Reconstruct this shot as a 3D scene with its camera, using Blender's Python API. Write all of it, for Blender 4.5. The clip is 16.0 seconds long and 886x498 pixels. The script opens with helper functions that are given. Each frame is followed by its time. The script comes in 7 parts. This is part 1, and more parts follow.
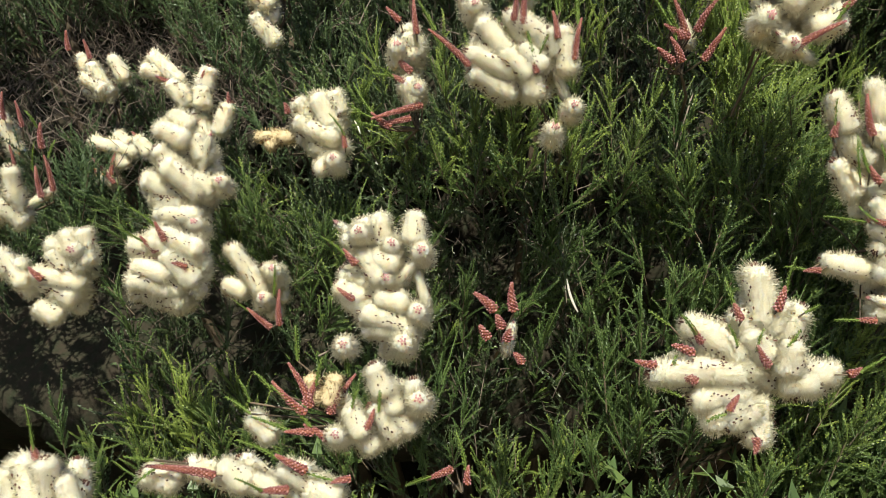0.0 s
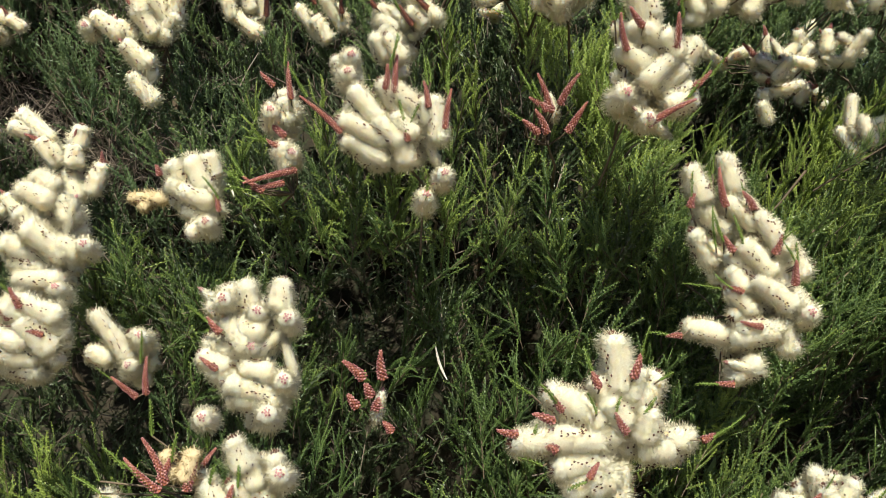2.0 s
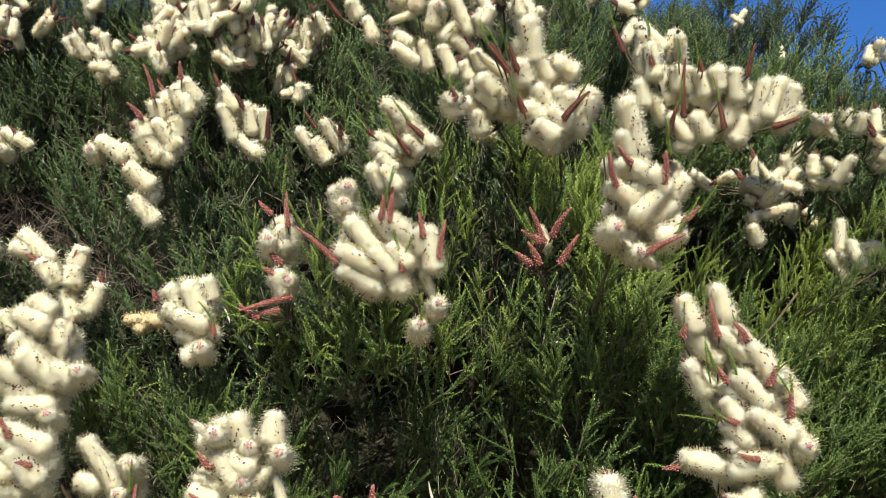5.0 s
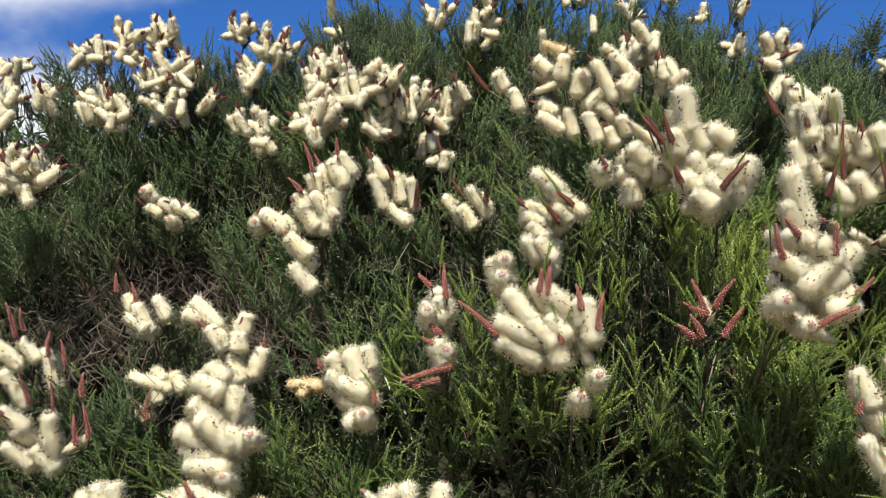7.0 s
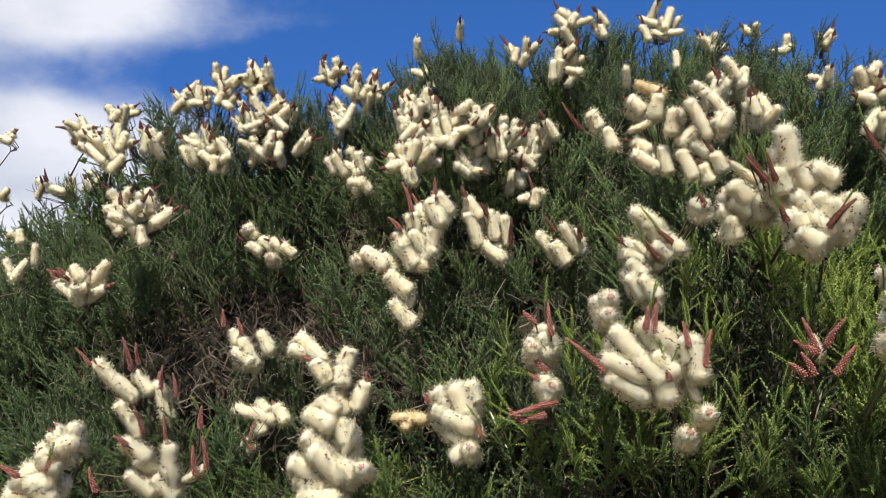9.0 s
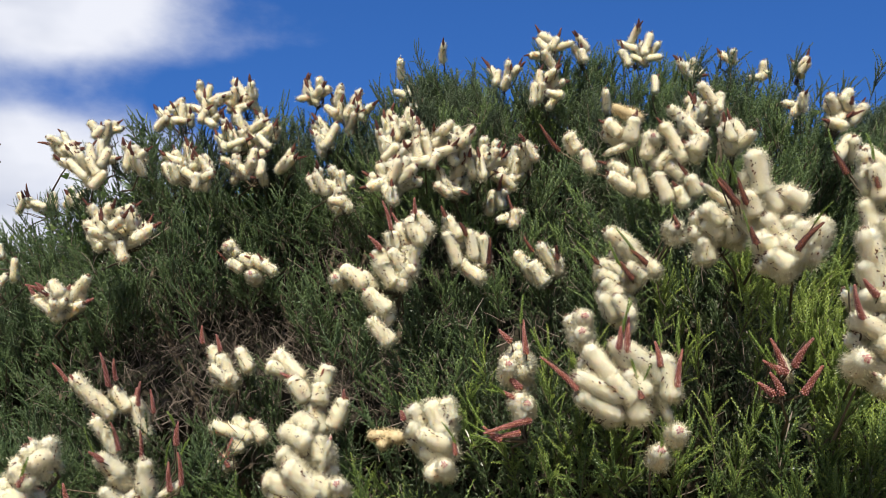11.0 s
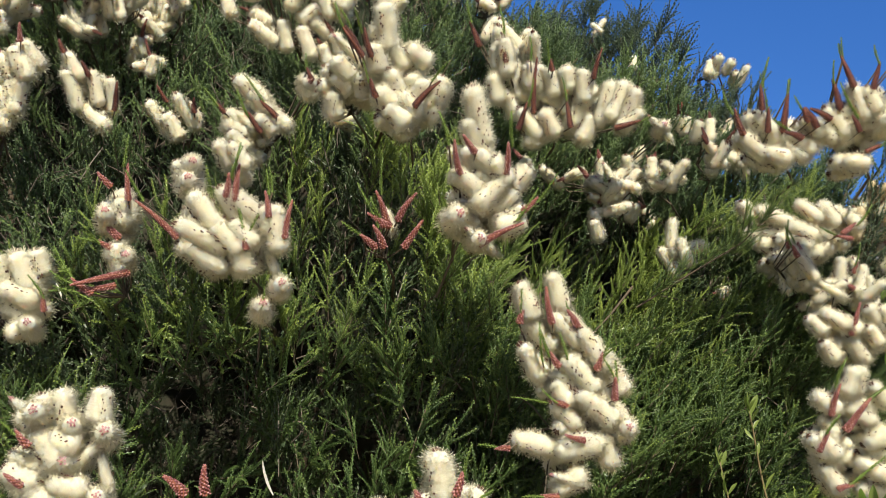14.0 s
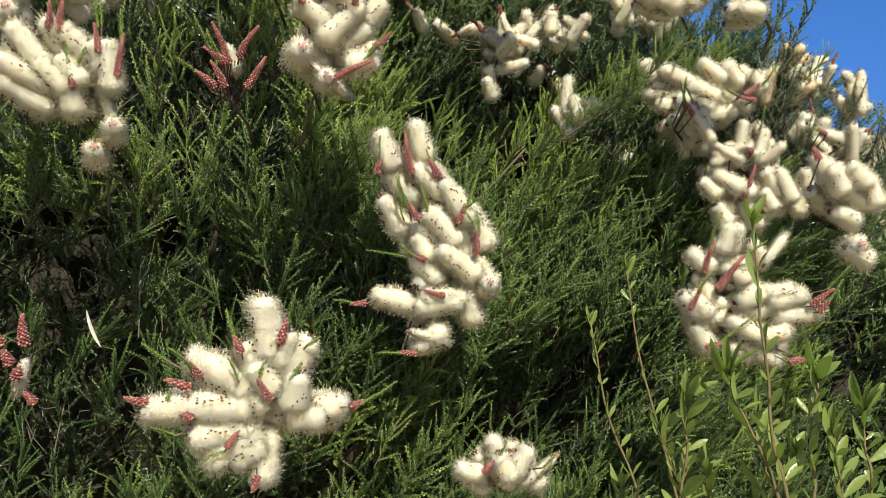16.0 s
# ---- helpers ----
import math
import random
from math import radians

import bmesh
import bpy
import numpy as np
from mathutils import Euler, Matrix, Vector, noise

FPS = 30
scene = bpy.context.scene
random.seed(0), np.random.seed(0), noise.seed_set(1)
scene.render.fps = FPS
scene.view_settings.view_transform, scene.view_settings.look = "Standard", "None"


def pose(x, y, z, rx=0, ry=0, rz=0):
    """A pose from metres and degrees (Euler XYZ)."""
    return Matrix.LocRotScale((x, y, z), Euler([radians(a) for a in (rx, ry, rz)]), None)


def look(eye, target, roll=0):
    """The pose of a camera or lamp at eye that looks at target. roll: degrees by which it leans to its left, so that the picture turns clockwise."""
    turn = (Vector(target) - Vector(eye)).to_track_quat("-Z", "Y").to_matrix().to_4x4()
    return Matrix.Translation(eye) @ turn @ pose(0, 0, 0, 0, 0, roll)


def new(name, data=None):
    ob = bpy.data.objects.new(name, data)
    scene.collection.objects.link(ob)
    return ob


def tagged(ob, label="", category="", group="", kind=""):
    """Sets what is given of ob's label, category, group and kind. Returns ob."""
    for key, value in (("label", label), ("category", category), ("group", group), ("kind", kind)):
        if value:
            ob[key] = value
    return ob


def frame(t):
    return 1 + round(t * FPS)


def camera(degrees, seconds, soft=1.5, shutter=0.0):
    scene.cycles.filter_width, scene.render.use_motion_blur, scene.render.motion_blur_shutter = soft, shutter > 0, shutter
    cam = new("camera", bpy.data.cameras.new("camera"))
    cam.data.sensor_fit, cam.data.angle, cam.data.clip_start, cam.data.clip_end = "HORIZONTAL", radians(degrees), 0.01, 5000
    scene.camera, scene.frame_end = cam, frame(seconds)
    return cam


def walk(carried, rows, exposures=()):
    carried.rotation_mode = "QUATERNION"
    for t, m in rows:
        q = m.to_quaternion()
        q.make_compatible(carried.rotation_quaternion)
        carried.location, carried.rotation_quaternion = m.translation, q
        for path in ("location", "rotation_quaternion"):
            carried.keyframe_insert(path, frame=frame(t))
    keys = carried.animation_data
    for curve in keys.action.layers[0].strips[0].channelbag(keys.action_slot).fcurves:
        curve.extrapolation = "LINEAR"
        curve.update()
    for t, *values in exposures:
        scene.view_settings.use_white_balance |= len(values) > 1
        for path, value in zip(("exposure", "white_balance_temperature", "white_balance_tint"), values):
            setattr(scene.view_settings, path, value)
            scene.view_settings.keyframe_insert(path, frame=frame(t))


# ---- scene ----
cam = camera(56.2, 16.0, soft=0.6)
METRES, EYE, TILT, LEAN, TURN = 0.45, 1.5, -14.0, 0.0, 0.0
ROWS = [
    (0.0, 0.0, 0.0, 0.0, 0.0, 0.0, -0.0),
    (0.5, 0.0058, -0.0063, 0.0275, -1.23, 1.43, 0.1),
    (1.0, 0.028, -0.001, 0.0366, -3.36, 2.49, -0.21),
    (1.5, 0.0652, -0.0015, 0.0429, -4.69, 2.8, 0.01),
    (2.0, 0.0742, 0.0005, 0.0235, -6.08, 3.7, 0.12),
    (2.5, 0.0823, -0.0043, 0.0283, -6.91, 4.58, -0.03),
    (3.0, 0.0962, -0.0177, 0.0417, -6.99, 6.19, 0.72),
    (3.5, 0.0933, -0.0212, 0.0646, -7.32, 7.46, 0.46),
    (6.0, 0.0655, -0.0237, 0.1154, -3.15, 11.6, -0.34),
    (6.5, 0.0447, -0.0418, 0.1327, -0.65, 12.5, -0.5),
    (7.0, 0.0006, -0.0597, 0.1379, 1.85, 12.99, -0.95),
    (7.5, -0.0269, -0.0879, 0.1364, 3.94, 13.27, -1.2),
    (8.0, -0.0551, -0.1077, 0.1416, 4.77, 13.79, -1.36),
    (8.5, -0.0779, -0.1163, 0.1363, 5.23, 14.31, -1.63),
    (9.0, -0.0857, -0.1282, 0.1433, 6.13, 14.85, -1.6),
    (11.5, -0.0509, -0.1454, 0.1321, 3.89, 16.35, -2.1),
    (12.0, -0.0246, -0.1138, 0.1226, -1.13, 15.19, -1.99),
    (12.5, 0.0136, -0.1011, 0.1269, -4.8, 14.39, -1.4),
    (13.0, 0.0349, -0.0743, 0.1074, -8.19, 13.1, -1.34),
    (13.5, 0.0755, -0.0412, 0.0818, -12.0, 11.09, -1.11),
    (14.0, 0.1286, -0.0401, 0.0679, -15.2, 9.7, -0.63),
    (14.5, 0.1664, -0.0193, 0.0418, -17.62, 7.84, -0.48),
    (15.0, 0.2189, -0.0026, 0.0139, -18.31, 5.69, -0.97),
    (15.5, 0.2809, -0.0023, 0.006, -18.02, 4.03, -1.11),
    (16.0, 0.3643, 0.0053, -0.012, -17.15, 2.86, -0.86),
]
walk(cam, [(t, pose(0, 0, EYE, TILT, LEAN, TURN) @ pose(METRES * x, METRES * y, METRES * z, 90 + pitch, roll, yaw)) for t, x, y, z, yaw, pitch, roll in ROWS],
     exposures=[(0.0, 0.82, 6500, 5), (3.5, 0.86, 6500, 5), (7.0, 0.75, 6500, 8), (9.0, 0.64, 6500, 10), (12.5, 0.66, 6500, 10), (14.5, 0.79, 6500, 8), (16.0, 0.83, 6500, 8)])

# ---- world and sun ----
SUN_ELEVATION, SUN_AZIMUTH = radians(57), radians(-176)     # azimuth from +y towards +x
sun_way = Vector((math.sin(SUN_AZIMUTH) * math.cos(SUN_ELEVATION), math.cos(SUN_AZIMUTH) * math.cos(SUN_ELEVATION), math.sin(SUN_ELEVATION)))
sun = new("sun", bpy.data.lights.new("sun", "SUN"))
sun.data.energy, sun.data.angle, sun.data.color = 5.0, radians(0.55), (1.0, 0.93, 0.80)
sun.matrix_world = look(tuple(sun_way * 30), (0, 0, 0))

world = bpy.data.worlds.new("sky")
scene.world = world
world.use_nodes = True
wt = world.node_tree
for n in list(wt.nodes):
    wt.nodes.remove(n)


def wnode(kind, **values):
    n = wt.nodes.new(kind)
    for k, v in values.items():
        n.inputs[k].default_value = v
    return n


sky = wt.nodes.new("ShaderNodeTexSky")
sky.sky_type, sky.sun_disc = "NISHITA", False
sky.sun_elevation, sky.sun_rotation = SUN_ELEVATION, SUN_AZIMUTH
sky.air_density, sky.dust_density, sky.ozone_density, sky.altitude = 1.0, 0.3, 3.0, 1500.0
coord = wt.nodes.new("ShaderNodeTexCoord")
stretch = wt.nodes.new("ShaderNodeMapping")
stretch.inputs["Scale"].default_value = (1.0, 1.0, 1.7)
stretch.inputs["Location"].default_value = (0.35, 0.1, 0.62)
cloud = wnode("ShaderNodeTexNoise", Scale=2.6, Detail=8.0, Roughness=0.52, Distortion=0.0)
across = wt.nodes.new("ShaderNodeSeparateXYZ")
# broken cloud in the west (-x), thinning to clear sky in the east
ease = wnode("ShaderNodeMapRange")
for i, v in ((1, -0.48), (2, 0.12), (3, 0.24), (4, -0.42)):
    ease.inputs[i].default_value = v
# unseen cloud added behind, in the south (-y), to fill the shadows
behind = wnode("ShaderNodeMapRange")
for i, v in ((1, -0.8), (2, 0.1), (3, 0.75), (4, 0.0)):
    behind.inputs[i].default_value = v
strata = wt.nodes.new("ShaderNodeValToRGB")
strata.color_ramp.interpolation = "EASE"
for at, tone in ((0.0, 0.55), (0.15, 0.60), (0.205, 0.45), (0.275, 0.72), (0.36, 0.62), (0.6, 0.5)):
    el = strata.color_ramp.elements[0] if at == 0.0 else strata.color_ramp.elements.new(at)
    el.position, el.color = at, (tone, tone, tone, 1)
strata.color_ramp.elements[-1].color = (0.5, 0.5, 0.5, 1)
level = wt.nodes.new("ShaderNodeMath")
level.operation = "SUBTRACT"
level.inputs[1].default_value = 0.5
layer = wt.nodes.new("ShaderNodeMath")
layer.operation = "ADD"
both = wt.nodes.new("ShaderNodeMath")
both.operation = "ADD"
lift = wt.nodes.new("ShaderNodeMath")
lift.operation = "ADD"
ramp = wt.nodes.new("ShaderNodeValToRGB")
ramp.color_ramp.elements[0].position, ramp.color_ramp.elements[1].position = 0.53, 0.84
ramp.color_ramp.interpolation = "EASE"
deep = wt.nodes.new("ShaderNodeHueSaturation")
deep.inputs["Hue"].default_value, deep.inputs["Saturation"].default_value, deep.inputs["Value"].default_value = 0.512, 1.30, 0.70
raised = wt.nodes.new("ShaderNodeVectorMath")
raised.operation = "MULTIPLY_ADD"
raised.inputs[1].default_value, raised.inputs[2].default_value = (1, 1, 0.75), (0, 0, 0.3)
unit = wt.nodes.new("ShaderNodeVectorMath")
unit.operation = "NORMALIZE"
mix = wt.nodes.new("ShaderNodeMix")
mix.data_type = "RGBA"
# white billows with greyer bellies
billow = wnode("ShaderNodeTexNoise", Scale=4.5, Detail=4.0, Roughness=0.5)
tones = wt.nodes.new("ShaderNodeValToRGB")
for el, at, tone in zip(tones.color_ramp.elements, (0.38, 0.62), ((2.3, 2.5, 3.05, 1), (3.7, 3.8, 4.15, 1))):
    el.position, el.color = at, tone
back = wnode("ShaderNodeBackground", Strength=0.15)
wout = wt.nodes.new("ShaderNodeOutputWorld")
for a, b in ((coord.outputs["Generated"], raised.inputs[0]), (raised.outputs[0], unit.inputs[0]), (unit.outputs[0], sky.inputs["Vector"]), (coord.outputs["Generated"], stretch.inputs["Vector"]), (stretch.outputs[0], cloud.inputs["Vector"]),
             (coord.outputs["Generated"], across.inputs[0]), (across.outputs["X"], ease.inputs[0]),
             (across.outputs["Y"], behind.inputs[0]), (ease.outputs[0], both.inputs[0]), (behind.outputs[0], both.inputs[1]),
             (cloud.outputs[0], lift.inputs[0]), (across.outputs["Z"], strata.inputs[0]), (strata.outputs[0], level.inputs[0]), (level.outputs[0], layer.inputs[0]), (both.outputs[0], layer.inputs[1]),
             (layer.outputs[0], lift.inputs[1]), (lift.outputs[0], ramp.inputs[0]),
             (ramp.outputs[0], mix.inputs["Factor"]), (sky.outputs[0], deep.inputs["Color"]), (deep.outputs[0], mix.inputs["A"]),
             (stretch.outputs[0], billow.inputs["Vector"]), (billow.outputs[0], tones.inputs[0]), (tones.outputs[0], mix.inputs["B"]),
             (mix.outputs["Result"], back.inputs["Color"]), (back.outputs[0], wout.inputs["Surface"])):
    wt.links.new(a, b)


# ---- materials ----
def material(name, colours, rough=0.6, gloss=0.4, through_light=0.0, scale=30.0, island=0.5, bump=0.0, bump_scale=200.0, tip=None, glow_through=None):
    """Colours blend over noise of the given scale (per metre) and from piece to piece; tip: the colour towards the
    growing end and of sprigs painted lighter.
    """
    m = bpy.data.materials.new(name)
    m.use_nodes = True
    nt = m.node_tree
    N, link = nt.nodes, nt.links.new
    p = N["Principled BSDF"]
    out = N["Material Output"]
    co = N.new("ShaderNodeTexCoord")
    noise_node = N.new("ShaderNodeTexNoise")
    noise_node.inputs["Scale"].default_value, noise_node.inputs["Detail"].default_value = scale, 5
    link(co.outputs["Object"], noise_node.inputs["Vector"])
    geo = N.new("ShaderNodeNewGeometry")
    blend = N.new("ShaderNodeMix")
    blend.inputs["Factor"].default_value = island
    link(noise_node.outputs[0], blend.inputs["A"])
    link(geo.outputs["Random Per Island"], blend.inputs["B"])
    r = N.new("ShaderNodeValToRGB")
    e = r.color_ramp.elements
    for i, c in enumerate(colours):
        at = 0.25 + 0.5 * i / max(1, len(colours) - 1)
        el = e[i] if i < 2 else e.new(at)
        el.position, el.color = at, (*c, 1)
    link(blend.outputs["Result"], r.inputs[0])
    colour = r.outputs[0]
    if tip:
        tone_at = N.new("ShaderNodeAttribute")
        tone_at.attribute_name = "growth_shade"
        tip_mix = N.new("ShaderNodeMix")
        tip_mix.data_type = "RGBA"
        tip_mix.inputs["B"].default_value = (*tip, 1)
        link(tone_at.outputs["Fac"], tip_mix.inputs["Factor"])
        link(colour, tip_mix.inputs["A"])
        colour = tip_mix.outputs["Result"]
    link(colour, p.inputs["Base Color"])
    p.inputs["Roughness"].default_value, p.inputs["Specular IOR Level"].default_value = rough, gloss
    if bump:
        fine = N.new("ShaderNodeTexNoise")
        fine.inputs["Scale"].default_value, fine.inputs["Detail"].default_value = bump_scale, 4
        link(co.outputs["Object"], fine.inputs["Vector"])
        bp = N.new("ShaderNodeBump")
        bp.inputs["Strength"].default_value, bp.inputs["Distance"].default_value = bump, 0.002
        link(fine.outputs[0], bp.inputs["Height"])
        link(bp.outputs[0], p.inputs["Normal"])
    if through_light:
        tr = N.new("ShaderNodeBsdfTranslucent")
        if glow_through:
            tr.inputs["Color"].default_value = (*glow_through, 1)
        else:
            link(colour, tr.inputs["Color"])
        ms = N.new("ShaderNodeMixShader")
        ms.inputs[0].default_value = through_light
        link(p.outputs[0], ms.inputs[1])
        link(tr.outputs[0], ms.inputs[2])
        link(ms.outputs[0], out.inputs["Surface"])
    return m


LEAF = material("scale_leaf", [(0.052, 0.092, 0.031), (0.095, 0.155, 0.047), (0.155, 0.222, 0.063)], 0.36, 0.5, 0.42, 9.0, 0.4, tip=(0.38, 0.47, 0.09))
# darker copy of the leaf: the inner shade is put into its colour
SHADE_LEAF = material("shade_coloured_leaf", [(0.035, 0.058, 0.022), (0.05, 0.08, 0.03), (0.075, 0.09, 0.04)], 0.38, 0.5, 0.25, 9.0, 0.5)
DARK_LEAF = material("upper_leaf", [(0.048, 0.083, 0.036), (0.082, 0.13, 0.052), (0.13, 0.178, 0.068)], 0.40, 0.5, 0.35, 9.0, 0.4, tip=(0.20, 0.28, 0.075))
SHOOT = material("young_shoot", [(0.11, 0.17, 0.03), (0.19, 0.27, 0.06)], 0.45, 0.4, 0.3, 60.0, 0.6)
BLUE_LEAF = material("far_shrub_leaf", [(0.05, 0.075, 0.042), (0.075, 0.11, 0.058), (0.11, 0.135, 0.075)], 0.45, 0.4, 0.3, 7.0, 0.5)
BARK = material("twig_bark", [(0.042, 0.034, 0.023), (0.08, 0.062, 0.041), (0.13, 0.10, 0.068)], 0.85, 0.2, 0.0, 60.0, 0.5, 0.6, 400)
DEAD = material("dead_twig", [(0.05, 0.038, 0.029), (0.088, 0.068, 0.053), (0.17, 0.138, 0.112)], 0.8, 0.3, 0.0, 40.0, 0.6)
# near-black on purpose: paints the shade seen through gaps in the leaves
SHADE = material("inner_shade", [(0.014, 0.012, 0.009), (0.032, 0.026, 0.019), (0.02, 0.024, 0.014)], 0.95, 0.1, 0.0, 60.0, 0.3, 1.0, 120)
CREAM = material("stamens", [(0.82, 0.76, 0.55), (0.84, 0.79, 0.60), (0.86, 0.82, 0.65)], 0.7, 0.1, 0.22, 120.0, 0.6)
CORE = material("flower_core", [(0.68, 0.60, 0.40), (0.73, 0.66, 0.47), (0.77, 0.71, 0.54)], 0.9, 0.05, 0.0, 900.0, 0.0, 0.8, 1500)
soft_body = CORE.node_tree.nodes["Principled BSDF"]
soft_body.inputs["Subsurface Weight"].default_value = 0.9
soft_body.inputs["Subsurface Radius"].default_value = (1.0, 0.8, 0.5)
soft_body.inputs["Subsurface Scale"].default_value = 0.011
FADED = material("faded_stamens", [(0.50, 0.38, 0.20), (0.64, 0.52, 0.31), (0.74, 0.65, 0.44)], 0.8, 0.1, 0.3, 120.0, 0.6)
SPECK = material("bud_scale", [(0.05, 0.022, 0.015), (0.11, 0.05, 0.032)], 0.7, 0.2, 0.0, 200.0, 0.7)
BUD = material("flower_bud", [(0.19, 0.06, 0.062), (0.30, 0.12, 0.115), (0.46, 0.25, 0.23)], 0.5, 0.3, 0.12, 90.0, 0.55)
RIPE_BUD = material("dark_flower_bud", [(0.055, 0.02, 0.02), (0.095, 0.038, 0.036), (0.16, 0.075, 0.065)], 0.55, 0.3, 0.1, 90.0, 0.55)
BUD_STALK = material("bud_stalk", [(0.16, 0.05, 0.03), (0.24, 0.09, 0.05)], 0.7, 0.2, 0.0, 100.0, 0.4)
BROAD = material("broad_leaf", [(0.08, 0.12, 0.03), (0.155, 0.205, 0.05), (0.27, 0.30, 0.09)], 0.30, 0.5, 0.30, 40.0, 0.6, 0.25, 300, glow_through=(0.22, 0.38, 0.05))
RED_STEM = material("sapling_stem", [(0.085, 0.07, 0.03), (0.16, 0.12, 0.055)], 0.6, 0.3, 0.0, 60.0, 0.4, 0.3, 300)
DRY = material("dry_leaf", [(0.62, 0.58, 0.48), (0.75, 0.72, 0.62)], 0.5, 0.4, 0.2, 80.0, 0.2, 0.4, 600)
SOIL = material("dry_grass_soil", [(0.14, 0.11, 0.068), (0.165, 0.135, 0.08), (0.13, 0.125, 0.062)], 0.95, 0.1, 0.0, 4.0, 0.0, 1.0, 25)


# ---- building helpers ----
rng = np.random.default_rng(11)


def mesh_from(name, verts, faces, mats, index=None, growth_shade=None, smooth=False):
    """faces: an (n, 3) array of triangles."""
    verts, faces = np.asarray(verts, dtype=np.float32), np.asarray(faces, dtype=np.int32)
    me = bpy.data.meshes.new(name)
    me.vertices.add(len(verts))
    me.vertices.foreach_set("co", verts.ravel())
    me.loops.add(faces.size)
    me.loops.foreach_set("vertex_index", faces.ravel())
    me.polygons.add(len(faces))
    me.polygons.foreach_set("loop_start", np.arange(0, faces.size, 3, dtype=np.int32))
    for m in mats:
        me.materials.append(m)
    if index is not None:
        me.polygons.foreach_set("material_index", np.asarray(index, dtype=np.int32))
    if growth_shade is not None:
        a = me.attributes.new("growth_shade", "FLOAT", "POINT")
        a.data.foreach_set("value", np.asarray(growth_shade, dtype=np.float32))
    me.update(calc_edges=True)
    if smooth:
        me.shade_smooth()
    return me


def merge(pieces):
    """Joins (verts, faces, material index, growth) into one such tuple."""
    vs, fs, ms, gs, base = [], [], [], [], 0
    for v, f, m, g in pieces:
        vs.append(v), fs.append(f + base), ms.append(np.broadcast_to(m, len(f))), gs.append(np.broadcast_to(g, len(v)))
        base += len(v)
    return np.concatenate(vs), np.concatenate(fs), np.concatenate(ms), np.concatenate(gs)


def tube(points, radii, sides=5, mat=0, growth_shade=0.0):
    """A tapered tube along a line of points."""
    pts, n = np.asarray(points, dtype=float), len(points)
    way = np.gradient(pts, axis=0)
    way /= np.linalg.norm(way, axis=1)[:, None] + 1e-9
    ref = np.array((0.31, 0.87, 0.38))
    a = np.cross(way, ref)
    a /= np.linalg.norm(a, axis=1)[:, None] + 1e-9
    b = np.cross(way, a)
    ang = np.arange(sides) * 2 * math.pi / sides
    ring = a[:, None, :] * np.cos(ang)[None, :, None] + b[:, None, :] * np.sin(ang)[None, :, None]
    v = (pts[:, None, :] + ring * np.broadcast_to(radii, n)[:, None, None]).reshape(-1, 3)
    f = []
    for i in range(n - 1):
        for j in range(sides):
            p, q = i * sides + j, i * sides + (j + 1) % sides
            f += [(p, q, q + sides), (p, q + sides, p + sides)]
    for j in range(1, sides - 1):
        e = (n - 1) * sides
        f.append((e, e + j, e + j + 1))
    return v, np.array(f), mat, growth_shade


def frame_of(way):
    """A rotation (3 x 3) that turns +z to the given way."""
    w = np.asarray(way, dtype=float)
    w = w / np.linalg.norm(w)
    a = np.cross(w, (0.2, 0.9, 0.4) if abs(w[2]) > 0.6 else (0.1, 0.2, 1.0))
    a /= np.linalg.norm(a)
    return np.stack((np.cross(a, w), a, w), axis=1)


def part(name, me, parent, m=None, label=""):
    ob = new(name, me)
    ob.parent = parent
    if m is not None:
        ob.matrix_basis = m
    if label:
        tagged(ob, label)
    return ob


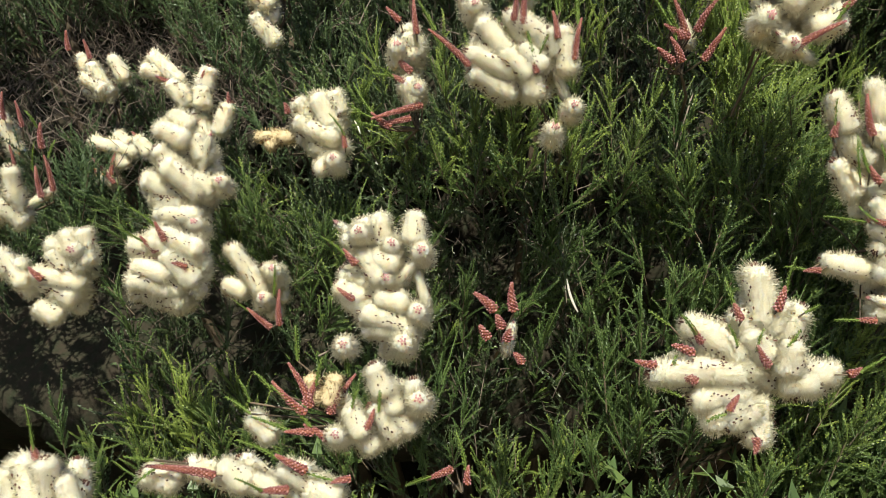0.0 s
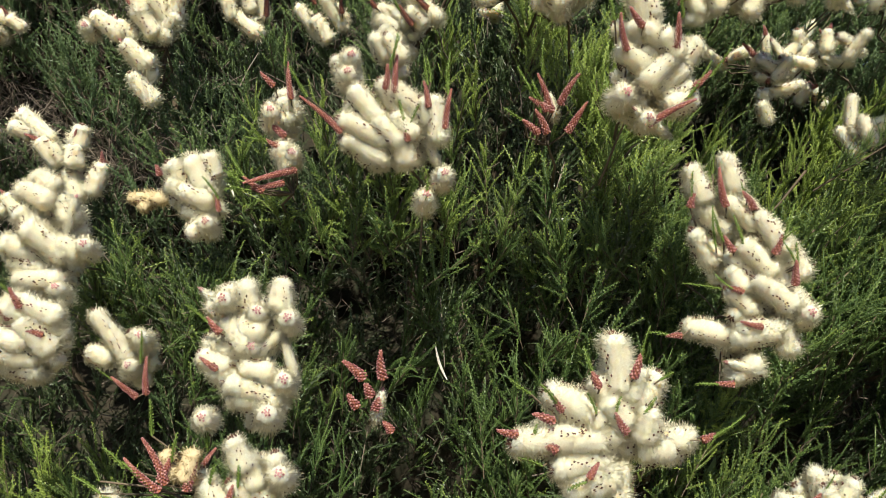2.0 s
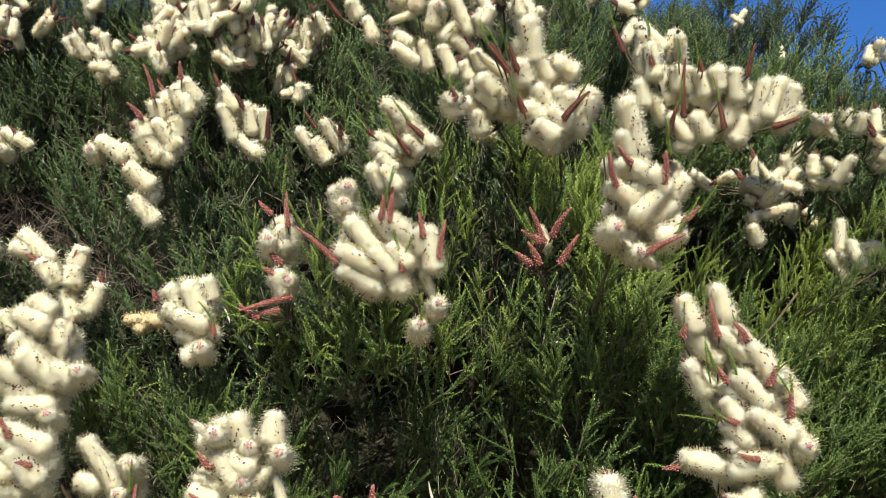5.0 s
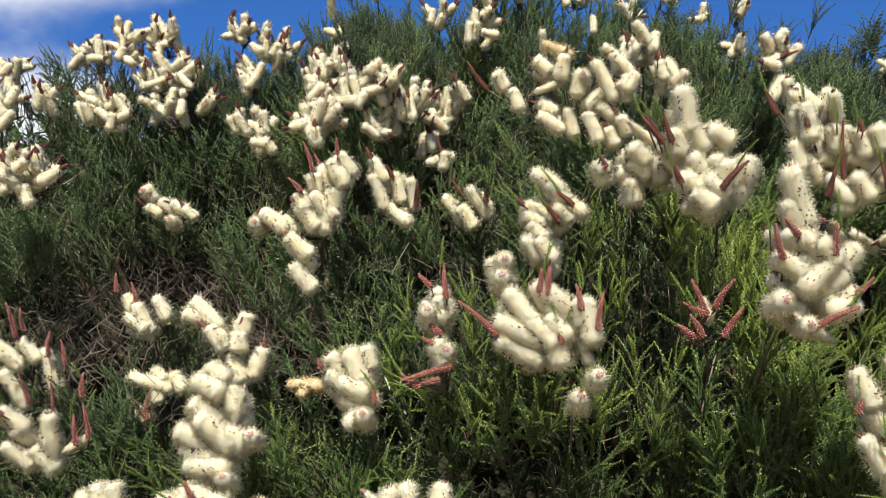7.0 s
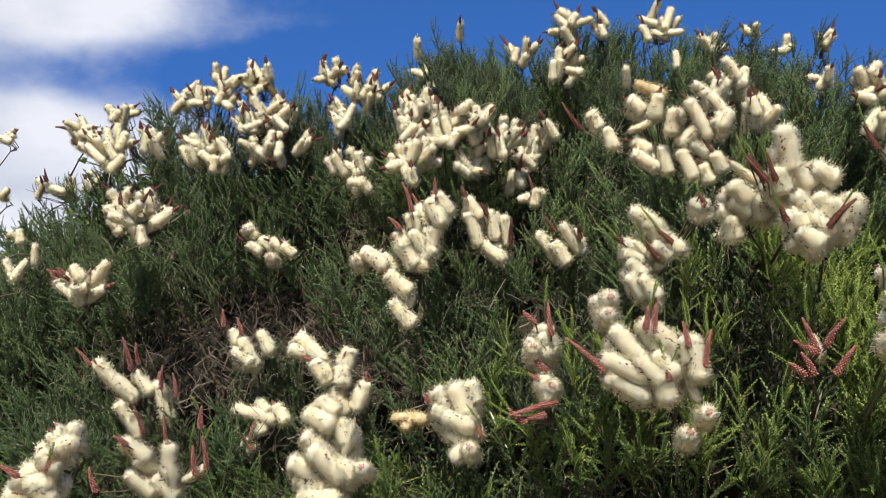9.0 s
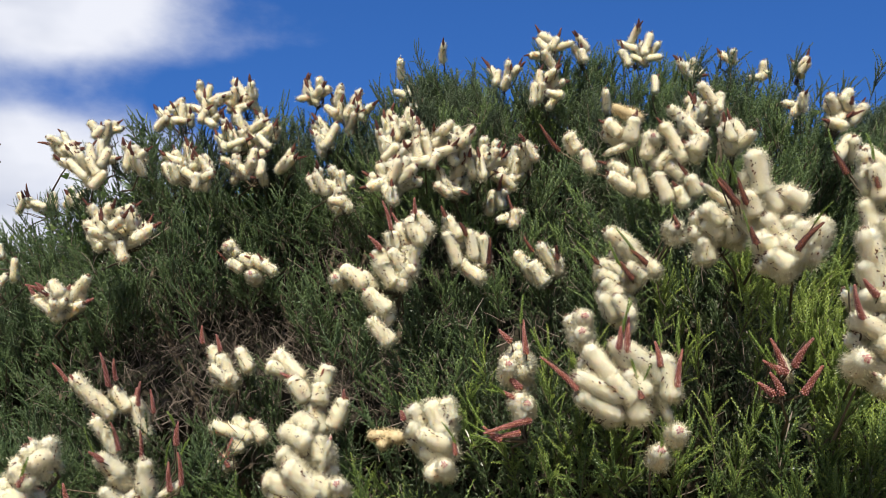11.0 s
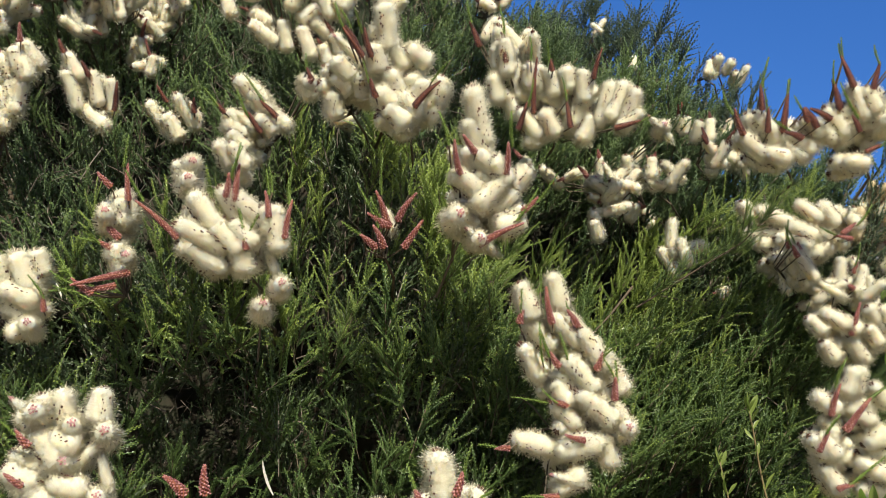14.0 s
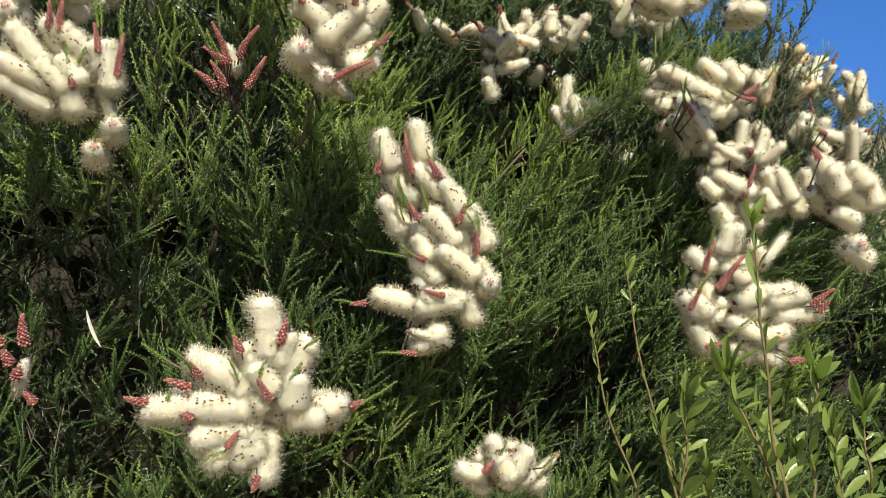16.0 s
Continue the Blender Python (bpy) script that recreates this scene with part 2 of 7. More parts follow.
# ---- flowers: bottle brushes, bud spikes, shoots ----
def brush_mesh(name, length, count, width, cap, mats, seed, core=0.5):
    """A fluffy spike: a soft core, hundreds of stamens standing out from it, brown bud scales between them."""
    r = np.random.default_rng(seed)
    pieces = []
    R = 0.0124
    rc = R * core
    # a round-ended body, slimmer towards the tip
    over = np.array((0.0, 0.12, 0.4, 0.72, 1.0))
    profile = [(-rc * c_, math.sqrt(max(0.0, 1 - c_ * c_))) for c_ in over[::-1]]
    profile += [(length * i_ / 8, 1.0) for i_ in range(1, 8)] if length > 0.012 else []
    profile += [(length + rc * c_, math.sqrt(max(0.0, 1 - c_ * c_))) for c_ in over]
    pieces.append(tube([(0, 0, z_) for z_, w_ in profile], 0.001, 14, 1))
    body = pieces[0][0]
    a = np.arctan2(body[:, 1], body[:, 0])
    z = np.clip(body[:, 2], 0.0, length)

    def swell(at_z, at_a):
        return 1 + 0.05 * np.sin(at_z * 230 + seed) + 0.07 * np.sin(at_a + at_z * 160 + seed * 2) - 0.14 * (at_z / length) ** 2

    wide = rc * np.repeat([w_ for z_, w_ in profile], 14) * swell(z, a) * (1 + r.normal(0, 0.03, len(body)))
    body[:, 0], body[:, 1] = np.cos(a) * wide, np.sin(a) * wide
    # stamens stand out all round, evenly over sides and ends
    share = R / (length + 2 * R)
    u = r.random(count)
    ang = r.random(count) * 2 * math.pi
    z0 = np.clip((u - share) / (1 - 2 * share), 0, 1) * length
    z0 = z0 * 0.8 + np.round(z0 / 0.0034) * 0.0034 * 0.2
    tilt = r.normal(0.10, 0.15, count)
    tilt = np.where(u > 1 - share, np.arcsin(np.clip((u - 1 + share) / share, 0, 1)), np.where(u < share, -np.arcsin(np.clip((share - u) / share, 0, 1)), tilt))
    reach = R * (0.80 + 0.22 * r.random(count)) * swell(z0, ang)
    out = np.stack((np.cos(ang) * np.cos(tilt), np.sin(ang) * np.cos(tilt), np.sin(tilt)), axis=1)
    root = np.stack((np.zeros(count), np.zeros(count), z0), axis=1)
    bend = r.normal(0, 0.11, (count, 3))
    tip = root + (out + bend) * reach[:, None]
    side = np.cross(out, r.normal(0, 1, (count, 3)))
    side /= np.linalg.norm(side, axis=1)[:, None]
    mid = root + (out + bend * 0.4) * (reach * 0.67)[:, None]
    # some stamens taper, others widen to the anther
    flip = (r.random(count) < 0.55)[:, None]
    wide_at, thin_at = np.where(flip, tip, mid), np.where(flip, mid, tip)
    v = np.stack((wide_at - side * width, wide_at + side * width, thin_at), axis=1).reshape(-1, 3)
    f = np.arange(count * 3).reshape(-1, 3)
    pieces.append((v, f, 0, 0.0))
    soft = np.concatenate((body - np.stack((np.zeros(len(body)), np.zeros(len(body)), z), axis=1), np.repeat(out, 3, axis=0)))
    # bud scales and spent anthers showing between the stamens
    n = int(length * 1200)
    row_at = r.uniform(0, 6.28) + np.arange(3) * 2.1
    for j in range(n):
        a, z = row_at[j % 3] + r.normal(0, 0.16), r.uniform(0.02, 1.0) * length
        rad = R * swell(z, a) * r.uniform(0.90, 1.0)
        c = np.array((math.cos(a) * rad, math.sin(a) * rad, z))
        s = r.uniform(0.0004, 0.0009)
        o = np.array([(1, 0, 0), (-1, 0, 0), (0, 1, 0), (0, -1, 0), (0, 0, 1.6), (0, 0, -1.6)]) * s + c
        pieces.append((o, np.array([(0, 2, 4), (2, 1, 4), (1, 3, 4), (3, 0, 4), (2, 0, 5), (1, 2, 5), (3, 1, 5), (0, 3, 5)]), 2, 0.0))
    if cap:
        # red-brown eye of unopened buds at the tip
        for j in range(9):
            a, rad = j * 2.4, 0.0011 * math.sqrt(j)
            c = np.array((math.cos(a) * rad, math.sin(a) * rad, length + R * 0.74 - rad * 0.5))
            o = np.array([(1, 0, 0), (-1, 0, 0), (0, 1, 0), (0, -1, 0), (0, 0, 2.2), (0, 0, -2.2)]) * 0.0010 + c
            pieces.append((o, np.array([(0, 2, 4), (2, 1, 4), (1, 3, 4), (3, 0, 4), (2, 0, 5), (1, 2, 5), (3, 1, 5), (0, 3, 5)]), 3 if length < 0.012 else 2, 0.0))
    v, f, m, _ = merge(pieces)
    # soft shading: the fluff is lit as a round body, not hair by hair
    nrm = np.tile((0.0, 0.0, 1.0), (len(v), 1))
    nrm[:len(soft)] = soft
    ax = np.stack((np.zeros(len(v)), np.zeros(len(v)), np.clip(v[:, 2], 0.0, length)), axis=1)
    nrm[len(soft):] = (v - ax)[len(soft):]
    nrm /= np.linalg.norm(nrm, axis=1)[:, None] + 1e-9
    v[:, 0] += (0.9 + 0.6 * math.sin(seed)) * 1.9 * np.clip(v[:, 2], 0, None) ** 2
    me = mesh_from(name, v, f, mats, m, smooth=True)
    me.normals_split_custom_set_from_vertices(nrm.tolist())
    return me


def bud_mesh(name, length, seed, mat):
    """A tapering spike of round pink buds in a spiral on a red stalk, with a green leafy tip."""
    r = np.random.default_rng(seed)
    bow = length * r.uniform(0.1, 0.2)
    pieces = [tube([(bow * s * s, 0, length * s) for s in (0.0, 0.33, 0.66, 1.0)], [0.0022, 0.0020, 0.0015, 0.0008], 5, 1)]
    n = int(length / 0.00027)
    ico = np.array([(1.1, 0, 0), (-1.1, 0, 0), (0, 1.1, 0), (0, -1.1, 0), (0, 0, 1.1), (0, 0, -1.1)])
    fac = np.array([(0, 2, 4), (2, 1, 4), (1, 3, 4), (3, 0, 4), (2, 0, 5), (1, 2, 5), (3, 1, 5), (0, 3, 5)])
    for j in range(n):
        z = (j + 0.5) / n
        taper = 1.0 - 0.78 * z ** 1.7
        a = j * 2.39996
        rad = 0.0027 * taper * r.uniform(0.9, 1.1)
        c = np.array((math.cos(a) * rad + bow * z * z, math.sin(a) * rad, z * length + 0.0006))
        s = 0.00088 * (0.6 + 0.4 * taper) * r.uniform(0.85, 1.15)
        pieces.append((ico * s + c, fac, 0, 0.0))
    v, f, m, _ = merge(pieces)
    return mesh_from(name, v, f, (mat, BUD_STALK), m, smooth=True)


def twig_pieces(length, step, leaf, width, seed, curve=0.12, stem_sides=3, stem_mat=0, joints=4, kite=True):
    """A thin curved twig closely set with scale leaves in crossed pairs."""
    r = np.random.default_rng(seed)
    n = joints
    s = np.linspace(0, 1, n)
    bx, by = r.normal(0, curve, 2)
    line = np.stack((bx * s ** 2 * length, by * s ** 2 * length, s * length), axis=1)
    pieces = [tube(line, np.linspace(0.0009, 0.0004, n), stem_sides, stem_mat, 0.0)]
    k = max(3, int(length / step))
    u = np.repeat((np.arange(k) + 0.5) / k, 2)
    ang = np.tile(np.arange(2) * math.pi, k) + np.repeat(np.arange(k) * 1.57, 2) + r.normal(0, 0.2, k * 2)
    root = np.stack((bx * u ** 2 * length, by * u ** 2 * length, u * length), axis=1)
    way = np.stack((2 * bx * u, 2 * by * u, np.ones_like(u)), axis=1)
    way /= np.linalg.norm(way, axis=1)[:, None]
    rad = np.stack((np.cos(ang), np.sin(ang), np.zeros_like(ang)), axis=1)
    tan = np.stack((-np.sin(ang), np.cos(ang), np.zeros_like(ang)), axis=1)
    size = leaf * (1.0 - 0.40 * u ** 3) * r.uniform(0.85, 1.15, len(u))
    up = r.uniform(0.55, 0.95, len(u))
    # each leaf is a small kite, folded along its midrib
    tip = root + rad * (size * 0.74)[:, None] + way * (size * up)[:, None]
    base = root + rad * 0.0005
    wing = base * 0.52 + tip * 0.48 + (rad - way * 0.5) * (size * 0.10)[:, None]
    half = tan * (width * 0.5 * size / leaf)[:, None]
    q = np.arange(len(u))[:, None]
    if kite:
        v = np.stack((base, wing + half, tip, wing - half), axis=1).reshape(-1, 3)
        f = np.concatenate((q * 4 + (0, 1, 2), q * 4 + (0, 2, 3)))
    else:
        v = np.stack((base + half, base - half, tip), axis=1).reshape(-1, 3)
        f = q * 3 + (0, 1, 2)
    # new tips are paler; their contrast also paints lit ends against shaded gaps
    growth_shade = np.repeat(np.clip((u - 0.45) / 0.55, 0, 1) ** 1.3 * 0.95, 4 if kite else 3)
    pieces.append((v, f, 0, growth_shade))
    return merge(pieces)


LENGTHS = (0.017, 0.028, 0.040, 0.055, 0.072)
BRUSH = {(i, far, s): brush_mesh("brush", L, int((6200, 1500, 8500)[far] * (L + 0.008) / 0.05), (0.00014, 0.00036, 0.00011)[far], far == 1 or s != 1, (CREAM, CORE, SPECK, BUD), 20 + i * 7 + s, 0.71)
         for i, L in enumerate(LENGTHS) for far in (0, 1, 2) for s in (0, 1, 2)}
HEAD = [brush_mesh("brush", 0.010, 2400, 0.00016, True, (CREAM, CORE, SPECK, BUD), 90 + i, 0.70) for i in range(2)]
OLD = [brush_mesh("brush", 0.022, 900, 0.0004, False, (FADED, FADED, SPECK, SPECK), 95 + i, 0.66) for i in range(2)]
BUD_LENGTHS = (0.013, 0.022, 0.034, 0.048)
BUDS = [[bud_mesh("bud_spike", L, 40 + i, m) for i, L in enumerate(BUD_LENGTHS)] for m in (BUD, RIPE_BUD)]


def shoot_mesh(name, length, seed):
    v, f, m, g = twig_pieces(length, 0.0013, 0.0025, 0.0022, seed, 0.14)
    return mesh_from(name, v, f, (SHOOT, SHOOT), m)


SHOOTS = [shoot_mesh("shoot", L, 60 + i) for i, L in enumerate((0.018, 0.03))]

shrub = tagged(new("honey_myrtle_shrub"), "dense rounded green shrub covered in cream bottle-brush flower spikes", "shrub")
shrub.location = (0.05, 1.35, 0)
CLUSTERS = []


def flower_cluster(x, y, z, fat=1.0):
    ob = part("inflorescence", bpy.data.meshes.new("inflorescence"), shrub, Matrix.Translation(Vector((x, y, z)) - shrub.location))
    CLUSTERS.append((ob, np.array((x, y, z)), [], fat))
    return CLUSTERS[-1]


def sit(c, name, me, natural, b, t, fat=1.0):
    """Sets a spike into its cluster, from base b to tip t (millimetres from the cluster's root)."""
    b, t = np.array(b) / 1000, np.array(t) / 1000
    way = t - b
    length = np.linalg.norm(way)
    spin = Matrix.Rotation(random.uniform(0, 6.28), 4, "Z")
    m = Matrix(frame_of(way).tolist()).to_4x4()
    c[2].append(b)
    return part(name, me, c[0], Matrix.Translation(b) @ m @ spin @ Matrix.Diagonal((fat, fat, min(1.45, max(0.6, length / natural)), 1)))


def nearest_size(sizes, length):
    return min(range(len(sizes)), key=lambda i: abs(math.log(sizes[i] / length)))


tips = np.random.default_rng(5)


def brush(c, *v):
    # the stamens stand out past both ends of the axis
    b, t = np.array(v[:3], dtype=float), np.array(v[3:], dtype=float)
    way = (t - b) / (np.linalg.norm(t - b) + 1e-6)
    if np.linalg.norm(t - b) < 16:      # a spike that has only begun to open
        return sit(c, "brush", HEAD[1], 0.010, b, t, 0.5)
    b, t = b + way * 4 * c[3], t - way * 9 * c[3]
    if np.dot(t - b, way) < 14:
        t = b + way * 14
    if 0.5 < c[1][1] < 0.95 and tips.random() < 0.6:
        # a shorter spike tucked in behind
        foot_ = b * 0.62 + np.array((tips.normal(0, 4), tips.uniform(5, 12), tips.normal(-2, 4)))
        turn_ = way + tips.normal(0, 0.3, 3)
        sit(c, "brush", BRUSH[1, 1, tips.integers(3)], LENGTHS[1], foot_, foot_ + turn_ / np.linalg.norm(turn_) * 24, c[3] * 0.88)
    i = nearest_size(LENGTHS, np.linalg.norm(t - b) / 1000)
    far = 1 if c[1][1] > 0.9 else 2 if c[1][1] < 0.64 else 0
    slim = float(np.interp(c[1][1], (0.6, 0.9, 1.3), (0.93, 0.90, 0.80)))
    if far and tips.random() < 0.4 and far == 1:
        # unopened buds at the end of the spike
        lean_ = tips.normal(0, 0.25, 3)
        bud_spike(c, *(t - way * 2), *(t + (way + lean_) * tips.uniform(11, 22)))
    return sit(c, "brush", BRUSH[i, far, random.randrange(3)], LENGTHS[i], b, t, c[3] * slim * random.uniform(0.92, 1.1))


def brush_end_on(c, *v):
    return sit(c, "brush", random.choice(HEAD), 0.010, v[:3], v[3:], random.uniform(0.95, 1.1))


def faded_brush(c, *v):
    return sit(c, "brush", random.choice(OLD), 0.022, v[:3], v[3:], 0.85)


def bud_spike(c, *v):
    length = np.linalg.norm(np.array(v[3:]) - np.array(v[:3])) / 1000
    i = nearest_size(BUD_LENGTHS, length)
    if c[1][1] < 0.9 and c[3] < 1.8 and tips.random() < 0.7:
        b_, t_ = np.array(v[:3], dtype=float), np.array(v[3:], dtype=float)
        w_ = (t_ - b_) / np.linalg.norm(t_ - b_) + tips.normal(0, 0.18, 3) + (0, 0, 0.25)
        shoot(c, *(t_ - w_ * 3), *(t_ + w_ * tips.uniform(12, 24)))
    return sit(c, "bud_spike", BUDS[int(c[1][2] > 1.56)][i], BUD_LENGTHS[i], v[:3], v[3:], random.uniform(0.9, 1.15) * (1.4 if c[3] > 1.8 else 1.0))


def shoot(c, *v):
    length = np.linalg.norm(np.array(v[3:]) - np.array(v[:3])) / 1000
    i = nearest_size((0.018, 0.03), length)
    return sit(c, "shoot", SHOOTS[i], (0.018, 0.03)[i], v[:3], v[3:])


# ---- flower clusters of the shrub: roots in metres, spikes in millimetres from the root ----
c = flower_cluster(-0.412, 1.053, 1.428, 1.2)
bud_spike(c, -39, -24, 62, -45, -22, 84)
bud_spike(c, -14, -26, 52, -17, -25, 75)
brush(c, -15, -8, 28, -40, -8, 60)
brush(c, 3, -23, 10, -15, -25, 52)
brush(c, 21, -12, 28, 5, -11, 59)
brush(c, 6, -13, 7, -30, -19, 21)
brush(c, 3, -31, 15, -28, -24, 35)
c = flower_cluster(-0.279, 0.970, 1.403, 1.35)
brush(c, -17, -16, 52, -53, -12, 87)
brush(c, -36, -14, 61, -57, -18, 68)
brush(c, 11, -20, 46, 19, -19, 73)
brush(c, -7, -23, 27, -30, -25, 61)
brush(c, 10, -33, 25, 10, -28, 46)
brush(c, 25, -30, -4, 42, -26, 36)
brush(c, 12, -28, -11, -1, -19, 30)
brush(c, -31, 1, 56, -63, 6, 77)
brush(c, -14, -12, 39, -44, -11, 74)
brush(c, 6, -13, 5, 0, -9, 37)
c = flower_cluster(-0.230, 0.815, 1.344, 1.35)
brush(c, -17, -16, 63, -48, -15, 81)
brush(c, -15, -5, 73, -35, -3, 94)
brush(c, 2, -15, 45, -15, -7, 73)
brush(c, 0, -19, 45, 5, -20, 60)
brush(c, -13, -19, 23, -51, -28, 59)
brush(c, -1, -26, 16, -41, -35, 44)
brush(c, 11, -26, 15, -6, -27, 25)
brush_end_on(c, 22, -31, 21, 22, -42, 27)
brush(c, -20, -24, 2, -61, -22, 11)
brush(c, -5, -30, -8, -52, -30, -2)
brush(c, -26, -20, 15, -65, -27, 30)
brush_end_on(c, -2, -41, -19, -2, -51, -12)
brush(c, -18, -4, 67, -44, -3, 87)
brush(c, -1, -8, 44, -7, -8, 66)
brush(c, 2, -15, 14, -29, -16, 32)
brush(c, -23, -20, 8, -66, -15, 19)
c = flower_cluster(-0.391, 1.055, 1.321, 1.2)
brush(c, 5, -9, 44, -52, -16, 61)
brush(c, -3, -9, 54, -26, -5, 72)
brush(c, -11, -13, 26, -19, -12, 53)
brush(c, -20, -22, 5, -52, -16, 25)
bud_spike(c, -18, -32, 8, -46, -30, 43)
bud_spike(c, -21, -33, 19, -21, -26, 46)
brush(c, 23, -14, 42, 1, -7, 65)
c = flower_cluster(-0.544, 1.016, 1.366, 1.2)
brush(c, -16, -15, 32, -66, -37, 82)
bud_spike(c, -67, -37, 76, -82, -39, 102)
brush(c, 6, -14, 40, -21, -18, 69)
bud_spike(c, -17, -26, 70, -18, -37, 112)
bud_spike(c, -6, -27, 78, -11, -34, 106)
brush(c, 27, -7, 2, 12, -11, 58)
bud_spike(c, 23, -23, 45, 22, -31, 77)
bud_spike(c, 43, -22, 36, 42, -26, 66)
brush(c, -7, -17, -17, -35, -30, 32)
bud_spike(c, -23, -31, 9, -32, -32, 36)
bud_spike(c, -2, -24, -13, -3, -33, 26)
bud_spike(c, 28, -21, -32, 33, -28, 17)
c = flower_cluster(-0.430, 0.837, 1.327, 1.2)
brush(c, -28, -13, 36, -53, -25, 58)
bud_spike(c, -40, -34, 54, -49, -39, 68)
brush(c, -1, -8, 5, -3, -12, 56)
brush(c, -20, -9, -2, -51, -16, 25)
brush(c, 4, -8, -7, -23, -11, 21)
bud_spike(c, -71, -39, 5, -83, -41, 29)
bud_spike(c, 33, -28, 24, 27, -28, 54)
bud_spike(c, 44, -26, 30, 45, -28, 66)
bud_spike(c, 38, -26, 72, 36, -30, 96)
brush(c, 31, -16, 24, 22, -17, 18)
c = flower_cluster(-0.488, 0.716, 1.361, 1.2)
brush(c, 26, -21, 51, 10, -26, 43)
brush(c, 8, -27, 21, -6, -30, 39)
brush(c, 5, -28, 10, -25, -32, 13)
brush(c, -19, -18, -9, -48, -28, -0)
brush(c, 21, -19, 40, 19, -22, 69)
bud_spike(c, -22, -39, 18, -38, -42, 31)
bud_spike(c, 2, -36, 23, 6, -37, 35)
brush(c, 5, -27, -6, -9, -32, 7)
brush(c, -18, -21, 21, -40, -22, -6)
brush(c, 12, 0, 41, 2, -4, 52)
brush(c, -28, -5, 2, -51, -14, -6)
brush(c, -15, -10, 12, -41, -15, 0)
c = flower_cluster(-0.222, 0.728, 1.274, 1.2)
brush(c, 9, -11, 30, -39, -28, 59)
brush(c, 2, -24, 20, -24, -29, 53)
brush(c, -9, -21, 13, -59, -31, 24)
brush(c, -11, -20, 1, -56, -15, 9)
brush(c, -26, -7, 45, -63, -12, 49)
bud_spike(c, -27, -29, 49, -41, -30, 61)
bud_spike(c, -18, -29, 59, -29, -25, 73)
brush(c, 7, -17, 48, -36, -22, 67)
bud_spike(c, -0, -34, 37, -12, -33, 42)
brush(c, -8, -20, -0, -25, -21, 5)
brush(c, -18, -29, 30, -53, -25, 37)
brush(c, 2, -7, 22, -38, -11, 52)
brush(c, -12, -14, 5, -62, -10, 12)
brush(c, -10, -19, 1, -42, -14, 6)
c = flower_cluster(-0.335, 0.757, 1.262, 1.2)
brush(c, 2, -21, 34, -12, -10, 73)
brush(c, 8, -19, 39, -1, -11, 75)
brush(c, -4, -14, 43, -32, -18, 61)
brush(c, 2, -21, 22, -43, -27, 34)
bud_spike(c, -25, -40, 31, -39, -38, 40)
brush(c, -18, -29, -9, -38, -31, 4)
brush_end_on(c, -0, -15, 48, -0, -26, 54)
brush(c, -4, -22, 8, -29, -26, 17)
brush(c, -11, -19, 34, -26, -20, 56)
brush(c, -3, -3, 32, -14, 7, 70)
brush(c, -2, -18, 14, -37, -25, 25)
brush(c, -8, -12, 32, -23, -5, 62)
c = flower_cluster(-0.378, 0.753, 1.267)
brush(c, -5, -23, 19, -32, -17, 50)
brush(c, -9, -16, 33, -40, -19, 29)
c = flower_cluster(-0.165, 0.786, 1.230, 1.15)
brush(c, -10, -19, 37, -40, -14, 84)
brush(c, 7, -13, 41, -9, -13, 66)
brush(c, -25, -15, 36, -51, -13, 42)
brush(c, -8, -15, 18, -11, -17, 36)
brush_end_on(c, -6, -14, 25, -7, -25, 31)
brush_end_on(c, 4, -14, 50, 4, -24, 57)
bud_spike(c, 1, -35, 5, -22, -36, 24)
bud_spike(c, 9, -34, 7, 5, -33, 41)
c = flower_cluster(-0.038, 0.652, 1.288, 1.1)
brush(c, -9, -6, 51, -15, -5, 82)
brush(c, 14, -21, 60, 16, -15, 83)
brush_end_on(c, -2, -11, 49, -2, -22, 56)
brush(c, -17, -13, 44, -41, -15, 66)
brush(c, -26, -11, 57, -38, -8, 66)
brush_end_on(c, -7, -16, 26, -7, -26, 32)
brush(c, -3, -17, 21, -43, -16, 32)
brush(c, -9, -17, 7, -45, -16, 39)
brush(c, -7, -26, -4, -42, -29, 18)
brush(c, 11, -30, -7, -27, -35, 12)
brush(c, 14, -31, -9, -28, -31, -5)
brush_end_on(c, 22, -18, 48, 21, -29, 54)
brush(c, 23, -23, 16, 19, -23, 30)
brush_end_on(c, 18, -26, 1, 18, -36, 7)
brush(c, 15, -22, -10, 3, -29, -29)
brush_end_on(c, 7, -41, -21, 7, -51, -14)
bud_spike(c, -29, -32, 45, -40, -30, 55)
bud_spike(c, -31, -37, 18, -44, -36, 26)
brush(c, 2, -25, 43, -22, -23, 49)
brush(c, -9, -26, 31, -27, -19, 57)
brush_end_on(c, -26, -16, 63, -26, -27, 69)
brush(c, -27, -27, 13, -43, -24, 24)
brush(c, 9, -31, 14, -18, -34, 16)
brush(c, 2, -25, 31, 13, -26, 41)
brush(c, -18, -5, 53, -27, -4, 73)
brush(c, -22, 1, 47, -41, -1, 63)
brush(c, -6, -11, 5, -43, -16, 23)
brush(c, -8, -2, 20, -37, -0, 40)
c = flower_cluster(-0.078, 0.599, 1.228)
brush_end_on(c, 5, -13, 49, 5, -23, 55)
bud_spike(c, -4, -27, 4, 7, -21, 33)
shoot(c, 7, -22, 32, 5, -17, 50)
c = flower_cluster(-0.105, 0.829, 1.384, 1.25)
brush(c, -20, -12, 41, -40, -14, 66)
brush(c, -4, -21, 36, -18, -17, 70)
brush(c, 4, -13, 46, -4, -10, 70)
brush(c, 4, -27, 28, -31, -26, 34)
brush(c, -3, -18, 8, -29, -18, 23)
brush(c, 4, -31, 4, -14, -36, -2)
